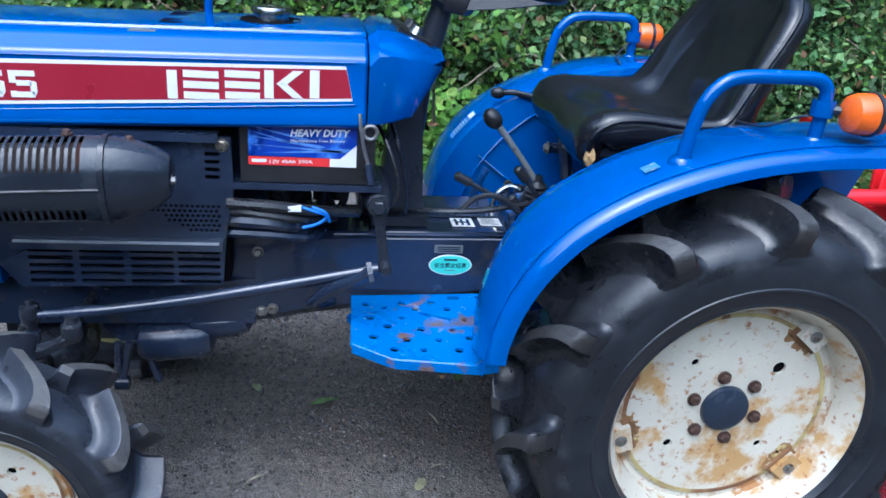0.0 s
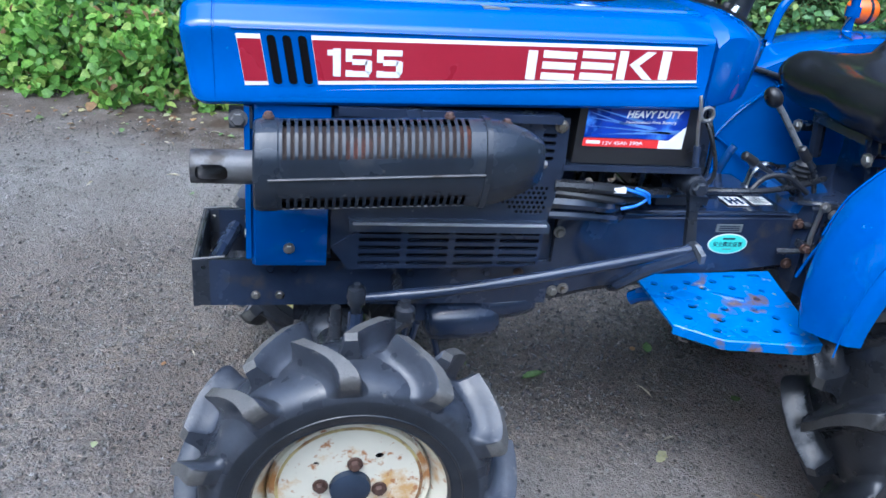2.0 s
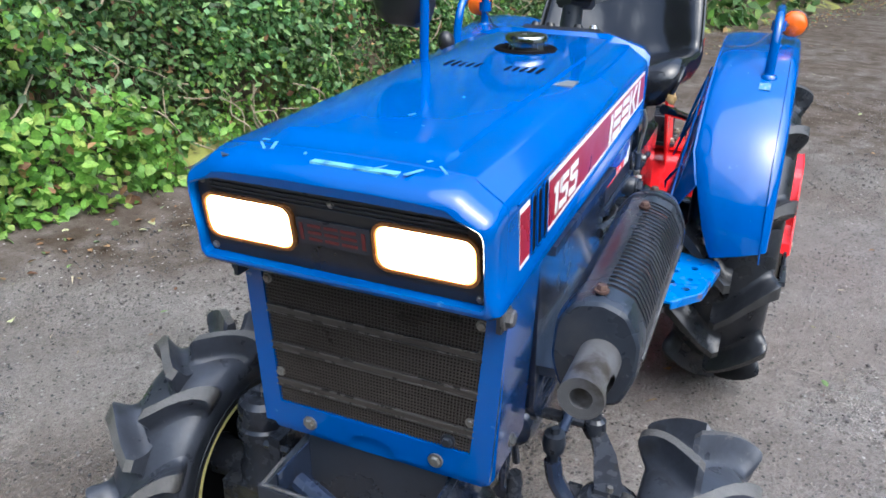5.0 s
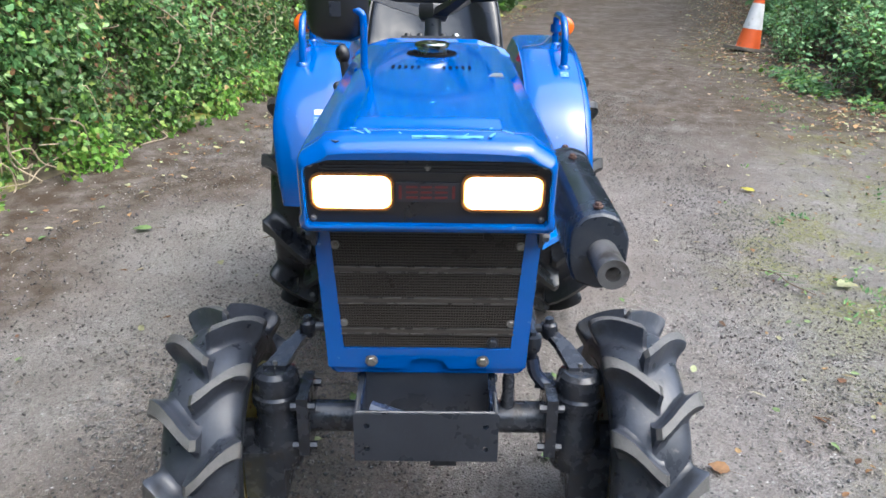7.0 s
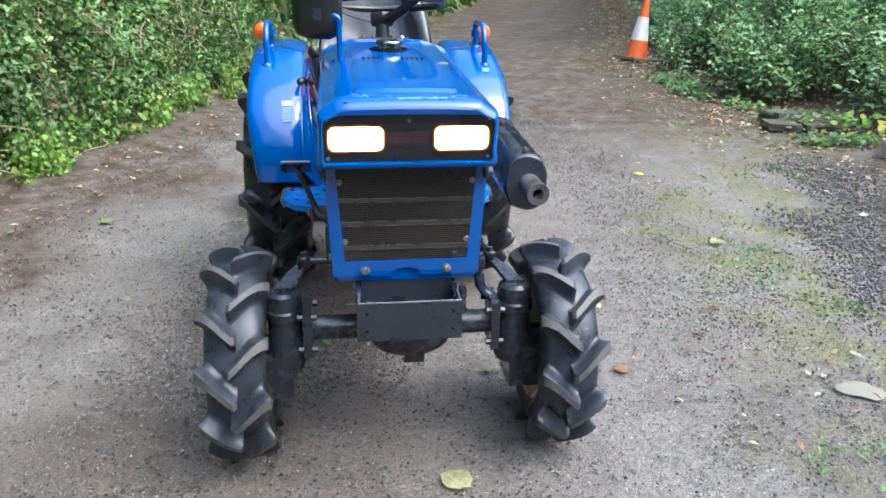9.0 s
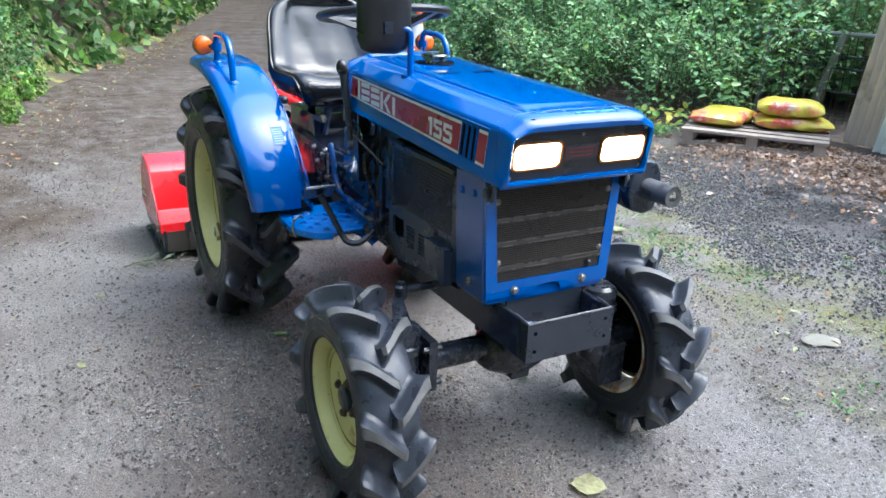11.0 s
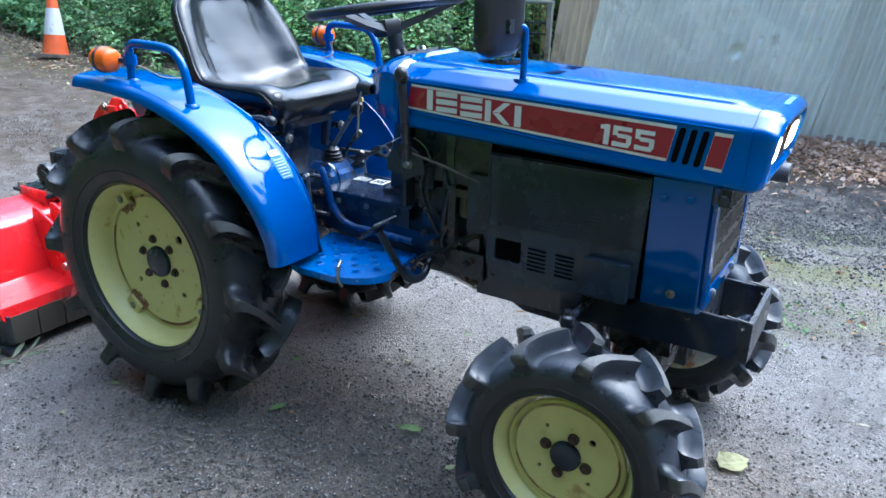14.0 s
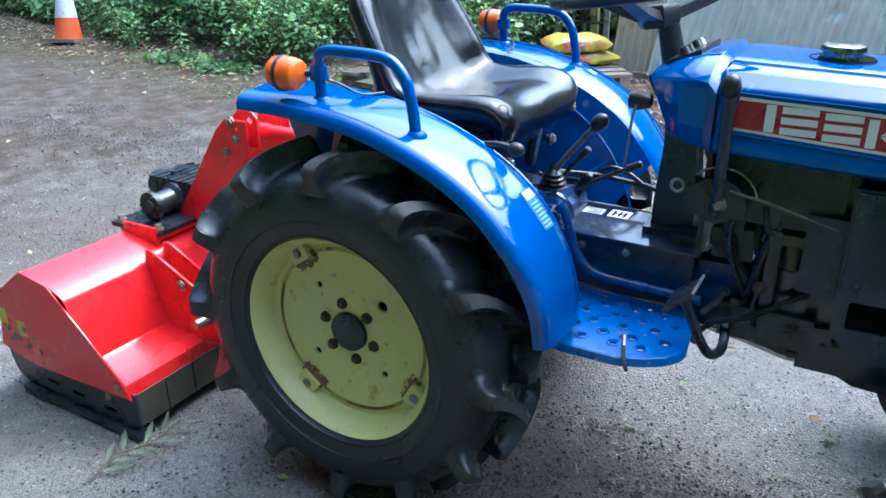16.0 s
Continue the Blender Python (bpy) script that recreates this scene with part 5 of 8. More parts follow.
for y, z in ((-0.161, 0.791), (0.161, 0.791), (-0.161, 0.873), (0.161, 0.873), (0, 0.869)):
    leaned(part("screw", disc_bolt((-1.4130, y, z), "X", 0.0034, 0.003, -1), STEEL, panel))
leaned(part("emblem", bbox(-1.4160, -1.4125, -0.044, 0.044, 0.818, 0.848, 0.002), BLACK, panel))
for k, (a, c) in enumerate(((0.040, 0.036), (0.030, 0.014), (0.010, -0.006), (-0.010, -0.028), (-0.034, -0.038))):
    for z in ((0.833,) if k in (0, 4) else (0.825, 0.833, 0.841)):
        hz = 0.010 if k in (0, 4) else 0.0016
        leaned(part("emblem_bar", bbox(-1.4170, -1.4155, min(a, c), max(a, c), z - hz, z + hz, 0.0003, 1), EMBLEM, panel))

# side stripe, vent slots, model number and maker's mark
def stripe(sgn):
    put = (lambda u, v, h: (u, sgn * (0.1805 + h), v))
    zl = lambda x, f: (0.800 + (x + 1.345) * 0.0555) + f * (0.872 + (x + 1.345) * 0.0305 - 0.800 - (x + 1.345) * 0.0555)
    quad = lambda x0, x1, f0, f1, sk=0.012: [(x0 + sk * (1 - f0), zl(x0, f0)), (x1 + sk * (1 - f0), zl(x1, f0)), (x1 + sk * (1 - f1), zl(x1, f1)), (x0 + sk * (1 - f1), zl(x0, f1))]
    for x0, x1 in ((-1.346, -1.313), (-1.243, -0.650)):
        base = part("stripe_border", plate(quad(x0, x1, 0, 1, 0.012), [], 0.0004, put), WHITE, hood, "thin white border of the side stripe")
        part("stripe", plate(quad(x0 + 0.0005, x1 - 0.0005, 0.085, 0.91), [], 0.0004, lambda u, v, h: put(u, v, h + 0.0005)), REDSTRIPE, hood, "faded red side stripe")
    for k in range(3):
        x = -1.299 + k * 0.0215
        lean_ = lambda u, v, h: put(u + 0.012 * (1 - (v - zl(x, 0)) / (zl(x, 1) - zl(x, 0))), v, h)
        zm, hh = zl(x, 0.5), zl(x, 1) - zl(x, 0)
        # flat plate: the slot's shaded depth is only its near-black colour
        part("vent_slot", plate(slot(x, zm, 0.0125, hh * 0.98, 0.0050), [], 0.0006, lean_), DARK, hood, "near-black plate painted as the shade in a slanted vent slot")
        part("slot_rim", plate(slot(x, zm, 0.0160, hh * 1.04, 0.0062), [slot(x, zm, 0.0125, hh * 0.98, 0.0050)], 0.0014, lean_), BLUE, hood)
    # pressed bead round the stripe
    for f0 in (-0.13, 1.10):
        part("pressed_bead", tube(B(), [put(x, zl(x, f0), 0.0) for x in np.linspace(-1.352, -0.635, 8)], 0.0016, 6), BLUE, hood)
    f = face_left if sgn < 0 else face_right
    y = sgn * 0.1818
    cx = -1.163 if sgn < 0 else -1.160
    # model number 155 in wide upright digits
    m = f(cx + (0 if sgn < 0 else 0.008), sgn * 0.1816, 0.8405, 1.6 * -sgn)
    five = [(0, 0.0315, 0.037, 0.040), (0, 0.0215, 0.0095, 0.0315), (0.0095, 0.0175, 0.031, 0.0255), (0.0285, 0.0075, 0.038, 0.0235), (0.0095, 0.0, 0.034, 0.0085), (0, 0.0, 0.0095, 0.0095), (0.031, 0.0045, 0.0365, 0.0075), (0.031, 0.0235, 0.0355, 0.0245)]
    for x0, bars in ((-0.056, [(0.008, 0.0, 0.019, 0.040), (0.0, 0.030, 0.008, 0.038)]), (-0.030, five), (0.015, five)):
        bm = B()
        for a, b0, c_, d in bars:
            box(bm, x0 + a, x0 + c_, b0 - 0.020, d - 0.020, 0, 0.0005, m)
        part("model_digit", bm, WHITE, hood, "white digit of the model number")
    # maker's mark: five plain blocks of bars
    a0 = -0.922 if sgn < 0 else -0.692
    def bar(u0, u1, v0, v1, sl=0.0):
        d = 1 if sgn < 0 else -1
        xs = [a0 + d * u for u in (u0, u1, u1 + sl, u0 + sl)]
        zc = 0.830 + (xs[0] + 0.922) * 0.050
        part("mark_bar", plate([(xs[0], zc + v0), (xs[1], zc + v0), (xs[2], zc + v1), (xs[3], zc + v1)], [], 0.0004, lambda u, v, h: put(u, v, h + 0.0011)), WHITE, hood)
    bar(0.0, 0.015, 0, 0.044)
    for u in (0.024, 0.086):
        for v in (0.0, 0.0165, 0.033):
            bar(u, u + 0.053, v, v + 0.011)
    bar(0.146, 0.160, 0, 0.044)
    bar(0.164, 0.180, 0.022, 0.044, 0.026)
    bar(0.190, 0.206, 0.0, 0.022, -0.026)
    bar(0.216, 0.231, 0, 0.044)


stripe(-1)
stripe(1)
# pressed lines along the top, vent louvres, filler, stickers
for s in (-1, 1):
    for k in range(5):
        u = s * (0.024 + 0.0122 * k)
        part("louvre", bbox(-0.950, -0.912, u - 0.0024, u + 0.0024, 0.9275, 0.9312, 0.0006, 1), DARK, hood)
part("warning_plate", bbox(-0.985, -0.945, -0.135, -0.105, 0.919, 0.9235, 0.0006, 1), GREYDECAL, hood)
bm = B()
lathe(bm, [(0.0001, 0.9362), (0.048, 0.9362), (0.0505, 0.9378), (0.054, 0.9345)], "Z", 36, at=(-0.775, 0, 0))
part("filler_recess", bm, DARK, hood)
bm = B()
lathe(bm, [(0.0001, 0.9585), (0.026, 0.9595), (0.034, 0.958), (0.036, 0.954), (0.036, 0.949), (0.031, 0.947), (0.031, 0.936)], "Z", 36, at=(-0.775, 0, 0))
part("fuel_cap", bm, CHROME, hood, "dull metal fuel filler cap")

rs_ = random.Random(21)
for k in range(16):
    # scratches along the front edge and top of the bonnet
    y, L, x = rs_.uniform(-0.165, 0.165), rs_.uniform(0.006, 0.03), rs_.uniform(-1.405, -1.36) if k < 11 else rs_.uniform(-1.3, -0.9)
    if abs(y) > 0.14:
        continue
    z = 0.905 + 0.022 * (x + 1.41) / 0.795 + 0.0075 + (0.0046 if x > -1.33 and abs(y) < 0.10 else 0.0) - 0.0022 * max(0.0, abs(y) - 0.07) / 0.07 - (0.0016 if x < -1.40 else 0.0)
    w = rs_.uniform(0.0006, 0.0022)
    part("scratch", bbox(-L / 2, L / 2, -w, w, -0.0006, 0.0004, 0.0002, 1, Matrix.Translation((x, y, z)) @ pose(0, 0, 0, 0, -1.6, rs_.uniform(0, 180))), SCRATCH, hood)
part("scuff", bbox(-1.408, -1.398, -0.075, 0.022, 0.9080, 0.9118, 0.0004, 1), surface("turquoise_scuff", (0.16, 0.45, 0.55), 0.4, var=0.5, scale=50.0, bump=0.0, stain=((0.01, 0.12, 0.45), 0.5, 45.0)), hood, "pale scuffed strip on the bonnet edge")
part("chip", bbox(-0.008, 0.008, -0.006, 0.006, -0.001, 0.0005, 0.0002, 1, Matrix.Translation((-1.406, 0.125, 0.9060)) @ pose(0, 0, 0, 0, 0, 45)), surface("bare_chip", (0.02, 0.03, 0.06), 0.5, bump=0.0), hood)
# dash cowl behind the hood
bm = B()
rings = []
for x, w, zb, zs, zt in ((-0.613, 0.180, 0.797, 0.906, 0.932), (-0.598, 0.179, 0.800, 0.922, 0.944), (-0.575, 0.174, 0.804, 0.924, 0.943), (-0.538, 0.160, 0.812, 0.916, 0.932), (-0.505, 0.128, 0.858, 0.906, 0.918), (-0.480, 0.100, 0.894, 0.900, 0.907)):
    h = [(-w + 0.004, zb), (-w, zb + 0.006), (-w, zs - 0.012), (-w + 0.012, zs), (-w * 0.62, zt - 0.003), (-w * 0.55, zt)]
    h += [(-y, z) for y, z in h[::-1]]
    rings.append([(x, y, z) for y, z in h])
loft(bm, rings)
cowl = part("dash_cowl", bm, BLUE, tractor, "blue dash cowl behind the bonnet", 38)
part("dash_panel", bbox(-0.032, 0.032, -0.075, 0.075, -0.003, 0.004, 0.002, 2, Matrix.Translation((-0.530, 0, 0.9300)) @ pose(0, 0, 0, 0, 22, 0)), PLASTIC, cowl)
for y in (-0.055, -0.025, 0.03, 0.06):
    bm = B()
    lathe(bm, [(0.0001, 0.018), (0.008, 0.017), (0.010, 0.008), (0.012, 0)], "Z", 14, at=(0, 0, 0))
    bmesh.ops.transform(bm, matrix=Matrix.Translation((-0.530, y, 0.930)) @ pose(0, 0, 0, 0, 24, 0), verts=bm.verts[:])
    part("dash_knob", bm, CHROME if y < -0.03 else PLASTIC, cowl)
part("warning_sticker", plate([(-0.600, 0.835), (-0.552, 0.838), (-0.552, 0.898), (-0.600, 0.900)], [], 0.0005, lambda u, v, h: (u, 0.1800 + h + (u + 0.60) * -0.26, v)), surface("sea_green_decal", (0.012, 0.115, 0.34), 0.4, bump=0.0), cowl)
bm = B()
lathe(bm, [(0.0001, 0.02), (0.016, 0.018), (0.018, 0.0), (0.012, -0.02)], "X", 16, at=(-0.470, 0.11, 0.855))
part("ignition_switch", bm, PLASTIC, cowl)

# radiator cowl and grille
bm = B()
rows = []
for z, w in ((0.498, 0.156), (0.508, 0.162), (0.64, 0.166), (0.77, 0.170)):
    rows.append([(-1.322, -w, z), (-1.329, -w + 0.008, z), (-1.329, w - 0.008, z), (-1.322, w, z), (-1.21, w, z), (-1.21, -w, z)])
loft(bm, rows)
radiator = part("radiator_cowl", bevel(bm, 0.004, 2, angle=50), BLUE, tractor, "blue radiator cowl under the bonnet", 40)
notch = [(0.034, 0.510), (0.026, 0.524), (0.010, 0.529), (-0.010, 0.529), (-0.026, 0.524), (-0.034, 0.510)]
out = [(-0.160, 0.512), *[(-a, b_) for a, b_ in notch], (0.160, 0.512), (0.174, 0.768), (-0.174, 0.768)]
part("grille_surround", plate(out, [[(-0.134, 0.547), (0.134, 0.547), (0.150, 0.762), (-0.150, 0.762)]], 0.008, lambda u, v, h: (-1.329 - h, u, v)), BLUE, radiator)


def mesh_sheet(w0, w1, z0, z1, x, pitch=0.0046):
    """Perforated sheet: a lattice of crossing wires."""
    bm = B()
    nz = int((z1 - z0) / pitch)
    for k in range(nz + 1):
        z = z0 + (z1 - z0) * k / nz
        w = w0 + (w1 - w0) * k / nz
        box(bm, x - 0.0008, x + 0.0008, -w, w, z - 0.0008, z + 0.0008)
    ny = int(2 * w1 / pitch)
    for k in range(ny + 1):
        f = -1 + 2 * k / ny
        tube(bm, [(x, f * w0, z0), (x, f * w1, z1)], 0.0009, 4, False)
    return bm


part("grille_mesh", mesh_sheet(0.135, 0.150, 0.546, 0.763, -1.3335), GRILLE, radiator, "black perforated grille mesh")
# near-black sheet gives the shade behind the grille mesh
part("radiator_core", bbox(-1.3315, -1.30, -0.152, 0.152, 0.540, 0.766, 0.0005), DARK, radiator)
for z in (0.578, 0.632, 0.685):
    w = 0.136 + (z - 0.546) * 0.066
    for dz in (-0.0045, 0.0045):
        # paler strips stand in for light reflected by the pressed ribs
        part("grille_strip", bbox(-1.3372, -1.3345, -w, w, z + dz - 0.0011, z + dz + 0.0011, 0.0006, 1), STRIP, radiator, "thin pale strip painted as the glint on a grille rib")
    part("grille_rib", bbox(-1.3360, -1.3345, -w, w, z - 0.0036, z + 0.0036, 0.0006, 1), GRILLE, radiator)
for y, z in ((-0.090, 0.525), (0.090, 0.525)):
    part("bolt", disc_bolt((-1.337, y, z), "X", 0.0075, 0.006, -1), STEEL, radiator)
for y, z in ((-0.133, 0.592), (0.133, 0.592), (-0.142, 0.725), (0.142, 0.725)):
    part("grille_screw", disc_bolt((-1.3338, y, z), "X", 0.0052, 0.004, -1), STEEL, radiator)
part("grille_plug", disc_bolt((-1.3338, -0.105, 0.558), "X", 0.007, 0.008, -1), BLACK, radiator)
for s in (-1, 1):
    part("bolt", disc_bolt((-1.270, s * 0.1635, 0.533), "Y", 0.007, 0.007, s), STEEL, radiator)
    part("bonnet_buffer", disc_bolt((-1.345, s * 0.1705, 0.748), "Y", 0.0105, 0.012, s), BLACK if s > 0 else PIPE, radiator, "large hexagon bolt under the bonnet corner")
    part("buffer_bracket", bbox(-1.358, -1.325, s * 0.169 - 0.003, s * 0.169 + 0.003, 0.733, 0.766, 0.002), BLACK, radiator)
part("bolt", disc_bolt((-1.285, 0.168, 0.735), "Y", 0.008, 0.006, 1), BLUE, radiator)
part("bolt", disc_bolt((-1.235, 0.168, 0.730), "Y", 0.008, 0.006, 1), BLUE, radiator)

# chassis rails and front weight bracket
rails = part("chassis_rail", bbox(-1.40, -0.80, -0.112, -0.100, 0.398, 0.484, 0.002), SLATE, tractor, "dark slate painted chassis rail")
part("rail", bbox(-1.40, -0.80, 0.100, 0.112, 0.398, 0.484, 0.002), SLATE, rails)
bm = plate([(-0.112, 0.397), (0.112, 0.397), (0.112, 0.484), (-0.112, 0.484)], [ring(s * 0.092, z, 0.005) for s in (-1, 1) for z in (0.42, 0.462)], 0.010, lambda u, v, h: (-1.428 + h, u, v))
part("front_bracket", bevel(bm, 0.002, 1, angle=70), BLACK, rails, "open dark steel weight bracket")
for s in (-1, 1):
    part("bracket_side", plate([(-1.426, 0.398), (-1.30, 0.398), (-1.30, 0.487), (-1.426, 0.484)], [ring(-1.41, 0.47, 0.004, n=8)], 0.008, lambda u, v, h: (u, s * (0.1035 + h), v)), BLACK, rails)
part("bracket_back", bbox(-1.327, -1.320, -0.10, 0.10, 0.40, 0.520, 0.002), BLACK, rails)
for s in (-1, 1):
    part("pale_edge", tube(B(), [(-1.427, s * 0.108, 0.4845), (-1.375, s * 0.108, 0.4895)], 0.0022, 6), PIPE, rails)
part("pale_edge", tube(B(), [(-1.4235, -0.109, 0.4845), (-1.4235, 0.109, 0.4845)], 0.0022, 6), PIPE, rails, "edge worn to bare metal")
part("bracket_rod", tube(B(), [(-1.37, 0.09, 0.455), (-1.39, 0.02, 0.44), (-1.40, -0.02, 0.435)], 0.014, 10), SLATE, rails)
for x in (-1.30, -1.26, -1.06, -0.98, -0.92, -0.86):
    for s in (-1, 1):
        part("rail_bolt", disc_bolt((x, s * 0.112, 0.462 if x > -1.2 else 0.470), "Y", 0.007, 0.006, s), SLATE if x < -0.9 else surface_cache["bolt"], rails)
for x in (-1.325, -1.285):
    part("rail_bolt", disc_bolt((x, -0.112, 0.418), "Y", 0.006, 0.005, -1), STEEL, rails)

# engine and its left side panel
engine = part("engine_block", bbox(-1.21, -0.78, -0.095, 0.095, 0.40, 0.77, 0.01), SLATE, tractor, "dark engine block")
bm = B()
loft(bm, [[(x, -0.085, z), (x, 0.05, z), (x, 0.07, 0.41), (x, -0.09, 0.41)] for x, z in ((-1.08, 0.375), (-1.05, 0.345), (-0.90, 0.350), (-0.80, 0.395))])
part("oil_pan", bevel(bm, 0.012, 3), SLATE, engine)
part("starter_motor", tube(B(), [(-1.02, -0.085, 0.350), (-1.012, -0.085, 0.350), (-0.995, -0.085, 0.350), (-0.90, -0.085, 0.356), (-0.885, -0.085, 0.357), (-0.878, -0.085, 0.357)], [0.024, 0.036, 0.042, 0.042, 0.034, 0.018], 22), SLATE, engine, "dark starter motor under the rail")
part("sump_guard", tube(B(), curve([(-0.955, -0.07, 0.40), (-0.90, -0.085, 0.385), (-0.84, -0.085, 0.390), (-0.80, -0.07, 0.41)], 4), [0.02] * 3 + [0.030] * 7 + [0.02] * 3, 16), SLATE, engine)
for x0, x1 in ((-1.035, -1.052), (-1.010, -0.985), (-1.055, -1.060)):
    part("hanger", tube(B(), [(x0, -0.09, 0.345), (x1, -0.092, 0.262)], 0.007, 8), SLATE, engine)
part("hanger_foot", tube(B(), [(-1.065, -0.092, 0.258), (-1.04, -0.092, 0.258)], 0.014, 12), SLATE, engine)
holes = [slot(x, z, 0.070, 0.0075) for x in (-1.125, -1.045, -0.965, -0.888) for z in np.linspace(0.512, 0.568, 5)] + [slot(-0.862, z, 0.024, 0.007) for z in (0.700, 0.713, 0.726, 0.739)]
for i in range(16):
    for j in range(6):
        u, v = -0.985 + i * 0.0085, 0.606 + j * 0.0085
        if (u + 0.985) * 0.55 + 0.0 > (0.047 - (v - 0.606)) * 1.0 - 0.002 or i > 9:
            holes.append(ring(u + (0.004 if j % 2 else 0), v, 0.0030, n=6))
outl = [(-1.205, 0.54), (-1.175, 0.500), (-0.850, 0.506), (-0.842, 0.60), (-0.828, 0.68), (-0.832, 0.768), (-1.205, 0.768)]
side = part("engine_panel_left", bevel(plate(outl, holes, 0.010, lambda u, v, h: LEFT(u, v, h, -0.158 if v > 0.57 else -0.163)), 0.0015, 1, angle=80), SLATE, tractor, "dark slate engine side panel with louvres and mesh", 40)
# black backing stands in for the unlit space behind the louvres
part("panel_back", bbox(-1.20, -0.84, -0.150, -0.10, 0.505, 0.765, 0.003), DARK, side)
# pale strip paints the light caught along the ledge's lip
part("ledge_edge", bbox(-1.172, -0.852, -0.1940, -0.1890, 0.5890, 0.5922, 0.001, 1), surface("ledge_highlight_paint", (0.42, 0.44, 0.47), 0.35, metal=0.4, var=0.3, scale=40.0, bump=0.05), side, "pale strip painted as the highlight along the ledge edge")
part("panel_ledge", bbox(-1.178, -0.846, -0.193, -0.16, 0.577, 0.591, 0.006, 3), ENAMEL, side)
for x, z in ((-0.845, 0.755),):
    part("bolt", disc_bolt((x, -0.168, z), "Y", 0.008, 0.006, -1), BRASS, side)
part("panel_top_bracket", bbox(-1.20, -0.85, -0.185, -0.15, 0.762, 0.775, 0.005), SLATE, side)

# silencer with slotted heat shield
SX0, SX1 = -1.310, -1.000
SIL = [(-0.055, -0.022), (-0.038, -0.058), (-0.005, -0.066), (0.040, -0.052), (0.055, -0.015), (0.052, 0.030), (0.030, 0.056), (-0.005, 0.062), (-0.036, 0.052), (-0.056, 0.020)]


def sil_point(x, u, f=1.0):
    """A point on the rounded shell, u running once round from 0 to 10."""
    k, t = int(u) % 10, u - int(u)
    a, b_, c, d = (SIL[(k + o) % 10] for o in (-1, 0, 1, 2))
    q = [0.25 * (2 * b_[i] + (c[i] - a[i]) * t + (2 * a[i] - 5 * b_[i] + 4 * c[i] - d[i]) * t * t + (3 * b_[i] - a[i] - 3 * c[i] + d[i]) * t ** 3) + 0.5 * (b_[i] + (c[i] - b_[i]) * t) for i in (0, 1)]
    return (x, -0.264 + q[0] * f * 0.84, 0.713 + (x + 1.32) * 0.045 + q[1] * f)


def sil(x, f=1.0):
    return [sil_point(x, k / 5, f) for k in range(50)]


bm = B()
cols = [(SX0 + 0.022, False)]
px = SX0 + 0.026
pitch_ = (SX1 - 0.022 - px) / 25
for k in range(25):
    cols += [(px + pitch_ * (k + 0.24), True), (px + pitch_ * (k + 0.80), False)]
cols.append((SX1 - 0.001, False))
shell_ = [[bm.verts.new(sil_point(x, k / 5)) for k in range(50)] for x, _ in cols]
for i in range(len(cols) - 1):
    for k in range(50):
        u = (k + 0.5) / 5
        if cols[i][1] and (6.8 < u < 9.0 or 0.4 < u < 1.0):
            continue
        kk = (k + 1) % 50
        bm.faces.new((shell_[i][k], shell_[i][kk], shell_[i + 1][kk], shell_[i + 1][k]))
bmesh.ops.recalc_face_normals(bm, faces=bm.faces[:])
bmesh.ops.solidify(bm, geom=bm.faces[:], thickness=0.0016)
loft(bm, [sil(SX0 - 0.010, 0.55), sil(SX0 - 0.010, 0.92), sil(SX0 - 0.007, 0.985), sil(SX0, 1.015), sil(SX0 + 0.010, 1.018), sil(SX0 + 0.022, 1.018), sil(SX0 + 0.024, 1.0)])
muffler = part("silencer", bm, MUFFLER, tractor, "black silencer with rows of slots in its heat shield", 24)
bm = B()
loft(bm, [sil(SX0 + 0.01, 0.82), sil(SX1 - 0.01, 0.82)])
part("silencer_core", bm, surface("sooty_rust", (0.03, 0.018, 0.014), 0.8, var=0.5, scale=8.0, stain=((0.10, 0.025, 0.012), 0.3, 9.0)), muffler)
bm = B()
loft(bm, [sil(SX1 + 0.006, 0.985), sil(SX1 + 0.022, 0.97), sil(SX1 + 0.045, 0.87), sil(SX1 + 0.068, 0.73), sil(SX1 + 0.086, 0.57), sil(SX1 + 0.092, 0.49), sil(SX1 + 0.094, 0.38)])
part("silencer_end", bm, MUFFLER, muffler, "", 20)
bm = B()
loft(bm, [sil(SX1 - 0.002, 1.0), sil(SX1 - 0.001, 1.045), sil(SX1 + 0.007, 1.045), sil(SX1 + 0.008, 0.98)])
part("strap", bm, BLACK, muffler, "dark strap round the silencer", 30)
part("seam", tube(B(), [(SX0 + 0.01, -0.3125, 0.706), (SX1, -0.3125, 0.722)], 0.0018, 5), PIPE, muffler)
bm = B()
nseg = 112
px0, px1, pz = -1.402, -1.318, 0.709
for ri, ro in ((0.0205, 0.0235),):
    vs = {}
    for rr_ in (ri, ro):
        for q in range(61):
            x = px0 + (px1 - px0) * q / 60
            for k in range(nseg):
                an = 2 * math.pi * k / nseg
                vs[rr_, q, k] = bm.verts.new((x, -0.271 + rr_ * math.cos(an), pz + rr_ * math.sin(an)))
    for rr_ in (ri, ro):
        for q in range(60):
            for k in range(nseg):
                if ((q - 19.5) / 15.5) ** 4 + ((k - 57.5) / 10.0) ** 2 < 1:
                    continue
                kk = (k + 1) % nseg
                bm.faces.new((vs[rr_, q, k], vs[rr_, q, kk], vs[rr_, q + 1, kk], vs[rr_, q + 1, k]))
    for k in range(nseg):
        kk = (k + 1) % nseg
        bm.faces.new((vs[ri, 0, k], vs[ri, 0, kk], vs[ro, 0, kk], vs[ro, 0, k]))
part("tail_pipe", bm, PIPE, muffler, "grey tail pipe with an oblong side hole", 40)
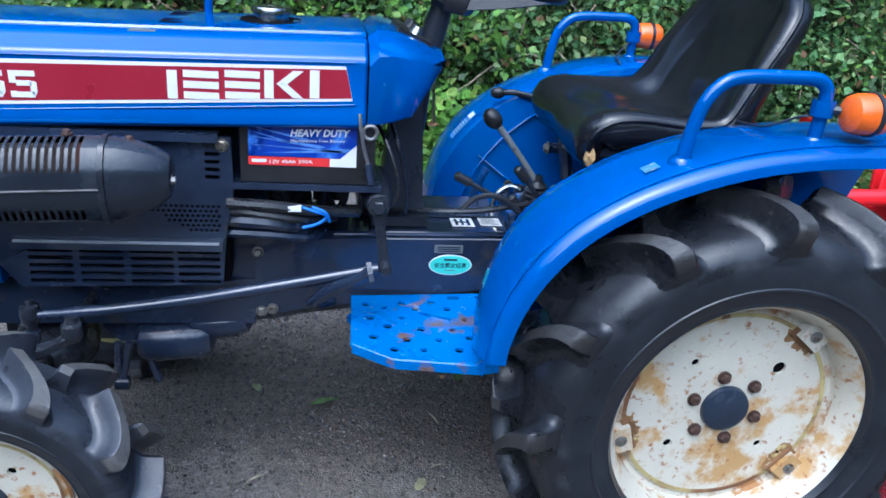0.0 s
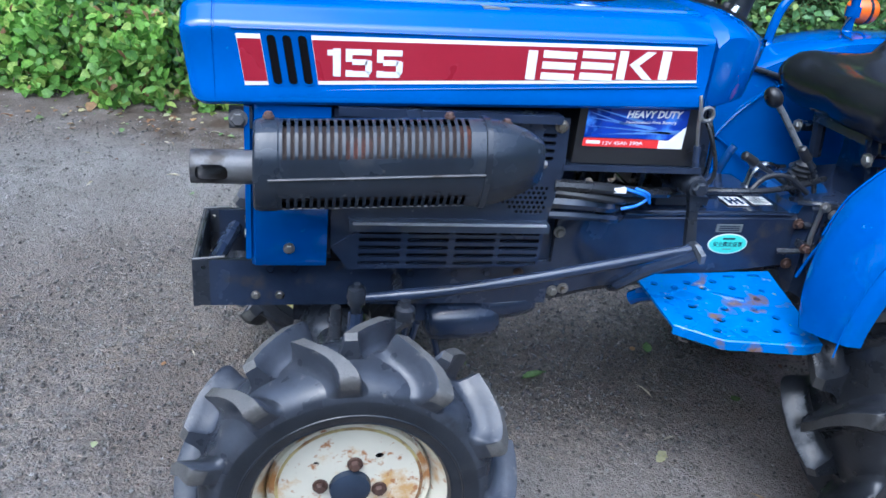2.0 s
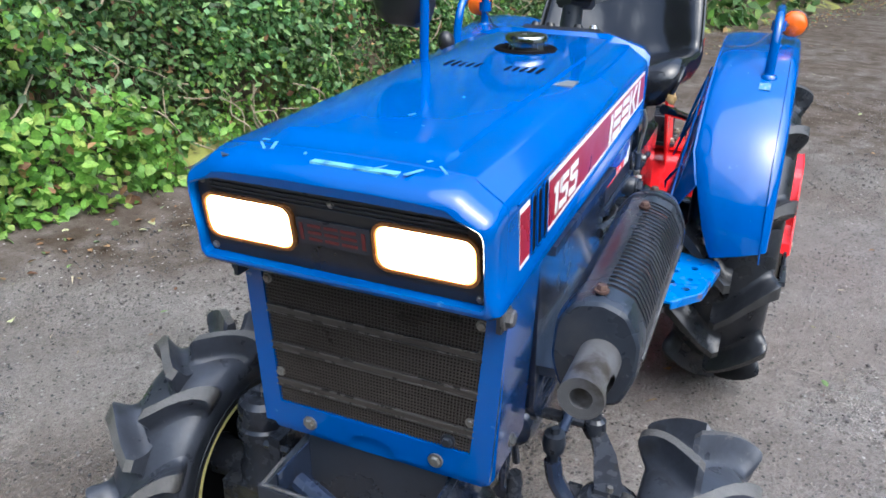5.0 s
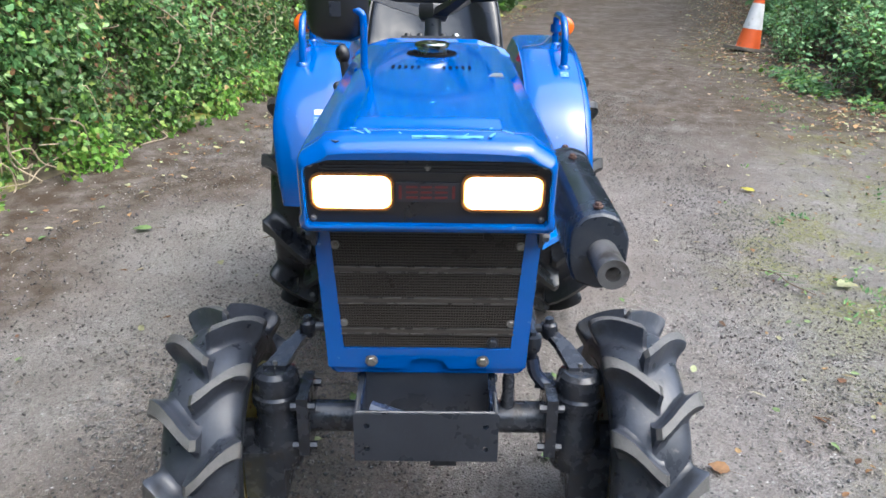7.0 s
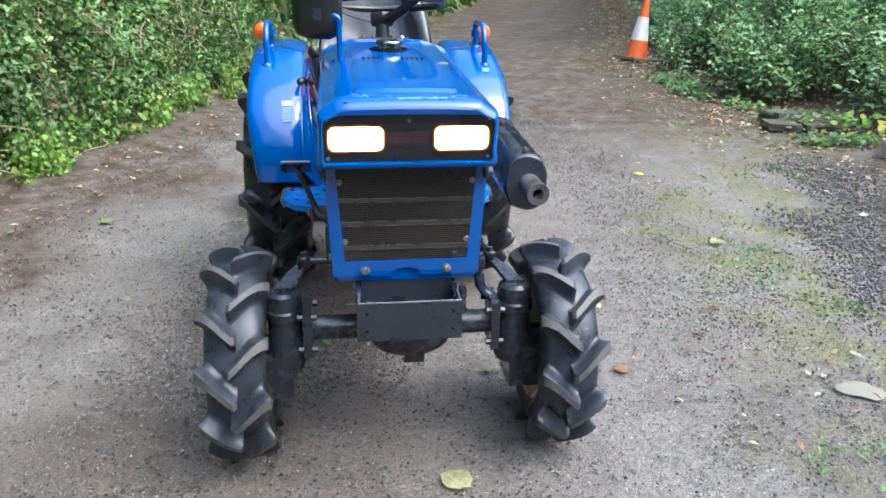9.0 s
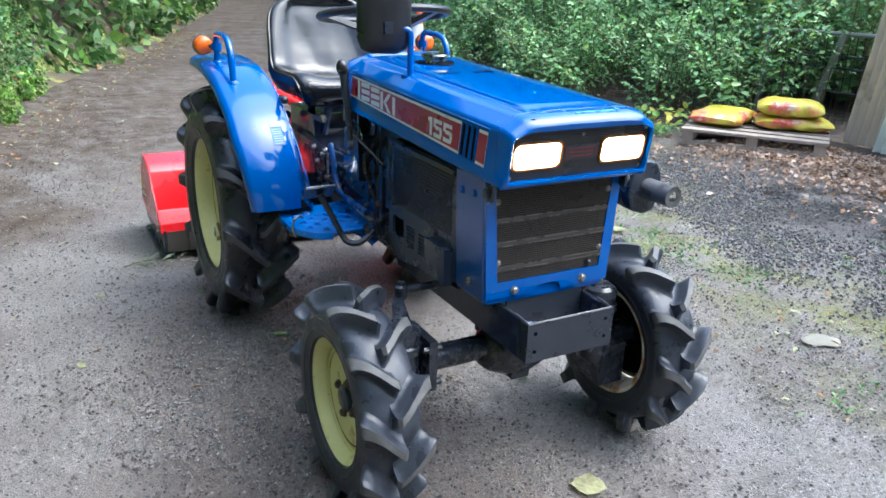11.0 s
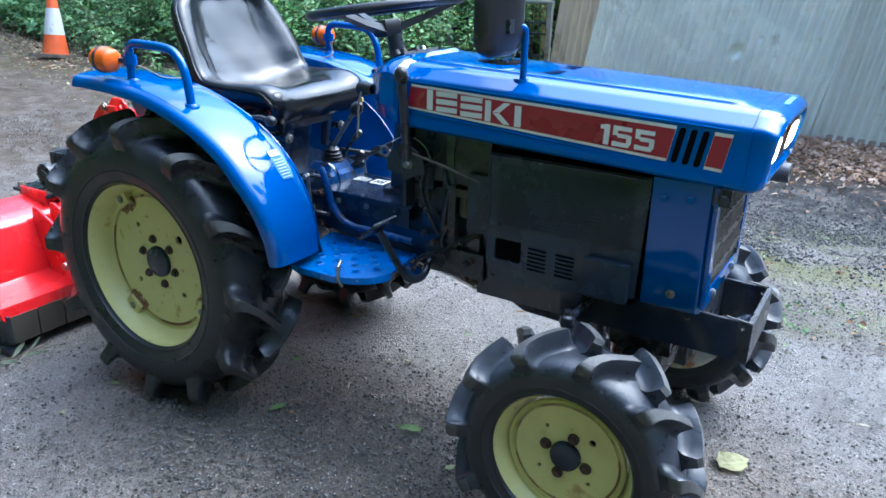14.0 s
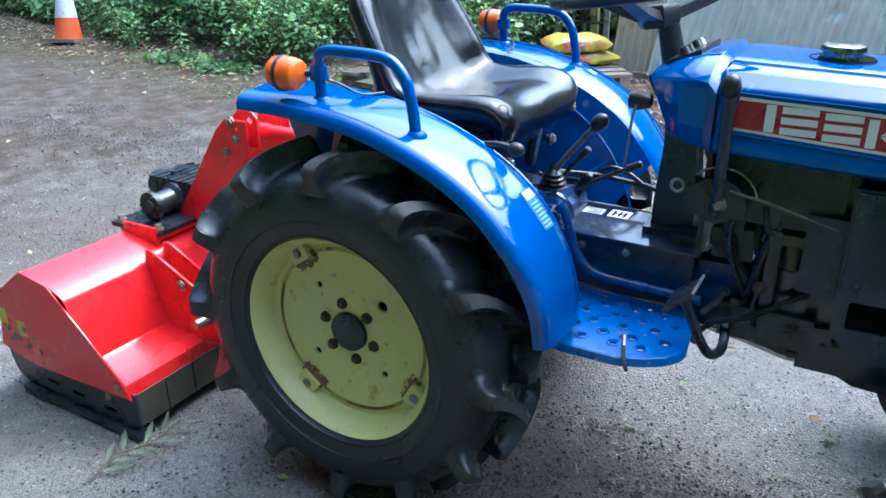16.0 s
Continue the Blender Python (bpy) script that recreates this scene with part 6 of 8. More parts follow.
part("tail_pipe_end", lathe(B(), [(0.0115, -1.3985), (0.0120, -1.4015), (0.0205, -1.4020), (0.0225, -1.3990)], "X", 28, at=(0, -0.271, pz)), PIPE, muffler)
part("tail_pipe_inside", tube(B(), [(-1.335, -0.271, pz), (-1.325, -0.271, pz)], 0.020, 16), DARK, muffler)
for x, z in ((-1.30, 0.786), (-1.05, 0.796), (-0.965, 0.79)):
    part("shield_bolt", disc_bolt((x, -0.262, z - 0.008), "Z", 0.006, 0.008, 1), surface_cache["bolt"], muffler)
part("shield_bolt", disc_bolt((-0.908, -0.275, 0.728), "X", 0.006, 0.008, 1), STEEL, muffler)

# battery on its tray
batt = part("battery", bbox(-0.817, -0.597, -0.165, -0.01, 0.694, 0.80, 0.004), PLASTIC, tractor, "black battery with a blue and red label")
part("battery_label", bbox(-0.804, -0.628, -0.1660, -0.1648, 0.7385, 0.795, 0.0002, 1), BATTBLUE, batt, "blue battery label with pale streaks")
part("label_band", bbox(-0.804, -0.672, -0.1662, -0.1649, 0.7235, 0.7375, 0.0002, 1), LABELRED, batt)
part("label_corner", plate([(-0.672, 0.7235), (-0.628, 0.7235), (-0.628, 0.762), (-0.655, 0.7375), (-0.672, 0.7375)], [], 0.0003, lambda u, v, h: LEFT(u, v, h, -0.1661)), WHITE, batt)
for u0, v0, u1, v1, w in ((-0.803, 0.789, -0.715, 0.769, 0.0022), (-0.803, 0.772, -0.690, 0.757, 0.0030), (-0.803, 0.758, -0.660, 0.750, 0.0022), (-0.78, 0.744, -0.640, 0.752, 0.0034), (-0.803, 0.781, -0.74, 0.764, 0.0016)):
    part("label_streak", plate([(u0, v0), (u1, v1 - w), (u1 + 0.012, v1), (u1, v1 + w)], [], 0.0002, lambda u, v, h: LEFT(u, v, h, -0.1661)), BATTPALE, batt)
words("label_heading", "HEAVY DUTY", 0.098, face_left(-0.688, -0.1666, 0.7805, 1.5), WHITE, batt, 0.0003, 0.03, height=0.0125, slant=0.25)
words("label_line", "Maintenance Free Battery", 0.090, face_left(-0.692, -0.1664, 0.7665, 1.5), WHITE, batt, 0.0003, height=0.0062, slant=0.2)
words("label_rating", "12V 45Ah 390A", 0.070, face_left(-0.735, -0.1666, 0.7305, 1.5), WHITE, batt, 0.0003, 0.01, height=0.0062)
part("label_code", bbox(-0.799, -0.775, -0.1667, -0.1662, 0.728, 0.7335, 0.0001, 1), WHITE, batt)
part("tray", bbox(-0.832, -0.585, -0.172, 0.0, 0.682, 0.692, 0.003), SLATE, batt)

# clutch housing, tunnel cover and gearbox
bm = B()
rows = []
for x, w, zb, zt in ((-0.80, 0.110, 0.395, 0.60), (-0.78, 0.112, 0.395, 0.60), (-0.70, 0.090, 0.40, 0.574), (-0.66, 0.085, 0.402, 0.572), (-0.315, 0.085, 0.445, 0.576), (-0.30, 0.085, 0.445, 0.576), (-0.29, 0.11, 0.40, 0.60), (-0.05, 0.12, 0.28, 0.62), (0.14, 0.115, 0.28, 0.62)):
    rows.append([(x, -w, zb + 0.02), (x, -w + 0.02, zb), (x, w - 0.02, zb), (x, w, zb + 0.02), (x, w, zt - 0.012), (x, w - 0.012, zt), (x, -w + 0.012, zt), (x, -w, zt - 0.012)])
loft(bm, rows)
box_ = part("gearbox_housing", bm, SLATE, tractor, "dark slate clutch housing and gearbox", 30)
part("cover_sticker", bbox(-0.432, -0.388, -0.050, -0.006, 0.5766, 0.5774, 0.0002, 1), WHITE, box_)
for u0, u1, v0, v1 in ((-0.425, -0.419, -0.044, -0.012), (-0.401, -0.395, -0.044, -0.012), (-0.420, -0.400, -0.031, -0.025), (-0.413, -0.408, -0.044, -0.012)):
    part("pattern_bar", bbox(u0, u1, v0, v1, 0.5775, 0.5779, 0.0001, 1), SLATE, box_)
part("cover_sticker", bbox(-0.375, -0.332, -0.042, -0.002, 0.5766, 0.5774, 0.0002, 1), WHITE, box_)
for k in range(6):
    part("sticker_bar", bbox(-0.371, -0.338 - 0.004 * (k % 3), -0.037 + k * 0.0058, -0.0345 + k * 0.0058, 0.5775, 0.5778, 0.0001, 1), GREYDECAL, box_)
part("tunnel_plate", bbox(-0.610, -0.335, 0.002, 0.118, 0.5765, 0.5810, 0.002, 2), ENAMEL, box_, "glossy slate cover plate over the gearbox tunnel")
part("tunnel_flange", bevel(plate([(-0.60, 0.576), (-0.345, 0.576), (-0.36, 0.548), (-0.46, 0.530), (-0.60, 0.520)], [], 0.005, lambda u, v, h: (u, 0.108 + h, v)), 0.001, 1, angle=60), BLACK, box_, "black flange under the tunnel plate")
for x in (-0.56, -0.47, -0.38):
    part("flange_bolt", disc_bolt((x, 0.113, 0.556), "Y", 0.006, 0.006, 1), STEEL if x > -0.5 else BLACK, box_)
part("tunnel_clamp", bbox(-0.600, -0.545, 0.020, 0.085, 0.5808, 0.600, 0.007, 3), BLACK, box_)
part("top_edge", tube(B(), [(-0.66, -0.082, 0.569), (-0.31, -0.082, 0.573)], 0.0035, 8), SLATE, box_)
part("type_plate", bbox(-0.470, -0.415, -0.0868, -0.0850, 0.536, 0.552, 0.0004, 1), GREYDECAL, box_)
for z in (0.540, 0.544, 0.548):
    part("plate_bar", bbox(-0.464, -0.421, -0.0873, -0.0867, z - 0.001, z + 0.001, 0.0001, 1), SLATE, box_)
part("approval_seal", plate(ring(-0.437, 0.511, 0.042, 0.0215, 28), [], 0.0008, lambda u, v, h: LEFT(u, v, h, -0.0855)), WHITE, box_)
part("seal_face", plate(ring(-0.437, 0.511, 0.040, 0.0195, 28), [], 0.0006, lambda u, v, h: LEFT(u, v, h, -0.0864)), MINT, box_, "mint green oval approval seal")
words("seal_heading", "安全鑑定証票", 0.062, face_left(-0.437, -0.0871, 0.5105), SLATE, box_, 0.0003, 0.01, height=0.0105)
part("seal_bar", bbox(-0.450, -0.424, -0.0876, -0.0868, 0.5205, 0.5240, 0.0002, 1), SLATE, box_)
part("seal_bar", bbox(-0.447, -0.427, -0.0876, -0.0868, 0.4995, 0.5010, 0.0002, 1), GREYDECAL, box_)
for x, z in ((-0.305, 0.560), (-0.305, 0.475), (-0.795, 0.545), (-0.790, 0.425), (-0.77, 0.43)):
    part("housing_bolt", disc_bolt((x, -0.095 if x > -0.5 else -0.113, z), "Y", 0.008, 0.010, -1), STEEL if x < -0.5 else surface_cache["bolt"], box_)
    part("housing_bolt", disc_bolt((x, 0.095 if x > -0.5 else 0.113, z), "Y", 0.008, 0.010, 1), surface_cache["bolt"], box_)
for s in (-1, 1):
    part("axle_tube", tube(B(), [(0, s * 0.10, 0.388), (0, s * 0.14, 0.388), (0, s * 0.30, 0.388)], [0.09, 0.075, 0.06], 20), SLATE, box_)
part("lift_housing", bbox(-0.10, 0.16, -0.10, 0.10, 0.61, 0.69, 0.015, 3), SLATE, box_)
for k in range(7):
    for s in (-1, 1):
        part("housing_rib", tube(B(), [(-0.27 + 0.03 * k, s * 0.112, 0.47), (-0.27 + 0.03 * k, s * 0.114, 0.595)], 0.005, 6), SLATE, box_)

# ---- wheels ----
def tyre(bm, R, rb, hw, lug):
    """Carcass round the Y axis. R: over the lugs, rb: bead radius, hw: half width."""
    rt = R - lug
    rm = rb + (rt - rb) * 0.42

    def shell(phi):
        """Radius and offset of the carcass from crown (0) to the widest part of the wall (90)."""
        a = radians(abs(phi))
        y = hw * math.sin(a) ** 0.85 * (1 if phi >= 0 else -1)
        return rm + (rt - rm) * max(0.0, math.cos(a)) ** 0.62, y
    half = [(rb, hw * 0.80), (rb + (rm - rb) * 0.10, hw * 0.86), (rb + (rm - rb) * 0.13, hw * 0.90), (rb + (rm - rb) * 0.19, hw * 0.90), (rb + (rm - rb) * 0.22, hw * 0.895), (rb + (rm - rb) * 0.62, hw * 0.97), (rb + (rm - rb) * 0.66, hw * 1.00), (rb + (rm - rb) * 0.72, hw * 1.00), (rb + (rm - rb) * 0.75, hw * 0.985)] + [shell(q) for q in (90, 82, 74, 66, 57, 47, 36, 24, 12)]
    prof = half + [(rt, 0.0)] + [(r, -y) for r, y in half[::-1]]
    lathe(bm, prof, "Y", 112)
    for f in bm.faces:
        c = f.calc_center_median()
        if math.hypot(c.x, c.z) < rm + (rt - rm) * 0.35:
            f.material_index = 2
    return bm


LUG_PHI = ((-6, 0.8), (-1, 1.0), (8, 1.0), (18, 1.0), (28, 1.0), (38, 1.0), (47, 1.0), (54, 1.0), (59, 0.97), (63, 0.84), (66.5, 0.52), (69.5, 0.2), (72, 0.02))


def tyre_lug(R, rb, hw, n, lug, lean, s):
    """One curved paddy lug: a squared foot at the shoulder and hollow flanks."""
    rt = R - lug
    rm = rb + (rt - rb) * 0.42
    pitch = 2 * math.pi * R / n
    bm = B()
    secs = []
    for q, hf in LUG_PHI:
        a_ = radians(abs(q))
        y0 = hw * math.sin(a_) ** 0.85 * (1 if q >= 0 else -1)
        r0 = rm + (rt - rm) * max(0.0, math.cos(a_)) ** 0.62
        u = max(0.0, q) / 60.0
        h = lug * hf
        tiltq = radians(max(0.0, q) * 0.55)
        a = lean * hw / R * 1.35 * (1 - max(0.0, 1 - u) ** 1.9)
        wt = (0.0120 + 0.0075 * min(1, u) ** 2) * (R / 0.4) ** 0.3
        fl = pitch * (0.31 - 0.05 * u)
        pts = []
        for f, w in ((-0.02, -wt - fl * 0.98), (0.02, -wt - fl * 0.66), (0.09, -wt - fl * 0.40), (0.25, -wt - fl * 0.20), (0.58, -wt - fl * 0.07), (0.94, -wt), (1.0, -wt * 0.86),
                     (1.0, wt * 0.86), (0.94, wt), (0.60, wt + fl * 0.04), (0.25, wt + fl * 0.11), (0.09, wt + fl * 0.24), (0.02, wt + fl * 0.46), (-0.02, wt + fl * 0.72)):
            r = r0 + h * f * math.cos(tiltq) - 0.002
            y = s * (y0 + h * max(0, f) * math.sin(tiltq))
            an = a + w / R
            pts.append((r * math.cos(an), y, r * math.sin(an)))
        secs.append(pts)
    for k, f in enumerate(loft(bm, secs)):
        f.material_index = 1 if k % 14 == 6 and k < 14 * 10 else 0
    return bm


def make_wheel(name, at, R, rb, hw, n, lug, rim_w, disc_y, disc_r, hub_r, bolt_r, nb, paint, disc_paint, label, brackets, lean):
    rubber = [RUBBER, LUGTOP, SIDEWALL] if R > 0.3 else [RUBBER_DUST_SHEEN, LUGTOP_PALE, SIDEWALL]
    fl = rb + 0.006
    bm = B()
    lathe(bm, [(fl - 0.004, rim_w + 0.002), (fl + 0.003, rim_w), (fl + 0.002, rim_w - 0.006), (fl - 0.012, rim_w - 0.012), (fl - 0.022, rim_w - 0.03), (fl - 0.030, rim_w - 0.055), (fl - 0.032, -rim_w + 0.05), (fl - 0.015, -rim_w + 0.02), (fl, -rim_w), (fl - 0.006, -rim_w), (fl - 0.022, -rim_w + 0.02), (fl - 0.037, -rim_w + 0.05), (fl - 0.035, rim_w - 0.055), (fl - 0.027, rim_w - 0.03), (fl - 0.017, rim_w - 0.010), (fl - 0.008, rim_w), (fl - 0.004, rim_w + 0.002)], "Y", 72)
    w = part(name, bm, paint, tractor, label, 40)
    bm = B()
    lathe(bm, [(rb * 1.0, -rim_w - 0.001), (rb * 0.985, -rim_w - 0.005), (rb * 0.93, -rim_w - 0.004), (rb * 0.90, -rim_w + 0.002), (rb * 0.84, -rim_w + 0.012), (rb * 0.80, -rim_w + 0.028)], "Y", 60)
    part("inner_flange", bm, RIMRUST if paint is CREAM_RUSTY else CREAM, w, "", 40)
    part("tyre", tyre(B(), R, rb - 0.006, hw, lug), rubber, w, "black tractor tyre with deep curved lugs", 34)
    for s in (-1, 1):
        me = finish(tyre_lug(R, rb - 0.006, hw, n, lug, lean, s), rubber[:2], 40)
        for k in range(n):
            o = new("tyre_lug", me)
            o.parent = w
            o.matrix_local = Matrix.Rotation(-2 * math.pi * (k + (0.5 if s > 0 else 0.0)) / n, 4, "Y")
    # moulded marks on the wall, as plain bars
    bm = B()
    rl = rb + (R - rb) * 0.16
    for k in range(30):
        if k % 15 in (0, 5, 6, 11, 12, 13):
            continue
        a = 2 * math.pi * k / 30
        m = Matrix.Rotation(-a, 4, "Y") @ Matrix.Translation((rl, hw * 0.925, 0))
        box(bm, -0.007, 0.007, -0.004, 0.0016, -0.0022, 0.0022, m)
        box(bm, -0.007, -0.003, -0.004, 0.0016, 0.0022, 0.008, m)
    tagged(part("moulded_mark", bm, SIDEWALL, w), kind="stuff")
    holes = [ring(disc_r * 0.62 * math.cos(a), disc_r * 0.62 * math.sin(a), disc_r * q) for a, q in ((0.9, 0.04), (2.4, 0.065), (3.9, 0.04), (5.6, 0.045))]
    part("wheel_disc", plate(ring(0, 0, disc_r, n=60), holes, 0.006, lambda u, v, h: (u, disc_y + h - 0.006, v)), disc_paint, w, "", 40)
    bm = B()
    lathe(bm, [(0.0001, disc_y - 0.008), (disc_r * 0.985, disc_y - 0.008), (disc_r * 1.0, disc_y - 0.003)], "Y", 60)
    part("disc_back", bm, DARK, w)
    bm = B()
    lathe(bm, [(disc_r - 0.001, disc_y - 0.001), (disc_r + 0.006, disc_y - 0.004), (disc_r + 0.012, disc_y - 0.002), (fl - 0.034, disc_y + 0.006)], "Y", 60)
    part("wheel_dish", bm, RIMRUST if disc_paint is CREAM_RUSTY else CREAM, w, "", 40)
    bm = B()
    lathe(bm, [(disc_r * 0.955, disc_y + 0.0002), (disc_r * 0.960, disc_y + 0.0011), (disc_r * 0.997, disc_y + 0.0009), (disc_r * 1.001, disc_y - 0.004)], "Y", 60)
    part("stained_edge", bm, EDGESTAIN, w)
    bm = B()
    lathe(bm, [(0.0001, disc_y + 0.012), (hub_r * 0.8, disc_y + 0.012), (hub_r * 0.95, disc_y + 0.009), (hub_r, disc_y + 0.002), (hub_r, disc_y - 0.02)], "Y", 36)
    part("hub", bm, COVER, w, "dark blue-grey wheel hub")
    for k in range(nb):
        a = 2 * math.pi * k / nb + 0.3
        part("wheel_bolt", disc_bolt((bolt_r * math.cos(a), disc_y + 0.0005, bolt_r * math.sin(a)), "Y", 0.0088, 0.011, 1), surface_cache["bolt"], w)
    for a in brackets:
        m = Matrix.Rotation(-a, 4, "Y")
        bm = bbox(disc_r * 0.93, fl - 0.026, disc_y - 0.004, disc_y + 0.016, -0.024, 0.024, 0.003, 2, m)
        b_ = part("rim_lug", bm, paint, w, "cream rim lug with a rusty edge")
        part("lug_rust", bbox(disc_r * 0.90, disc_r * 0.99, disc_y - 0.004, disc_y + 0.0075, -0.030, 0.030, 0.003, 2, m), RUSTY, w)
        for da, rr_, sz in ((0.13, 0.93, 0.018), (-0.12, 0.92, 0.021), (0.02, 0.88, 0.015)):
            cx_, cz_ = disc_r * rr_ * math.cos(a + da), disc_r * rr_ * math.sin(a + da)
            blob = [(cx_ + sz * k_ * math.cos(t_), cz_ + sz * k_ * math.sin(t_)) for t_, k_ in ((2 * math.pi * q / 16, 0.72 + 0.5 * noise.noise((a * 9 + da * 40, q * 0.9, disc_r))) for q in range(16))]
            part("rust_stain", plate(blob, [], 0.0006, lambda u, v, h: (u, disc_y + h, v)), RUSTSTAIN, w)
        bm = disc_bolt((0, 0, 0), "Y", 0.008, 0.004, 1)
        bmesh.ops.transform(bm, matrix=m @ Matrix.Translation(((disc_r + fl) / 2 - 0.018, disc_y + 0.016, 0)), verts=bm.verts[:])
        part("lug_bolt", bm, STEEL, w)
    w.matrix_local = at
    return w


RW = (0.402, 0.226, 0.105, 12, 0.050, 0.088, 0.030, 0.183, 0.043, 0.062, 6)
make_wheel("rear_wheel", pose(0.0, 0.366, 0.390, 0, 0, 0), *RW, CREAM, CREAM, "cream painted rear wheel with rust stains", [0.96, 3.7, 5.36], -0.75)
make_wheel("rear_wheel", pose(0.0, -0.366, 0.390, 0, 0, 180), *RW, CREAM_RUSTY, CREAM_RUSTY, "cream painted rear wheel streaked with rust", [2.27, 6.0, 3.84], 0.75)
FW = (0.263, 0.150, 0.067, 11, 0.041, 0.055, 0.022, 0.112, 0.032, 0.045, 4)
make_wheel("front_wheel", pose(-1.170, 0.386, 0.252, 0, 0, 0), *FW, CREAM, CREAM, "cream painted front wheel", [], -0.75)
make_wheel("front_wheel", pose(-1.178, -0.386, 0.252, 0, 10, 180), *FW, CREAM_RUSTY, CREAM_RUSTY, "cream painted front wheel with a rusty rim", [], 0.75)

# ---- front axle and steering ----
axle = part("front_axle", tube(B(), [(-1.19, -0.225, 0.318), (-1.19, 0.225, 0.318)], 0.030, 20), GREASY, tractor, "greasy dark front axle casting")
bm = B()
bmesh.ops.create_uvsphere(bm, u_segments=20, v_segments=12, radius=1, matrix=Matrix.Translation((-1.185, -0.02, 0.305)) @ Matrix.Diagonal((0.075, 0.11, 0.072, 1)))
part("differential", bm, GREASY, axle)
part("sump_lug", bbox(-1.215, -1.16, -0.055, -0.005, 0.222, 0.27, 0.004), GREASY, axle)
part("pivot", bbox(-1.26, -1.12, -0.05, 0.05, 0.33, 0.40, 0.01), GREASY, axle)
part("breather", tube(B(), [(-1.19, -0.150, 0.34), (-1.19, -0.150, 0.37), (-1.19, -0.150, 0.40), (-1.19, -0.150, 0.415)], [0.016, 0.011, 0.012, 0.009], 12), GREASY, axle)
for s in (-1, 1):
    part("axle_flange", bbox(-1.240, -1.140, s * 0.228 - 0.010, s * 0.228 + 0.010, 0.262, 0.385, 0.01, 2), GREASY, axle)
    for x, z in ((-1.232, 0.280), (-1.232, 0.365), (-1.150, 0.280), (-1.150, 0.365)):
        part("flange_bolt", tube(B(), [(x, s * 0.250, z), (x, s * 0.205, z)], 0.008, 6), GREASY, axle)
    bm = B()
    lathe(bm, [(0.0001, 0.418), (0.030, 0.418), (0.040, 0.411), (0.043, 0.400), (0.043, 0.375), (0.047, 0.370), (0.047, 0.352), (0.041, 0.348), (0.041, 0.300), (0.048, 0.290), (0.05, 0.24), (0.044, 0.215), (0.0001, 0.21)], "Z", 28, at=(-1.185, s * 0.283, 0))
    part("kingpin_housing", bm, GREASY, axle, "dark greasy kingpin housing")
    part("grease_nipple", tube(B(), [(-1.185, s * 0.283, 0.417), (-1.185, s * 0.283, 0.432)], [0.006, 0.004], 8), STEEL, axle)
    part("final_drive", bevel(bbox(-1.235, -1.125, min(s * 0.27, s * 0.345), max(s * 0.27, s * 0.345), 0.150, 0.262, 0.022, 3), 0.002, 1, angle=80), GREASY, axle)
    part("stub_axle", tube(B(), [(-1.172, s * 0.33, 0.256), (-1.172, s * 0.40, 0.256)], 0.036, 20), GREASY, axle)
    bm = B()
    loft(bm, [[(-1.19, s * 0.262, 0.413), (-1.19, s * 0.304, 0.413), (-1.19, s * 0.304, 0.425), (-1.19, s * 0.262, 0.425)], [(-1.12, s * 0.245, 0.425), (-1.12, s * 0.277, 0.425), (-1.12, s * 0.277, 0.437), (-1.12, s * 0.245, 0.437)], [(-1.08, s * 0.225, 0.437), (-1.08, s * 0.250, 0.437), (-1.08, s * 0.250, 0.447), (-1.08, s * 0.225, 0.447)]])
    part("steering_arm", bevel(bm, 0.003, 1), GREASY, axle)
    bm = B()
    lathe(bm, [(0.0001, 0.475), (0.008, 0.475), (0.010, 0.466), (0.016, 0.462), (0.018, 0.445), (0.012, 0.432), (0.0001, 0.43)], "Z", 16, at=(-1.085, s * 0.236, 0))
    part("ball_joint", bm, GREASY, axle)
part("track_rod", tube(B(), [(-1.085, -0.236, 0.452), (-1.085, 0.236, 0.452)], 0.009, 10), GREASY, axle)

drag = part("drag_link", tube(B(), curve([(-1.150, -0.198, 0.460), (-1.028, -0.200, 0.472), (-0.89, -0.200, 0.493), (-0.769, -0.200, 0.516), (-0.585, -0.198, 0.552)], 6), [0.0075] * 3 + [0.0105] * 22, 12), SLATE, tractor, "long dark steering drag link along the side")
bm = B()
lathe(bm, [(0.0001, 0.485), (0.006, 0.485), (0.007, 0.478), (0.015, 0.476), (0.017, 0.460), (0.015, 0.448), (0.009, 0.440), (0.008, 0.40), (0.0001, 0.40)], "Z", 16, at=(-1.160, -0.195, 0))
part("link_ball", bm, BLACK, drag)
part("link_arm", tube(B(), curve([(-1.160, -0.195, 0.430), (-1.163, -0.205, 0.395), (-1.175, -0.24, 0.37), (-1.183, -0.275, 0.40)], 4), 0.013, 10), SLATE, drag)
bm = B()
lathe(bm, [(0.0001, -0.206), (0.008, -0.206), (0.010, -0.202), (0.012, -0.198), (0.012, -0.182), (0.0001, -0.178)], "Y", 16, at=(-0.572, 0, 0.550))
part("link_end", bm, BLACK, drag)
part("drop_arm", bevel(plate([(-0.604, 0.662), (-0.596, 0.676), (-0.580, 0.676), (-0.571, 0.662), (-0.574, 0.62), (-0.566, 0.565), (-0.562, 0.548), (-0.570, 0.538), (-0.582, 0.545), (-0.583, 0.565), (-0.590, 0.62)], [], 0.012, lambda u, v, h: (u, -0.178 + h, v)), 0.002, 1, angle=60), BLACK, drag)
bm = B()
lathe(bm, [(0.018, -0.179), (0.020, -0.176), (0.020, -0.165), (0.024, -0.15), (0.03, -0.10), (0.03, -0.03)], "Y", 20, at=(-0.588, 0, 0.660))
part("steering_box_shaft", bm, BLACK, drag)
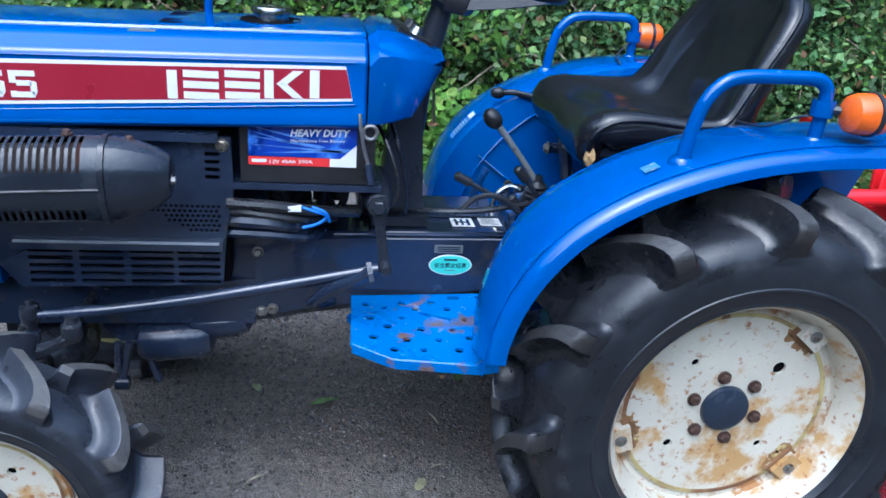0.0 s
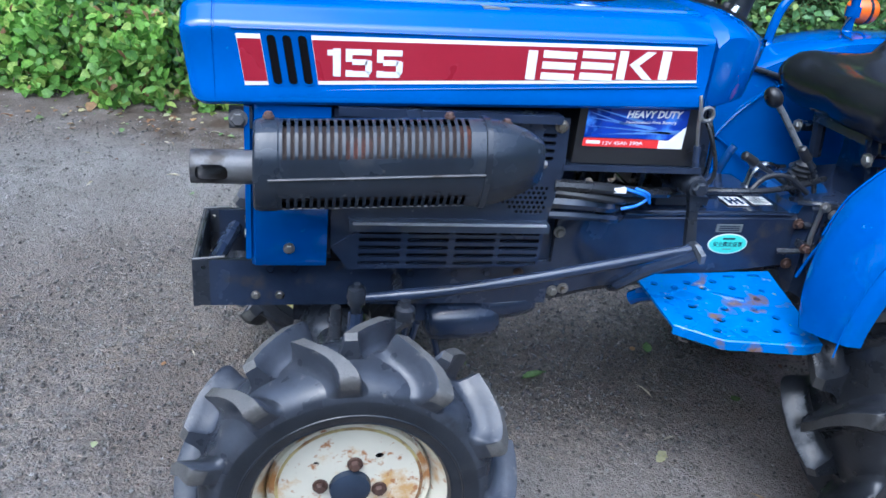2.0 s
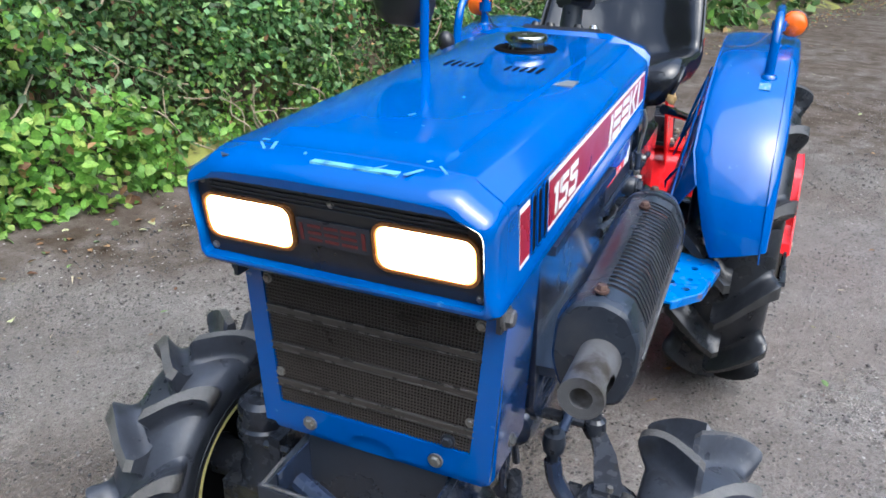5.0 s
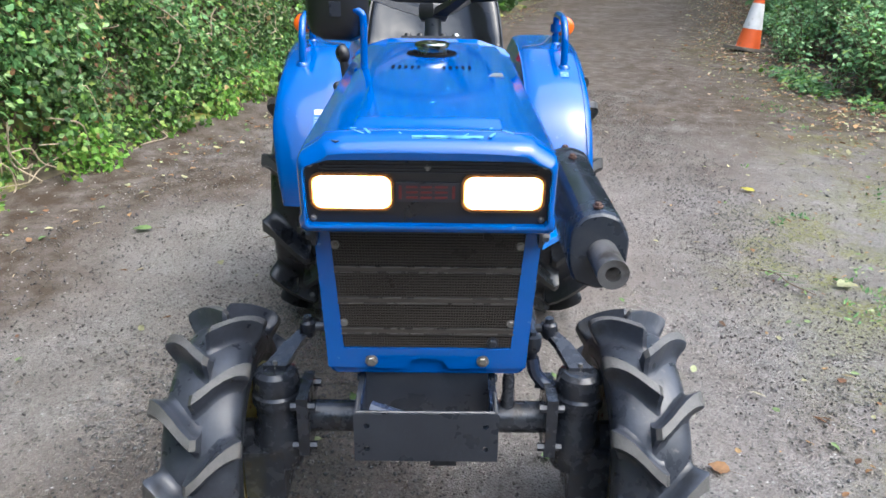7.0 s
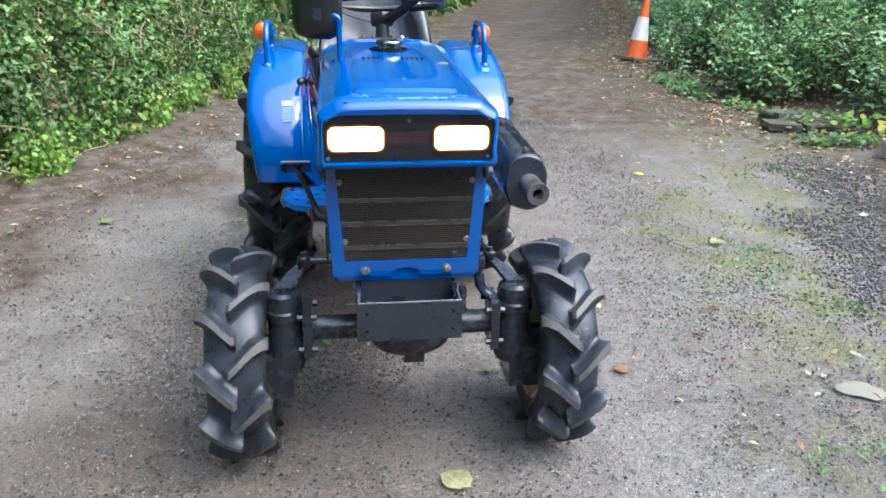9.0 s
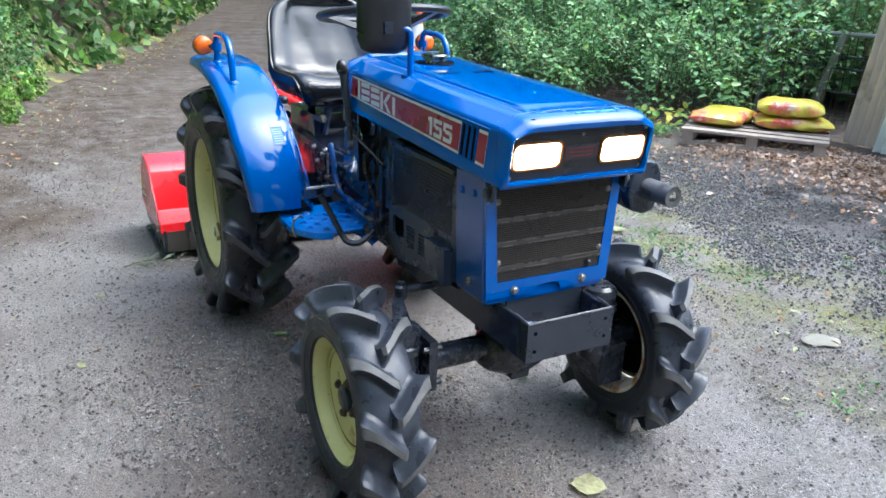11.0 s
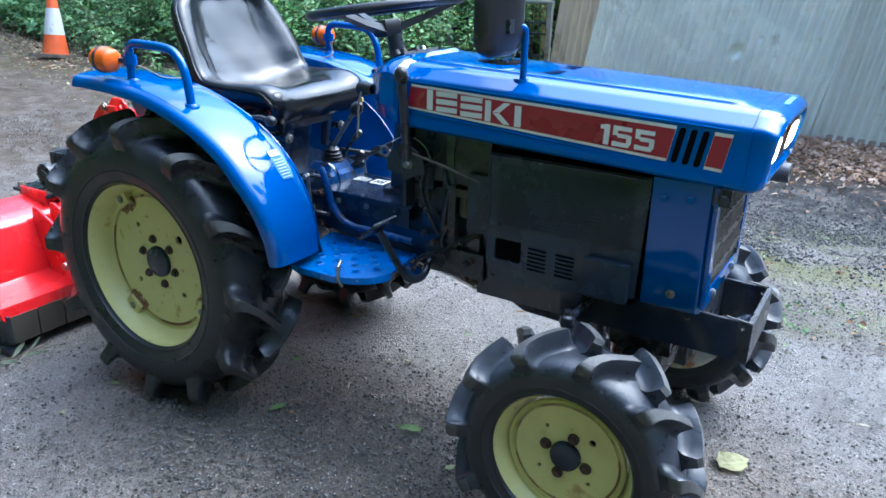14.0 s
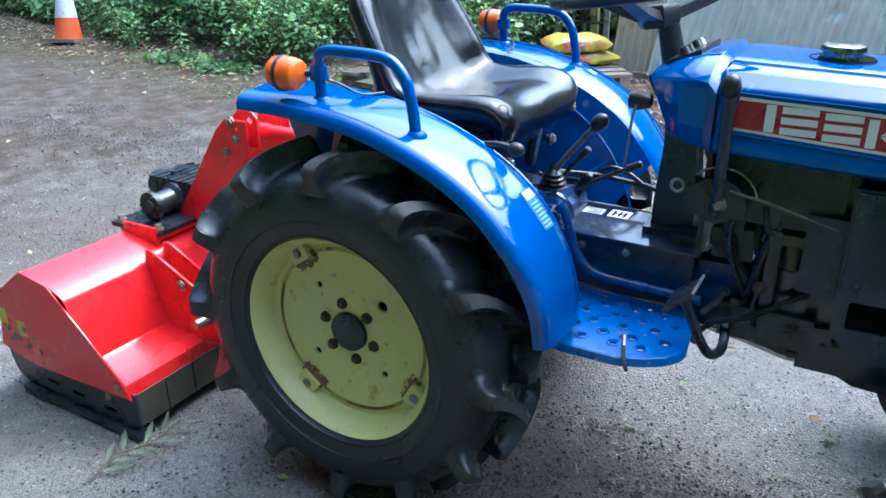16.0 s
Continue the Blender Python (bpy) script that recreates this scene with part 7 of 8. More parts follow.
part("shaft_nut", disc_bolt((-0.588, -0.179, 0.660), "Y", 0.013, 0.014, -1), BLACK, drag)

# ---- steering column and wheel ----
col = part("steering_column", tube(B(), [(-0.535, 0, 0.58), (-0.528, 0, 0.70), (-0.508, 0, 0.86), (-0.478, 0, 0.975)], [0.030, 0.028, 0.024, 0.020], 20), BLACK, tractor, "black steering column")
bm = B()
loft(bm, [[(a, -w, z), (b_, -w, z), (b_, w, z), (a, w, z)] for a, b_, w, z in ((-0.575, -0.492, 0.036, 0.595), (-0.572, -0.494, 0.034, 0.66), (-0.562, -0.500, 0.030, 0.75), (-0.560, -0.505, 0.030, 0.84))])
bevel(bm, 0.008, 2)
box(bm, -0.590, -0.482, -0.055, 0.055, 0.577, 0.594)
part("column_bracket", bm, BLACK, col)
tilt = Matrix.Translation((-0.455, 0, 1.005)) @ pose(0, 0, 0, 0, 9, 0)
sw = part("steering_wheel", lathe(B(), [(0.184 + 0.013 * math.cos(a), 0.032 + 0.011 * math.sin(a)) for a in np.linspace(0, 2 * math.pi, 13)], "Z", 56), PLASTIC, tractor, "black plastic three-spoke steering wheel")
bm = B()
lathe(bm, [(0.0001, 0.006), (0.036, 0.004), (0.040, -0.002), (0.040, -0.028), (0.034, -0.036), (0.0001, -0.036)], "Z", 6)
part("wheel_boss", bevel(bm, 0.004, 2), PLASTIC, sw)
for a in (math.pi * 0.5, math.pi * 1.17, math.pi * 1.83):
    c, s = math.cos(a), math.sin(a)
    bm = B()
    rows = [[(c * r - s * w, s * r + c * w, z - h), (c * r + s * w, s * r - c * w, z - h), (c * r + s * w * 0.7, s * r - c * w * 0.7, z + h), (c * r - s * w * 0.7, s * r + c * w * 0.7, z + h)] for r, w, z, h in ((0.03, 0.020, -0.016, 0.010), (0.10, 0.015, 0.002, 0.008), (0.182, 0.012, 0.030, 0.007))]
    loft(bm, rows)
    part("spoke", bevel(bm, 0.003, 2), PLASTIC, sw)
sw.matrix_local = tilt

# ---- fenders, grab rails and lamps ----
ARC = [(-0.434, 0.475), (-0.428, 0.54), (-0.408, 0.605), (-0.372, 0.668), (-0.320, 0.725), (-0.250, 0.772), (-0.165, 0.810), (-0.07, 0.838), (0.03, 0.853), (0.12, 0.858), (0.20, 0.859)]


def make_fender(s):
    pts = [Vector((p[0], 0, p[2])) for p in curve([(x, 0, z) for x, z in ARC], 4)]
    rows = []
    prof = [(0.262, -0.002), (0.270, 0.003), (0.300, 0.006), (0.360, 0.007), (0.418, 0.003), (0.434, -0.004), (0.439, -0.014), (0.440, -0.026), (0.436, -0.026), (0.433, -0.012), (0.416, -0.002), (0.360, 0.002), (0.300, 0.001), (0.268, -0.003)]
    for i, p in enumerate(pts):
        d = (pts[min(i + 1, len(pts) - 1)] - pts[max(0, i - 1)]).normalized()
        nn = Vector((-d.z, 0, d.x))
        k = max(0.0, 1 - i / 5)
        nar = 0.62 + 0.38 * min(1.0, i / 13) ** 0.8
        if s > 0:
            nar = 0.83 + 0.17 * min(1.0, i / 13)
            rows.append([p + nn * h + Vector((0, 0.262 + (y - 0.262) * nar, 0)) for y, h in prof])
        else:
            rows.append([p + nn * h + Vector((0, -(0.440 - (0.440 - y) * nar), 0)) + d * (0.03 * k * (y - 0.262) / 0.178) for y, h in prof])
    f = part("fender", (lambda b_: (loft(b_, rows), b_)[1])(B()), BLUE, tractor, "curved blue steel rear fender", 40)
    # inner side plate with pressed ribs
    arcp = [(p.x, p.z - 0.001) for p in pts]
    low = [(0.26, 0.80), (0.25, 0.70), (0.19, 0.60), (0.08, 0.56), (-0.10, 0.53), (-0.30, 0.47)] + ([(-0.34, 0.452), (-0.405, 0.452)] if s > 0 else [])
    ax, az = [a for a, _ in arcp], [b_ for _, b_ in arcp]
    edge_ = [0.440 - 0.182 * (0.62 + 0.38 * min(1.0, i / 13) ** 0.8) for i in range(len(pts))]
    if s > 0:
        edge_ = [0.258] * len(pts)
    inner = lambda u, v: float(np.interp(u, ax, edge_)) - min(0.065, 0.28 * max(0.0, float(np.interp(u, ax, az)) - v))
    part("fender_side", plate(arcp[9 if s < 0 else 2:] + low, [], 0.004, lambda u, v, h: (u, s * (inner(u, v) + h), v)), BLUE, f, "", 30)
    for a in (0.35, 0.62, 0.9):
        q = [(x, s * (inner(x, z) - 0.001), z) for x, z in ((-0.02 - r * math.cos(a * 1.75), 0.42 + r * math.sin(a * 1.75)) for r in (0.20, 0.25, 0.30, 0.34, 0.385))]
        part("pressed_rib", tube(B(), q, [0.002, 0.003, 0.004, 0.003, 0.002], 8), BLUE, f)
    q = [(x, s * (inner(x, z) - 0.001), z) for x, z in ((-0.02 - 0.37 * math.cos(t), 0.42 + 0.37 * math.sin(t)) for t in np.linspace(0.25, 2.0, 18))]
    part("pressed_rib", tube(B(), q, 0.003, 8), BLUE, f)
    seam = [p + Vector((0, s * (0.440 - 0.0205 * (0.62 + 0.38 * min(1.0, i / 13) ** 0.8)), 0.0)) + Vector((-0.0035 * (1 if i < 14 else 0.2), 0, 0.0035)) for i, p in enumerate(pts)]
    if s < 0:
        part("edge_bead", tube(B(), seam, 0.0016, 6), BLUE, f)
    # grab rail
    y = s * 0.379
    path = [(-0.160, y, 0.812), (-0.154, y, 0.86), (-0.142, y, 0.905), (-0.118, y, 0.934), (-0.085, y, 0.944), (-0.02, y, 0.9465), (0.022, y, 0.946), (0.041, y, 0.936), (0.046, y, 0.915), (0.043, y, 0.852)]
    part("grab_rail", tube(B(), curve(path, 4), 0.0105, 14), BLUE, f, "bent blue tube grab rail")
    for p in (path[0], path[-1]):
        bm = B()
        lathe(bm, [(0.0001, 0.012), (0.014, 0.010), (0.019, 0.004), (0.020, -0.004)], "Z", 18, at=p)
        part("rail_foot", bm, BLUE, f)
    bm = B()
    lathe(bm, [(0.0001, 0.012), (0.017, 0.012), (0.017, -0.012), (0.0001, -0.012)], "Z", 16, at=(0.045, y, 0.905))
    part("lamp_clamp", bm, BLUE, f)
    part("lamp_arm", tube(B(), [(0.045, y, 0.905), (0.068, y + s * 0.02, 0.905)], 0.007, 8), BLACK, f)
    # two-faced indicator: amber drums either side of a dark band
    lc = (0.098, s * 0.412, 0.905)
    bm = B()
    lathe(bm, [(0.0001, -0.038), (0.018, -0.037), (0.027, -0.031), (0.030, -0.022), (0.031, -0.003)], "X", 28, at=lc)
    part("indicator", bm, AMBER, f, "round amber indicator lens")
    bm = B()
    lathe(bm, [(0.031, -0.003), (0.033, -0.002), (0.033, 0.004), (0.031, 0.005)], "X", 28, at=lc)
    part("indicator_band", bm, BLACK, f)
    bm = B()
    lathe(bm, [(0.031, 0.005), (0.030, 0.018), (0.026, 0.025), (0.017, 0.030), (0.0001, 0.031)], "X", 28, at=lc)
    part("indicator", bm, AMBER, f)
    part("lamp_cable", tube(B(), curve([(0.045, y, 0.895), (0.02, y - s * 0.02, 0.885), (-0.01, y - s * 0.05, 0.862), (-0.02, s * 0.27, 0.855)], 4), 0.002, 6), BLACK, f)
    if s > 0:
        def dec(u, v, h):
            i = max(0, min(len(pts) - 2, int(v)))
            p, d = pts[i].lerp(pts[i + 1], v - i), (pts[i + 1] - pts[i]).normalized()
            return p + Vector((-d.z, 0, d.x)) * (0.0085 + h) + Vector((0, u, 0))
        k0, k1 = 11.2, 15.3
        part("fender_sticker", plate([(0.290, k0), (0.325, k0), (0.325, k1), (0.290, k1)], [], 0.0004, dec), surface("dark_blue_decal", (0.03, 0.17, 0.42), 0.4, bump=0.0), f, "pale-lettered blue warning sticker")
        part("sticker_heading", plate([(0.292, k1 - 0.9), (0.323, k1 - 0.9), (0.323, k1 - 0.1), (0.292, k1 - 0.1)], [], 0.0004, lambda u, v, h: dec(u, v, h + 0.0006)), WHITE, f)
        for j in range(7):
            v = k0 + 0.25 + j * 0.4
            part("sticker_bar", plate([(0.294, v), (0.321, v), (0.321, v + 0.13), (0.294, v + 0.13)], [], 0.0003, lambda u, v, h: dec(u, v, h + 0.0006)), PALE, f)
    else:
        part("fender_sticker", bbox(-0.012, 0.012, -0.012, 0.012, 0, 0.0008, 0.0003, 1, Matrix.Translation((-0.205, s * 0.375, 0.8025)) @ pose(0, 0, 0, 0, -26, 0)), surface("faded_sticker", (0.06, 0.20, 0.36), 0.4, var=0.4, scale=60.0, bump=0.0, stain=((0.36, 0.36, 0.26), 0.4, 70.0)), f)
    return f


make_fender(1)
make_fender(-1)

# ---- seat ----
def make_seat():
    prof = [(-0.215, 0.738, 0.165), (-0.238, 0.768, 0.180), (-0.240, 0.804, 0.190), (-0.205, 0.832, 0.196), (-0.15, 0.832, 0.197), (-0.08, 0.818, 0.203), (-0.02, 0.808, 0.207), (0.02, 0.824, 0.208), (0.045, 0.866, 0.206), (0.065, 0.92, 0.200), (0.086, 0.972, 0.192), (0.102, 1.016, 0.178), (0.112, 1.045, 0.150), (0.116, 1.056, 0.118)]
    bm = B()
    rows = []
    for i, (x, z, w) in enumerate(prof):
        a = prof[max(0, i - 1)]
        b_ = prof[min(len(prof) - 1, i + 1)]
        d = Vector((b_[0] - a[0], 0, b_[1] - a[1])).normalized()
        nn = Vector((-d.z, 0, d.x))
        wing = 0.006 + 0.045 * math.exp(-((i - 7.5) / 3.2) ** 2)
        r = []
        for k in range(17):
            u = -1 + 2 * k / 16
            h = wing * abs(u) ** 2.6 - 0.018 * max(0.0, abs(u) - 0.85) / 0.15
            h -= 0.010 * (1 / (1 + math.exp((abs(u) - 0.66) * 22))) * (1 if 8 < i < 13 else 0.5 if 2 < i < 8 else 0)
            fold = 0.010 * math.exp(-((i - 7.2) / 1.8) ** 2) * noise.noise((u * 5.0 + i * 0.7, i * 1.1, 4.0))
            puff = fold + 0.005 * noise.noise((u * 1.6, i * 0.4, 7.0)) + 0.002 * noise.noise((u * 3.0, i * 1.1, 2.0))
            r.append(Vector((x, u * w, z)) + nn * (h + puff))
        t = (0.058 if i < 8 else 0.040) if 0 < i < len(prof) - 1 else 0.012
        for k in range(9):
            u = 1 - 2 * k / 8
            r.append(Vector((x, u * w * 0.97, z)) - nn * (t + 0.03 * (1 - u * u)) + nn * wing * 0.6 * abs(u) ** 2.6)
        rows.append(r)
    loft(bm, rows)
    bmesh.ops.recalc_face_normals(bm, faces=bm.faces[:])
    bmesh.ops.subdivide_edges(bm, edges=bm.edges[:], cuts=1, use_grid_fill=True, smooth=0.6)
    seat = part("seat", bm, VINYL, tractor, "glossy black vinyl bucket seat with a torn front corner", 60)
    for s in (-1, 1):
        edge = [Vector(rows[i][0 if s < 0 else 16]) + Vector((0, s * 0.002, -0.004)) for i in range(1, len(prof) - 1)]
        part("piping", tube(B(), curve(edge, 3), 0.0045, 6), VINYL, seat)
    bm = B()
    bmesh.ops.create_icosphere(bm, subdivisions=3, radius=1)
    for v in bm.verts:
        v.co *= 1 + 0.5 * noise.noise(v.co * 2.0)
        v.co = Vector((-0.228 + v.co.x * 0.009, -0.183 + v.co.y * 0.010, 0.762 + v.co.z * 0.014))
    part("torn_corner", bm, FOAM, seat, "torn corner with foam showing")
    part("seat_pan", bbox(-0.23, 0.05, -0.17, 0.17, 0.760, 0.780, 0.008), BLACK, seat)
    part("seat_bracket", bbox(-0.20, 0.0, -0.09, 0.09, 0.715, 0.770, 0.006), SLATE, seat)
    for s in (-1, 1):
        part("seat_strut", tube(B(), [(-0.19, s * 0.08, 0.73), (-0.17, s * 0.09, 0.64)], 0.014, 8), SLATE, seat)
        part("seat_strut", tube(B(), [(-0.04, s * 0.08, 0.73), (0.0, s * 0.085, 0.66)], 0.014, 8), SLATE, seat)


make_seat()

# ---- levers and pedals ----
def lever(name, pts, r, knob, kr, label, boot=None, metal=None):
    l = part(name, tube(B(), curve(pts, 4), r, 10), metal or BLACK, tractor, label)
    p, d = Vector(pts[-1]), (Vector(pts[-1]) - Vector(pts[-2])).normalized()
    if knob == "ball":
        bm = B()
        bmesh.ops.create_uvsphere(bm, u_segments=18, v_segments=12, radius=kr, matrix=Matrix.Translation(p) @ d.to_track_quat("Z", "Y").to_matrix().to_4x4() @ Matrix.Diagonal((1, 1, 1.3, 1)))
        part("knob", bm, PLASTIC, l)
    else:
        part("grip", tube(B(), [p - d * kr * 4, p - d * kr * 3.6, p - d * kr * 0.4, p], [kr * 0.7, kr, kr, kr * 0.6], 12), PLASTIC, l)
    if boot:
        bm = B()
        x, y, z = boot
        lathe(bm, [(0.030, 0.0), (0.032, 0.006), (0.025, 0.009), (0.029, 0.015), (0.022, 0.018), (0.025, 0.024), (0.018, 0.028), (0.021, 0.034), (0.010, 0.044), (0.008, 0.055)], "Z", 22, at=(x, y, z))
        part("boot", bm, RUBBER, l, "ribbed black rubber boot")
    return l


lever("gear_lever", [(-0.262, -0.01, 0.655), (-0.290, -0.006, 0.692), (-0.335, 0.002, 0.748), (-0.362, 0.007, 0.778)], 0.0065, "ball", 0.017, "bare steel gear lever with a black knob", (-0.262, -0.010, 0.618), LEVER)
lever("pto_lever", [(-0.30, -0.05, 0.605), (-0.335, -0.055, 0.630), (-0.365, -0.06, 0.647), (-0.438, -0.06, 0.684)], 0.005, "grip", 0.009, "thin lever with a black grip")
lever("pto_lever", [(-0.26, -0.055, 0.61), (-0.275, -0.06, 0.645), (-0.29, -0.06, 0.666), (-0.322, -0.06, 0.702)], 0.005, "grip", 0.009, "thin lever with a black grip")
lever("lift_lever", [(-0.06, 0.225, 0.735), (-0.16, 0.240, 0.760), (-0.25, 0.256, 0.780), (-0.297, 0.262, 0.778)], 0.007, "ball", 0.013, "short black lift lever beside the seat")
lever("throttle_lever", [(-0.636, 0.178, 0.69), (-0.638, 0.186, 0.78), (-0.638, 0.197, 0.86), (-0.638, 0.204, 0.912)], 0.0105, "ball", 0.0165, "black hand throttle lever beside the bonnet")
lever("floor_lever", [(-0.285, -0.075, 0.555), (-0.292, -0.07, 0.590), (-0.300, -0.065, 0.61), (-0.328, -0.06, 0.645)], 0.006, "grip", 0.010, "short black lever on the gearbox")
bm = B()
loft(bm, [[(a, -w, z), (b_, -w, z), (b_, w, z), (a, w, z)] for a, b_, w, z in ((-0.318, -0.190, 0.080, 0.575), (-0.316, -0.192, 0.080, 0.594), (-0.300, -0.215, 0.046, 0.602), (-0.292, -0.228, 0.036, 0.620))])
for s in (-1, 1):
    # shift rods, brackets and bolts on either side of the gearbox top
    link = part("shift_linkage", tube(B(), [(-0.300, s * 0.105, 0.560), (-0.20, s * 0.125, 0.575), (-0.10, s * 0.130, 0.590)], 0.007, 8), GREASY, tractor, "greasy shift rods beside the gearbox")
    part("rod", tube(B(), curve([(-0.310, s * 0.085, 0.600), (-0.285, s * 0.115, 0.608), (-0.235, s * 0.120, 0.600), (-0.19, s * 0.125, 0.560)], 4), 0.0055, 8), GREASY, link)
    part("rod", tube(B(), [(-0.330, s * 0.093, 0.500), (-0.290, s * 0.125, 0.515), (-0.21, s * 0.130, 0.520)], 0.006, 8), GREASY, link)
    part("rod", tube(B(), [(-0.285, s * 0.122, 0.600), (-0.292, s * 0.124, 0.545), (-0.285, s * 0.124, 0.490)], 0.0045, 8), STEEL, link)
    part("bracket", bbox(-0.265, -0.205, s * 0.122 - 0.003, s * 0.122 + 0.003, 0.530, 0.605, 0.002), GREASY, link)
    part("lug", bbox(-0.300, -0.278, s * 0.112 - 0.016, s * 0.112 + 0.016, 0.515, 0.530, 0.003), GREASY, link)
    for x, z in ((-0.285, 0.608), (-0.262, 0.540), (-0.262, 0.592), (-0.212, 0.560), (-0.30, 0.522), (-0.18, 0.60), (-0.23, 0.50)):
        part("rod_bolt", disc_bolt((x, s * 0.126, z), "Y", 0.0075, 0.012, s), surface_cache["bolt"] if z < 0.55 else STEEL, link)
    part("cap", lathe(B(), [(0.0001, 0.02 * s), (0.020, 0.018 * s), (0.024, 0.010 * s), (0.030, 0.006 * s), (0.032, 0)], "Y", 20, at=(-0.235, s * 0.112, 0.470)), GREASY, link)
    part("seat_clamp", bbox(-0.215, -0.165, s * 0.095, s * 0.125, 0.690, 0.705, 0.003), CHROME, link, "bright steel seat clamp")
    for x in (-0.212, -0.168):
        part("clamp_bolt", disc_bolt((x, s * 0.110, 0.697), "X", 0.010, 0.010, -1), STEEL, link)
part("cable_arc", tube(B(), curve([(-0.275, 0.050, 0.622), (-0.300, 0.055, 0.628), (-0.325, 0.055, 0.612), (-0.335, 0.052, 0.580)], 5), 0.005, 8), CHROME, tractor, "bright steel conduit bending over the gearbox")
gcv = part("gear_cover", bevel(bm, 0.006, 2), CASTING, tractor, "dark blue cast gear lever cover")
for x, y in ((-0.306, -0.066), (-0.306, 0.066), (-0.205, -0.066), (-0.205, 0.066), (-0.255, 0.068)):
    part("cover_bolt", disc_bolt((x, y, 0.596), "Z", 0.008, 0.010, 1), SLATE, gcv)
quad = part("throttle_quadrant", plate([(-0.634 + r * math.cos(a), 0.70 + r * math.sin(a)) for r, a in [(0.052, t) for t in np.linspace(-0.3, 3.4, 16)] + [(0.034, 3.6), (0.030, 4.6), (0.034, -0.5)]], [], 0.004, lambda u, v, h: (u, 0.176 + h, v)), BLACK, tractor, "curved steel throttle quadrant")
part("quadrant_body", tube(B(), [(-0.640, 0.10, 0.705), (-0.640, 0.170, 0.705)], 0.024, 14), BLACK, quad)
part("quadrant_rim", tube(B(), [(-0.640 + 0.060 * math.cos(a), 0.174, 0.715 + 0.056 * math.sin(a)) for a in np.linspace(0.7, 2.9, 16)], 0.0020, 6), CHROME, quad, "bright wire rim of the quadrant")
part("pivot_nut", disc_bolt((-0.640, 0.178, 0.708), "Y", 0.010, 0.012, 1), STEEL, quad)
# plate added where daylight showed through behind the engine
dark_back = part("dark_plate", bbox(-0.615, -0.606, -0.02, 0.150, 0.59, 0.80, 0.002), BLACK, tractor, "dark plate added to block light showing through behind the engine")
part("relay_box", bbox(-0.665, -0.625, 0.085, 0.125, 0.61, 0.645, 0.008, 3), GREASY, dark_back)
rc_ = random.Random(41)
loom = part("wiring_loom", tube(B(), curve([(-0.60, 0.10, 0.78), (-0.64, 0.12, 0.70), (-0.66, 0.11, 0.60), (-0.72, 0.10, 0.52)], 5), 0.011, 10), BLACK, tractor, "taped black wiring loom behind the engine")
for k in range(16):
    x, y, z = rc_.uniform(-0.82, -0.63), rc_.uniform(0.00, 0.12), rc_.uniform(0.60, 0.77)
    pts = [(x, y, z)]
    for q in range(3):
        x += rc_.uniform(-0.05, 0.05)
        y += rc_.uniform(-0.02, 0.03)
        z -= rc_.uniform(0.03, 0.08)
        pts.append((max(-0.84, min(-0.60, x)), min(0.145, y), z))
    part("cable", tube(B(), curve(pts, 4), rc_.uniform(0.003, 0.008), 8), rc_.choice((BLACK, HOSE, GREASY)), loom)
for x0, x1, y0, y1, z0, z1 in ((-0.80, -0.72, 0.02, 0.10, 0.575, 0.70), (-0.70, -0.63, 0.06, 0.115, 0.585, 0.645), (-0.745, -0.725, 0.10, 0.135, 0.50, 0.66), (-0.68, -0.66, 0.02, 0.13, 0.64, 0.79), (-0.82, -0.66, 0.085, 0.125, 0.435, 0.50)):
    part("bracket", bbox(x0, x1, y0, y1, z0, z1, 0.006, 2), GREASY, loom)
for k in range(12):
    part("fitting", disc_bolt((rc_.uniform(-0.82, -0.64), 0.128 + rc_.uniform(-0.02, 0.015), rc_.uniform(0.46, 0.70)), "Y", rc_.uniform(0.005, 0.009), 0.012, 1), rc_.choice((GREASY, surface_cache["bolt"], BLACK)), loom)
# black block and strap added to fill the see-through space under the bonnet
part("dark_block", bbox(-0.83, -0.625, -0.005, 0.125, 0.665, 0.79, 0.02, 3), BLACK, tractor, "black block added under the bonnet to stop light showing through")
part("block_strap", bbox(-0.735, -0.715, -0.01, 0.128, 0.66, 0.793, 0.003), SLATE, tractor, "dark strap round the added black block")
part("throttle_rod", tube(B(), [(-0.655, 0.182, 0.735), (-0.72, 0.180, 0.722), (-0.83, 0.172, 0.691)], [0.003, 0.0036, 0.002], 8), surface("tan_rod", (0.10, 0.08, 0.06), 0.5, metal=0.4, var=0.4, scale=30.0), quad)


def make_step(s):
    poly = [(-0.625, 0.10), (-0.330, 0.085), (-0.390, 0.345), (-0.425, 0.352), (-0.565, 0.330), (-0.632, 0.280)]
    if s > 0:
        poly = [(-0.615, 0.10), (-0.330, 0.085), (-0.380, 0.312), (-0.425, 0.326), (-0.530, 0.324), (-0.575, 0.306), (-0.606, 0.285), (-0.626, 0.258), (-0.632, 0.235)]
    holes, bosses = [], []
    # punched holes, staggered over the plate
    for k, (u, v) in enumerate(((-0.394, 0.167), (-0.449, 0.154), (-0.476, 0.128), (-0.422, 0.196), (-0.480, 0.191), (-0.509, 0.153), (-0.450, 0.233), (-0.424, 0.263), (-0.507, 0.231), (-0.536, 0.189), (-0.532, 0.132), (-0.594, 0.188), (-0.567, 0.152), (-0.565, 0.220), (-0.592, 0.258), (-0.480, 0.270), (-0.535, 0.268), (-0.450, 0.305), (-0.510, 0.303), (-0.560, 0.300), (-0.600, 0.135))):
        v *= 1.0 if s < 0 else 0.93
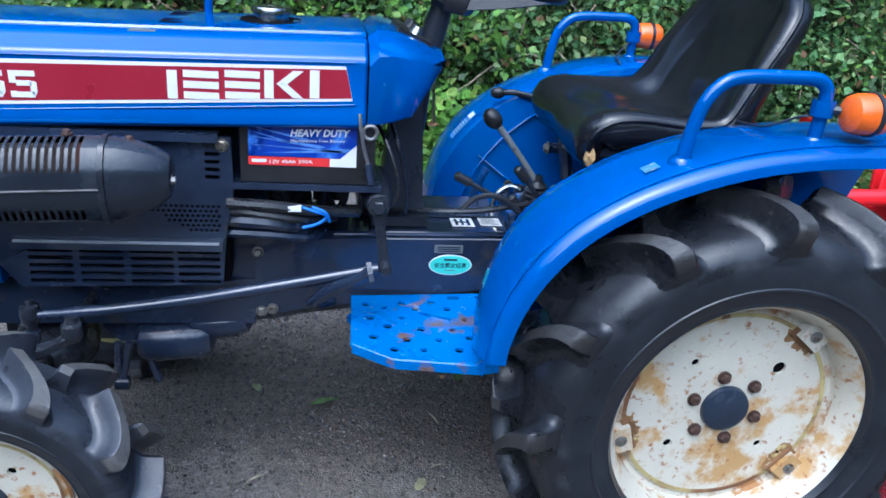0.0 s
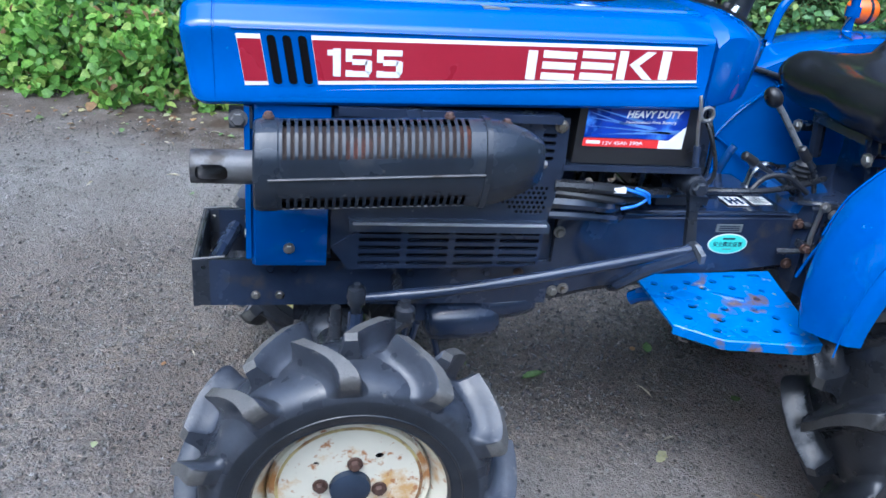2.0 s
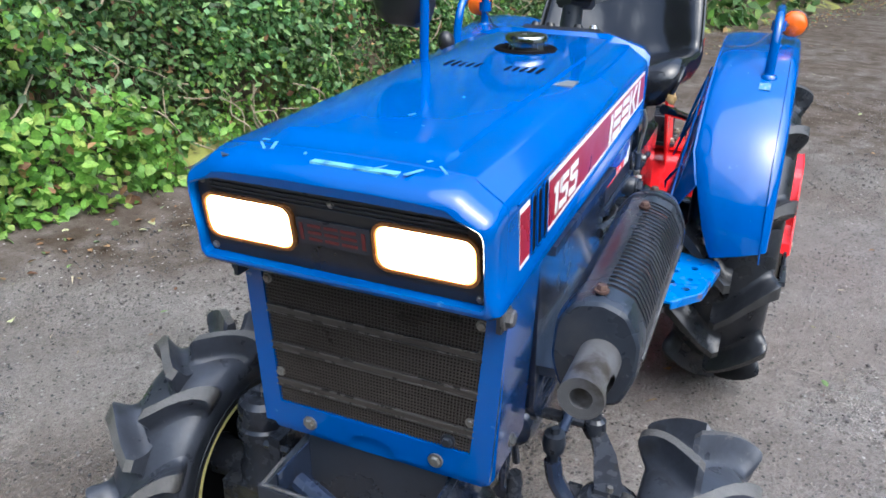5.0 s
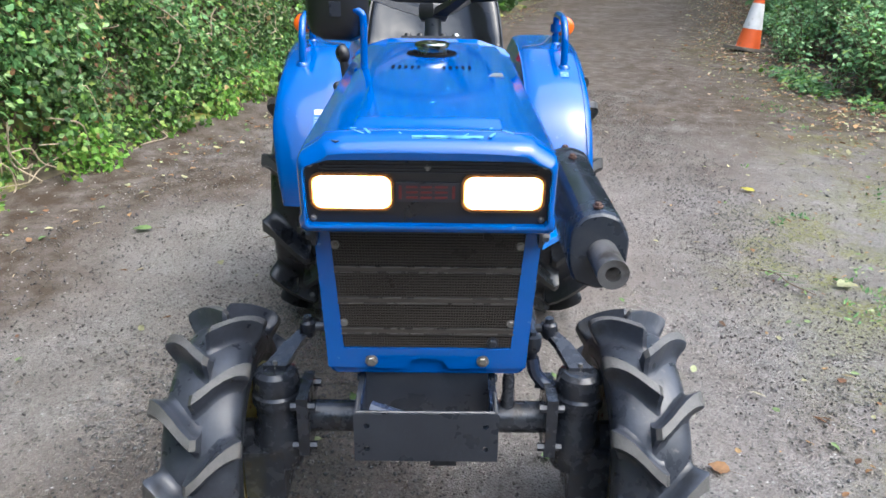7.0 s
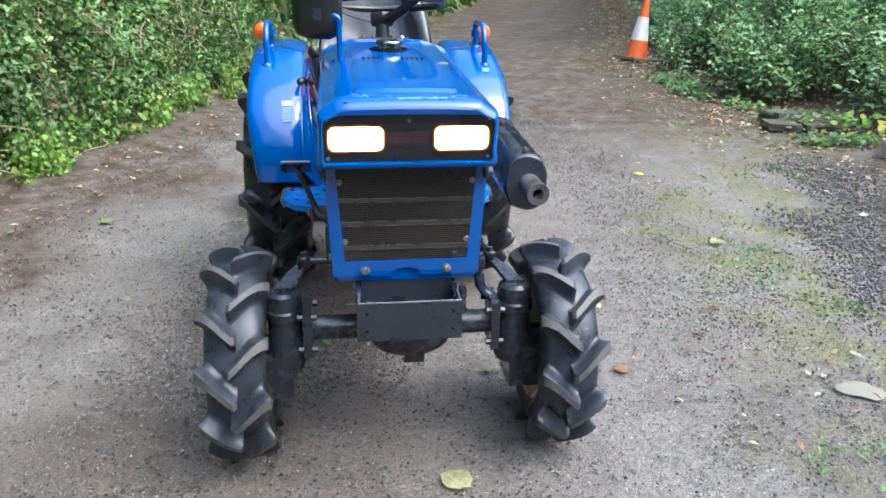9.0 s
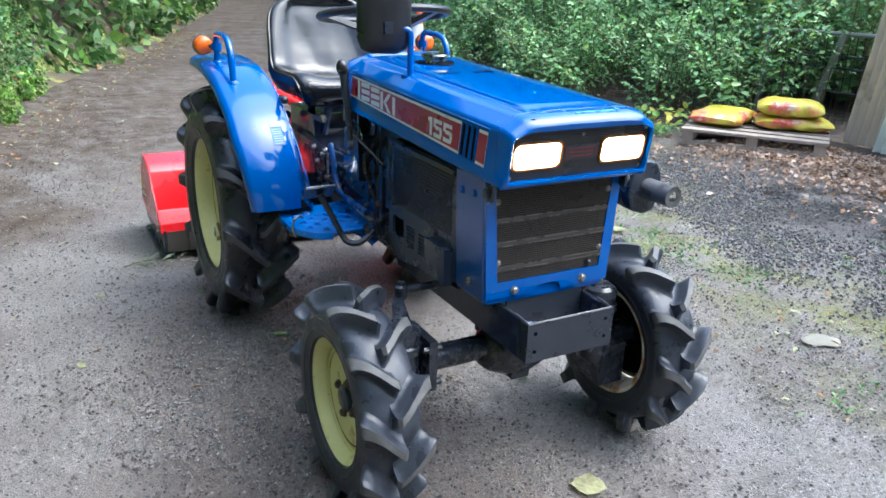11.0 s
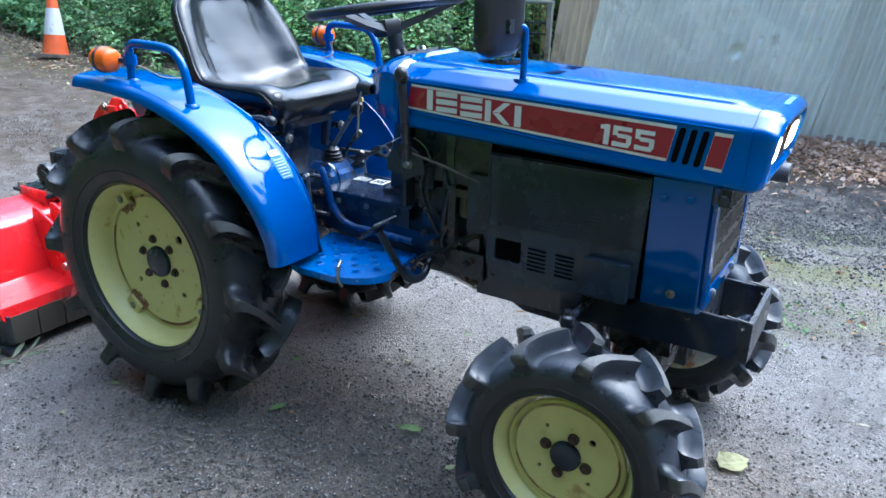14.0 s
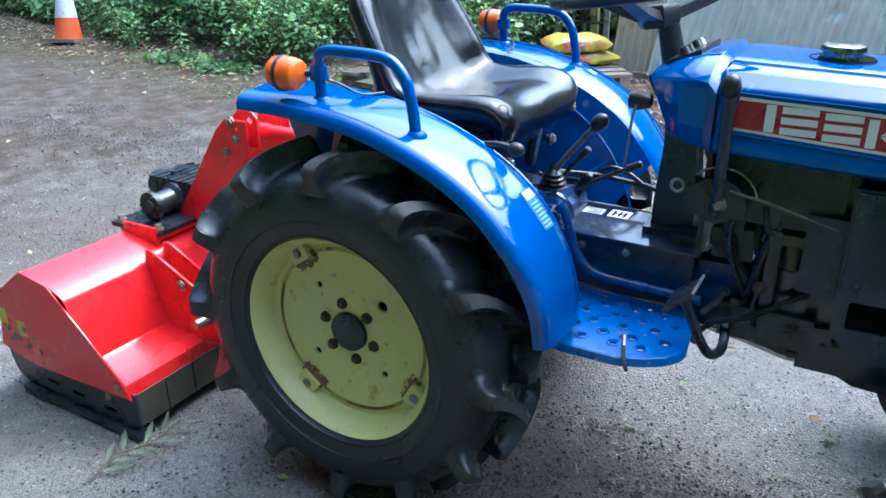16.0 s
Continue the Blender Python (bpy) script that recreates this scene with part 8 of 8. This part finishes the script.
        holes.append(ring(u, v, (0.0082 if k % 3 else 0.0066) if s < 0 else (0.0078 if k % 3 else 0.0062), n=12))
        bosses.append((u, v))
    holes.append(slot(-0.43, 0.108, 0.026, 0.012))
    holes.append(slot(-0.375, 0.104, 0.026, 0.012))
    paint = BLUE_WORN if s < 0 else BLUE_SCUFF
    st = part("foot_step", plate(poly, holes, 0.005, lambda u, v, h: (u, s * v, 0.446 + h)), paint, tractor, "worn blue perforated steel foot step with rust patches" if s < 0 else "scuffed blue perforated steel foot step", 40)
    for u, v in [] if s < 0 else bosses:
        bm = B()
        lathe(bm, [(0.0135, 0.4508), (0.0120, 0.4530), (0.0102, 0.4536), (0.0092, 0.4525), (0.0090, 0.4515)], "Z", 12, at=(u, s * v, 0))
        part("raised_rim", bm, paint, st)
    # dark plate added under the left step so its holes read as shaded
    if s < 0:
        part("hole_backing", plate([(-0.605, 0.115), (-0.365, 0.105), (-0.405, 0.325), (-0.560, 0.312), (-0.610, 0.265)], [], 0.004, lambda u, v, h: (u, s * v, 0.424 + h)), GREASY, st)
    lip = [(-0.630, s * 0.280), (-0.565, s * 0.331), (-0.425, s * 0.353), (-0.390, s * 0.346)] if s < 0 else [(u, v + 0.001) for u, v in poly[:1:-1]]
    bm = B()
    loft(bm, [[(x, y, 0.452), (x, y + s * 0.003, 0.450), (x, y + s * 0.003, 0.434), (x, y, 0.434)] for x, y in lip])
    part("step_lip", bm, paint, st)
    part("step_arm", tube(B(), curve([(-0.62, s * 0.10, 0.40), (-0.60, s * 0.12, 0.42), (-0.52, s * 0.16, 0.436), (-0.45, s * 0.20, 0.440)], 4), 0.014, 10), BLUE, st)
    part("step_hook", tube(B(), [(-0.600, s * 0.26, 0.445), (-0.600, s * 0.262, 0.41), (-0.585, s * 0.262, 0.405)] if s < 0 else [(-0.548, s * 0.318, 0.425), (-0.545, s * 0.328, 0.445), (-0.540, s * 0.320, 0.474), (-0.535, s * 0.303, 0.482), (-0.525, s * 0.290, 0.472)], 0.004, 6), STEEL, st)
    return st


make_step(-1)
make_step(1)
# pedals
cl = part("clutch_pedal", tube(B(), curve([(-0.66, -0.10, 0.44), (-0.695, -0.15, 0.455), (-0.700, -0.19, 0.480), (-0.665, -0.215, 0.520), (-0.620, -0.245, 0.555), (-0.606, -0.255, 0.570)], 4), 0.010, 10), SLATE, tractor, "bent steel clutch pedal with a bare worn plate")
part("pedal_pad", bbox(-0.004, 0.004, -0.014, 0.014, -0.010, 0.010, 0.003, 2, Matrix.Translation((-0.603, -0.258, 0.573)) @ pose(0, 0, 0, 20, -12, 0)), LEVER, cl, "bare worn pedal end")
bp_ = part("brake_pedal", tube(B(), curve([(-0.675, 0.13, 0.46), (-0.680, 0.17, 0.432), (-0.668, 0.205, 0.432), (-0.650, 0.222, 0.462), (-0.634, 0.245, 0.515), (-0.620, 0.268, 0.566)], 4), 0.009, 10), BLACK, tractor, "bent black brake pedal over the foot step")
pad = part("pedal_plate", bbox(-0.030, 0.030, -0.044, 0.044, -0.003, 0.003, 0.002, 2, Matrix.Translation((-0.620, 0.272, 0.573)) @ pose(0, 0, 0, 0, 42, 0)), BLACK, bp_, "flat black pedal plate")
part("pale_edge", tube(B(), [(-0.6415, 0.230, 0.5945), (-0.6415, 0.314, 0.5945)], 0.0028, 6), LEVER, pad, "pale edge of the pedal plate")

# dark casting colour here takes the place of shade on a blue tube
part("floor_tube", tube(B(), curve([(-0.335, 0.130, 0.640), (-0.345, 0.130, 0.624), (-0.361, 0.130, 0.580), (-0.377, 0.130, 0.540), (-0.418, 0.130, 0.506), (-0.493, 0.130, 0.500), (-0.625, 0.130, 0.497)], 4), 0.009, 12), CASTING, tractor, "bent blue steel tube beside the foot step, darkened as if shaded")
# ---- mirror ----
mr_ = part("mirror_stalk", tube(B(), curve([(-0.898, 0.131, 0.916), (-0.898, 0.131, 0.965), (-0.898, 0.131, 1.012), (-0.896, 0.136, 1.026), (-0.888, 0.155, 1.031), (-0.880, 0.178, 1.030)], 4), 0.0075, 12), BLUE, tractor, "blue tube stalk of the driving mirror")
bm = B()
lathe(bm, [(0.0001, 0.006), (0.020, 0.005), (0.022, 0.0), (0.022, -0.004)], "Z", 22, at=(-0.898, 0.131, 0.918))
part("stalk_foot", bm, BLUE, mr_)
bm = B()
rows = []
for d, f in ((-0.020, 0.45), (-0.016, 0.75), (-0.006, 0.95), (0.006, 1.0), (0.012, 0.98), (0.013, 0.9)):
    rows.append([(d, a * f, b_ * f) for a, b_ in slot(0, 0, 0.130, 0.165, 0.035)])
loft(bm, rows)
head = part("mirror_head", bm, PLASTIC, mr_, "black plastic driving mirror housing", 40)
head.matrix_local = Matrix.Translation((-0.868, 0.186, 1.052)) @ pose(0, 0, 0, 0, 0, -18)
bm = B()
loft(bm, [[(d, a, b_) for a, b_ in slot(0, 0, 0.116, 0.150, 0.03)] for d in (0.0132, 0.0142)])
glass = bpy.data.materials.new("mirror_glass")
glass.use_nodes = True
glass.node_tree.nodes["Principled BSDF"].inputs["Metallic"].default_value = 1.0
glass.node_tree.nodes["Principled BSDF"].inputs["Roughness"].default_value = 0.03
glass.node_tree.nodes["Principled BSDF"].inputs["Base Color"].default_value = (0.75, 0.77, 0.8, 1)
gl = part("mirror_glass", bm, glass, mr_)
gl.matrix_local = head.matrix_local.copy()
part("mirror_clamp", bbox(-0.893, -0.880, 0.168, 0.196, 1.018, 1.045, 0.004), BLACK, mr_)

# ---- hoses, cables and the bonnet catch ----
for pts, r, mt in (
        ([(-0.84, -0.165, 0.655), (-0.77, -0.175, 0.655), (-0.70, -0.165, 0.645), (-0.62, -0.14, 0.635)], 0.010, HOSE),
        ([(-0.84, -0.160, 0.640), (-0.78, -0.178, 0.640), (-0.72, -0.170, 0.630), (-0.66, -0.12, 0.615)], 0.007, HOSE),
        ([(-0.845, -0.150, 0.620), (-0.78, -0.165, 0.622), (-0.72, -0.150, 0.612), (-0.68, -0.08, 0.600)], 0.013, SLATE),
        ([(-0.845, -0.150, 0.596), (-0.78, -0.160, 0.598), (-0.71, -0.150, 0.590), (-0.68, -0.09, 0.580)], 0.009, SLATE),
        ([(-0.725, -0.172, 0.655), (-0.700, -0.180, 0.650), (-0.675, -0.178, 0.640), (-0.690, -0.176, 0.625), (-0.715, -0.170, 0.615)], 0.0028, WIREBLUE),
        ([(-0.700, -0.176, 0.655), (-0.678, -0.182, 0.648), (-0.670, -0.178, 0.630)], 0.0028, WIREBLUE),
        ([(-0.60, -0.10, 0.80), (-0.575, -0.14, 0.76), (-0.555, -0.16, 0.70), (-0.56, -0.16, 0.66), (-0.60, -0.13, 0.63)], 0.0035, HOSE),
        ([(-0.57, -0.08, 0.80), (-0.55, -0.12, 0.74), (-0.53, -0.10, 0.66), (-0.53, -0.08, 0.61)], 0.004, HOSE),
        ([(-0.56, -0.03, 0.60), (-0.47, -0.09, 0.622), (-0.40, -0.10, 0.628), (-0.33, -0.09, 0.635), (-0.25, -0.06, 0.64)], 0.006, HOSE),
        ([(-0.43, -0.10, 0.628), (-0.40, -0.09, 0.65), (-0.36, -0.095, 0.655), (-0.31, -0.10, 0.625)], 0.005, HOSE),
        ([(-0.70, 0.12, 0.74), (-0.66, 0.15, 0.66), (-0.68, 0.13, 0.56), (-0.72, 0.10, 0.48)], 0.006, HOSE),
        ([(-0.75, 0.11, 0.70), (-0.72, 0.13, 0.62), (-0.70, 0.12, 0.52), (-0.66, 0.10, 0.46)], 0.008, HOSE),
        ([(-0.80, 0.12, 0.55), (-0.72, 0.15, 0.50), (-0.66, 0.15, 0.47), (-0.62, 0.12, 0.42)], 0.006, HOSE)):
    part("hose", tube(B(), curve(pts, 5), r, 8), mt, tractor, "black hose beside the engine" if mt is HOSE else "")
part("wire_connector", bbox(-0.740, -0.718, -0.182, -0.172, 0.648, 0.657, 0.002), WHITE, tractor, "white plastic wiring connector")
bm = B()
lathe(bm, [(0.011 + 0.0032 * math.cos(a), 0.0032 * math.sin(a)) for a in np.linspace(0, 2 * math.pi, 9)], "Y", 24, at=(-0.608, -0.186, 0.790))
catch = part("bonnet_catch", bm, STEEL, tractor, "wire ring of the bonnet catch")
part("catch_wire", tube(B(), curve([(-0.626, -0.184, 0.820), (-0.624, -0.189, 0.800), (-0.620, -0.187, 0.775), (-0.612, -0.182, 0.745), (-0.606, -0.180, 0.725)], 4), 0.003, 8), STEEL, catch)
part("catch_spring", tube(B(), [(-0.609, -0.181, 0.735), (-0.603, -0.180, 0.700)], 0.006, 10), SLATE, catch)
bm = B()
lathe(bm, [(0.011 + 0.0032 * math.cos(a), 0.0032 * math.sin(a)) for a in np.linspace(0, 2 * math.pi, 9)], "Y", 24, at=(-0.565, 0.165, 0.725))
part("bonnet_catch", bm, STEEL, tractor, "wire ring of the bonnet catch")
part("key_strap", tube(B(), curve([(-0.468, 0.125, 0.85), (-0.463, 0.13, 0.82), (-0.460, 0.13, 0.77), (-0.456, 0.13, 0.735)], 4), 0.003, 6), BRASS, tractor, "yellowed strap hanging from the key")

# ---- right engine cover ----
holes = [slot(x, z, 0.045, 0.006) for x in (-0.970, -1.036) for z in np.linspace(0.511, 0.559, 6)] + [slot(-0.898, 0.542, 0.066, 0.052, 0.006)]
rc = part("engine_cover_right", bevel(plate([(-0.845, 0.50), (-0.90, 0.455), (-1.195, 0.50), (-1.205, 0.762), (-0.84, 0.762)], holes, 0.008, lambda u, v, h: RIGHT(u, v, h, 0.150)), 0.001, 1, angle=80), COVER, tractor, "dark slate engine cover with a mesh window", 40)
# black sheet paints the shade seen through the cover's openings
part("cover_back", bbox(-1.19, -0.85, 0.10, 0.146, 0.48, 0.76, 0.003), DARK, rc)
bm = B()
for i in range(36):
    for j in range(17):
        u, v = -1.172 + i * 0.0085 + (0.004 if j % 2 else 0), 0.606 + j * 0.0083
        box(bm, u - 0.0034, u + 0.0034, 0.158, 0.1605, v - 0.0012, v + 0.0012)
        box(bm, u - 0.0010, u + 0.0010, 0.158, 0.1603, v - 0.0040, v + 0.0040)
part("cover_mesh", bm, COVER, rc)
part("cover_box", bbox(-1.182, -1.084, 0.155, 0.178, 0.490, 0.575, 0.008, 3), COVER, rc)
for x, z in ((-0.865, 0.752), (-1.18, 0.752), (-1.055, 0.681), (-0.87, 0.60), (-1.10, 0.59)):
    part("cover_bolt", disc_bolt((x, 0.158, z), "Y", 0.007, 0.006, 1), COVER, rc)
part("cover_rim", tube(B(), [(-0.846, 0.158, 0.60), (-0.846, 0.160, 0.757), (-1.195, 0.160, 0.757)], 0.003, 6), COVER, rc)
TAN = surface("oily_tan_metal", (0.09, 0.075, 0.045), 0.4, metal=0.4, var=0.5, scale=40.0, stain=((0.02, 0.02, 0.022), 0.4, 30.0))
ff = part("fuel_filter", tube(B(), [(-0.765, 0.115, 0.585), (-0.765, 0.115, 0.592), (-0.765, 0.115, 0.630), (-0.765, 0.115, 0.638)], [0.010, 0.017, 0.017, 0.012], 16), TAN, tractor, "small oily fuel filter")
part("filter_head", bbox(-0.795, -0.735, 0.098, 0.132, 0.636, 0.655, 0.006, 2), TAN, ff)
part("filter_pipe", tube(B(), curve([(-0.745, 0.125, 0.645), (-0.72, 0.135, 0.66), (-0.71, 0.13, 0.70)], 4), 0.0045, 8), GREASY, ff)
part("filter_pipe", tube(B(), curve([(-0.79, 0.125, 0.645), (-0.815, 0.130, 0.63), (-0.82, 0.125, 0.58)], 4), 0.0045, 8), GREASY, ff)
part("injection_pump", bbox(-0.84, -0.78, 0.095, 0.14, 0.56, 0.70, 0.01), COVER, tractor, "dark injection pump")
# rear linkage towards the implement
for s in (-1, 1):
    part("lower_link", tube(B(), [(0.10, s * 0.15, 0.30), (0.30, s * 0.20, 0.27), (0.47, s * 0.23, 0.25)], 0.016, 10), BLACK, tractor, "black lower lift link")
    part("lift_arm", tube(B(), [(0.10, s * 0.13, 0.66), (0.28, s * 0.19, 0.60), (0.29, s * 0.195, 0.30)], 0.014, 10), SLATE, tractor, "dark lift arm")
part("rear_lamp", bbox(0.19, 0.215, -0.20, -0.12, 0.80, 0.84, 0.006), REDLENS, tractor, "red rear lamp")
part("rear_lamp", bbox(0.19, 0.215, 0.20, 0.255, 0.77, 0.80, 0.006), REDLENS, tractor, "red rear lamp")

# ---- flail mower on the rear linkage ----
mower = thing("flail_mower", "red flail mower attached behind the tractor", "mower")
HY = 0.54
END = [(0.560, 0.115), (0.572, 0.150), (0.800, 0.360), (0.900, 0.375), (1.010, 0.300), (1.060, 0.130), (1.00, 0.110), (0.90, 0.105)]
# folded body sheet between the end plates
sheet = [(0.562, 0.112), (0.570, 0.150), (0.690, 0.165), (0.700, 0.172), (0.745, 0.325), (0.752, 0.335), (0.800, 0.358), (0.900, 0.372), (1.005, 0.298), (1.055, 0.135)]
bm = B()
loft(bm, [[(x, y, z) for x, z in sheet] + [(x + 0.002, y, z - 0.005) for x, z in sheet[::-1]] for y in (-HY + 0.006, HY - 0.006)])
body = part("mower_body", bevel(bm, 0.003, 2, angle=20), REDPAINT, mower, "glossy red folded steel mower body", 30)
for s in (-1, 1):
    part("end_plate", bevel(plate(END, [], 0.006, lambda u, v, h: (u, s * (HY - 0.006 + h), v)), 0.0015, 1, angle=60), REDPAINT, body)
    skid = [(0.555, 0.125), (0.90, 0.120), (0.98, 0.150), (1.05, 0.110), (1.05, 0.085), (0.95, 0.030), (0.60, 0.018), (0.550, 0.035)]
    part("skid", plate(skid, [slot(0.66, 0.052, 0.05, 0.012), slot(0.78, 0.056, 0.05, 0.012), slot(0.88, 0.06, 0.05, 0.012)], 0.008, lambda u, v, h: (u, s * (HY - 0.018 + h), v)), BLACK, mower, "black steel skid plate")
    part("skid_shoe", bbox(0.55, 1.0, s * (HY - 0.02) - 0.025, s * (HY - 0.02) + 0.025, 0.004, 0.020, 0.003), BLACK, mower)
    for x, z in ((0.640, 0.100), (0.600, 0.140), (0.930, 0.16), (0.905, 0.185), (0.935, 0.205), (0.885, 0.155), (1.0, 0.165), (0.985, 0.175), (0.965, 0.17), (1.01, 0.19)):
        part("end_bolt", disc_bolt((x, s * HY, z), "Y", 0.007, 0.006, s), BRASS, body)
    for x, z, a in ((1.020, 0.225, 0), (0.945, 0.205, 4)):
        part("warning_label", bbox(-0.017, 0.017, -0.0006, 0.0006, -0.022, 0.022, 0.0002, 1, Matrix.Translation((x, s * (HY + 0.0008), z)) @ pose(0, 0, 0, 0, a, 0)), surface("yellow_label%s%s" % (s, a), (0.75, 0.6, 0.03), 0.4, bump=0.0), body)
# rubber front flaps
n = 12
for k in range(n):
    y0 = -HY + 0.02 + k * (2 * HY - 0.04) / n
    part("front_flap", bbox(0.560, 0.566, y0 + 0.002, y0 + (2 * HY - 0.04) / n - 0.002, 0.030, 0.118, 0.001, 1), FLAP, mower, "grey rubber front flap")
part("roller", tube(B(), [(1.03, -HY + 0.03, 0.06), (1.03, HY - 0.03, 0.06)], 0.055, 24), BLACK, mower, "black rear roller")
part("rotor", tube(B(), [(0.82, -HY + 0.03, 0.17), (0.82, HY - 0.03, 0.17)], 0.06, 20), BLACK, mower, "dark flail rotor")
# hitch brackets and headstock
for y in (-0.285, -0.225, 0.225, 0.285):
    part("hitch_plate", bevel(plate([(0.566, 0.150), (0.705, 0.165), (0.752, 0.335), (0.745, 0.372), (0.725, 0.372), (0.515, 0.270), (0.500, 0.245), (0.505, 0.160)], [], 0.008, lambda u, v, h: (u, y - 0.004 + h, v)), 0.0015, 1, angle=60), REDPAINT, mower, "red hitch side plate")
for s in (-1, 1):
    part("hitch_pin", tube(B(), [(0.528, s * 0.21, 0.232), (0.528, s * 0.345, 0.232)], 0.013, 14), STEEL, mower, "bare steel hitch pin")
    for x, z in ((0.62, 0.30), (0.56, 0.262), (0.545, 0.215)):
        part("plate_bolt", disc_bolt((x, s * 0.293, z), "Y", 0.011, 0.009, s), BRASS, mower)
    # slanted headstock arms rising to the top link
    arm = [(0.880, 0.330), (0.735, 0.320), (0.545, 0.600), (0.540, 0.690), (0.612, 0.690), (0.650, 0.655)]
    part("headstock_arm", bevel(plate(arm, [ring(0.575, 0.668, 0.007, n=10)], 0.010, lambda u, v, h: (u, s * (0.075 + h), v)), 0.002, 1, angle=60), REDPAINT, mower, "red slanted headstock arm")
    part("top_plate", bevel(plate([(0.535, 0.610), (0.615, 0.610), (0.618, 0.690), (0.600, 0.708), (0.555, 0.708), (0.535, 0.690)], [ring(0.56, 0.685, 0.009, n=10)], 0.008, lambda u, v, h: (u, s * (0.040 + h), v)), 0.002, 1, angle=60), REDPAINT, mower, "red top link plate")
    for x, z in ((0.590, 0.685), (0.575, 0.640), (0.615, 0.600)):
        part("headstock_bolt", disc_bolt((x, s * 0.085, z), "Y", 0.010, 0.010, s), BRASS, mower)
part("headstock_tie", tube(B(), [(0.585, -0.08, 0.64), (0.585, 0.08, 0.64)], 0.018, 14), REDPAINT, mower, "red headstock cross tube")
part("top_link", tube(B(), [(0.63, 0, 0.650), (0.36, 0, 0.640), (0.18, 0, 0.635)], 0.019, 16), REDPAINT, mower, "red top link tube")
part("link_end", tube(B(), [(0.35, 0, 0.640), (0.325, 0, 0.639)], 0.021, 16), WHITE, mower, "pale collar of the top link")
gb = part("mower_gearbox", bbox(0.780, 0.960, -0.070, 0.070, 0.385, 0.480, 0.034, 5), BLACK, mower, "black gearbox with a domed cover")
part("gearbox_side_tube", tube(B(), [(0.860, 0.05, 0.43), (0.860, 0.08, 0.43), (0.860, 0.09, 0.43), (0.860, 0.15, 0.43)], [0.046, 0.044, 0.033, 0.031], 22), BLACK, gb)
part("gearbox_flange", lathe(B(), [(0.0001, 0.168), (0.018, 0.168), (0.020, 0.162), (0.040, 0.162), (0.042, 0.150), (0.030, 0.146)], "Y", 22, at=(0.860, 0, 0.43)), SIDEWALL, gb)
for k in range(6):
    part("flange_bolt", disc_bolt((0.860 + 0.032 * math.cos(k * 1.047), 0.162, 0.43 + 0.032 * math.sin(k * 1.047)), "Y", 0.005, 0.006, 1), BLACK, gb)
part("gearbox_cover", tube(B(), [(0.975, 0, 0.43), (1.005, 0, 0.43), (1.015, 0, 0.43)], [0.045, 0.045, 0.03], 22), BLACK, gb)
for k in range(6):
    part("cooling_rib", bbox(0.800 + k * 0.026, 0.806 + k * 0.026, -0.074, 0.074, 0.392, 0.484, 0.003, 1), BLACK, gb)
bm = B()
lathe(bm, [(0.0001, 0.022), (0.010, 0.020), (0.012, 0.0)], "Z", 8, at=(0.900, 0.03, 0.472))
part("filler_plug", bm, BLACK, gb)
part("gearbox_foot", bbox(0.770, 0.960, -0.10, 0.22, 0.376, 0.388, 0.003), BLACK, gb)
for x in (0.790, 0.940):
    for y in (-0.085, 0.20):
        part("foot_bolt", disc_bolt((x, y, 0.388), "Z", 0.010, 0.016, 1), BRASS, gb)
part("rear_frame", bbox(0.775, 0.905, 0.215, 0.225, 0.340, 0.400, 0.004), REDPAINT, mower, "red gearbox support plate")
part("rear_frame", bbox(0.775, 0.905, -0.225, -0.215, 0.340, 0.400, 0.004), REDPAINT, mower, "red gearbox support plate")
part("cross_frame", bbox(0.775, 0.930, -0.215, 0.215, 0.364, 0.375, 0.003), REDPAINT, mower)
part("drive_shaft", tube(B(), [(0.20, 0, 0.42), (0.78, 0, 0.43)], 0.028, 16), BLACK, mower, "black drive shaft")
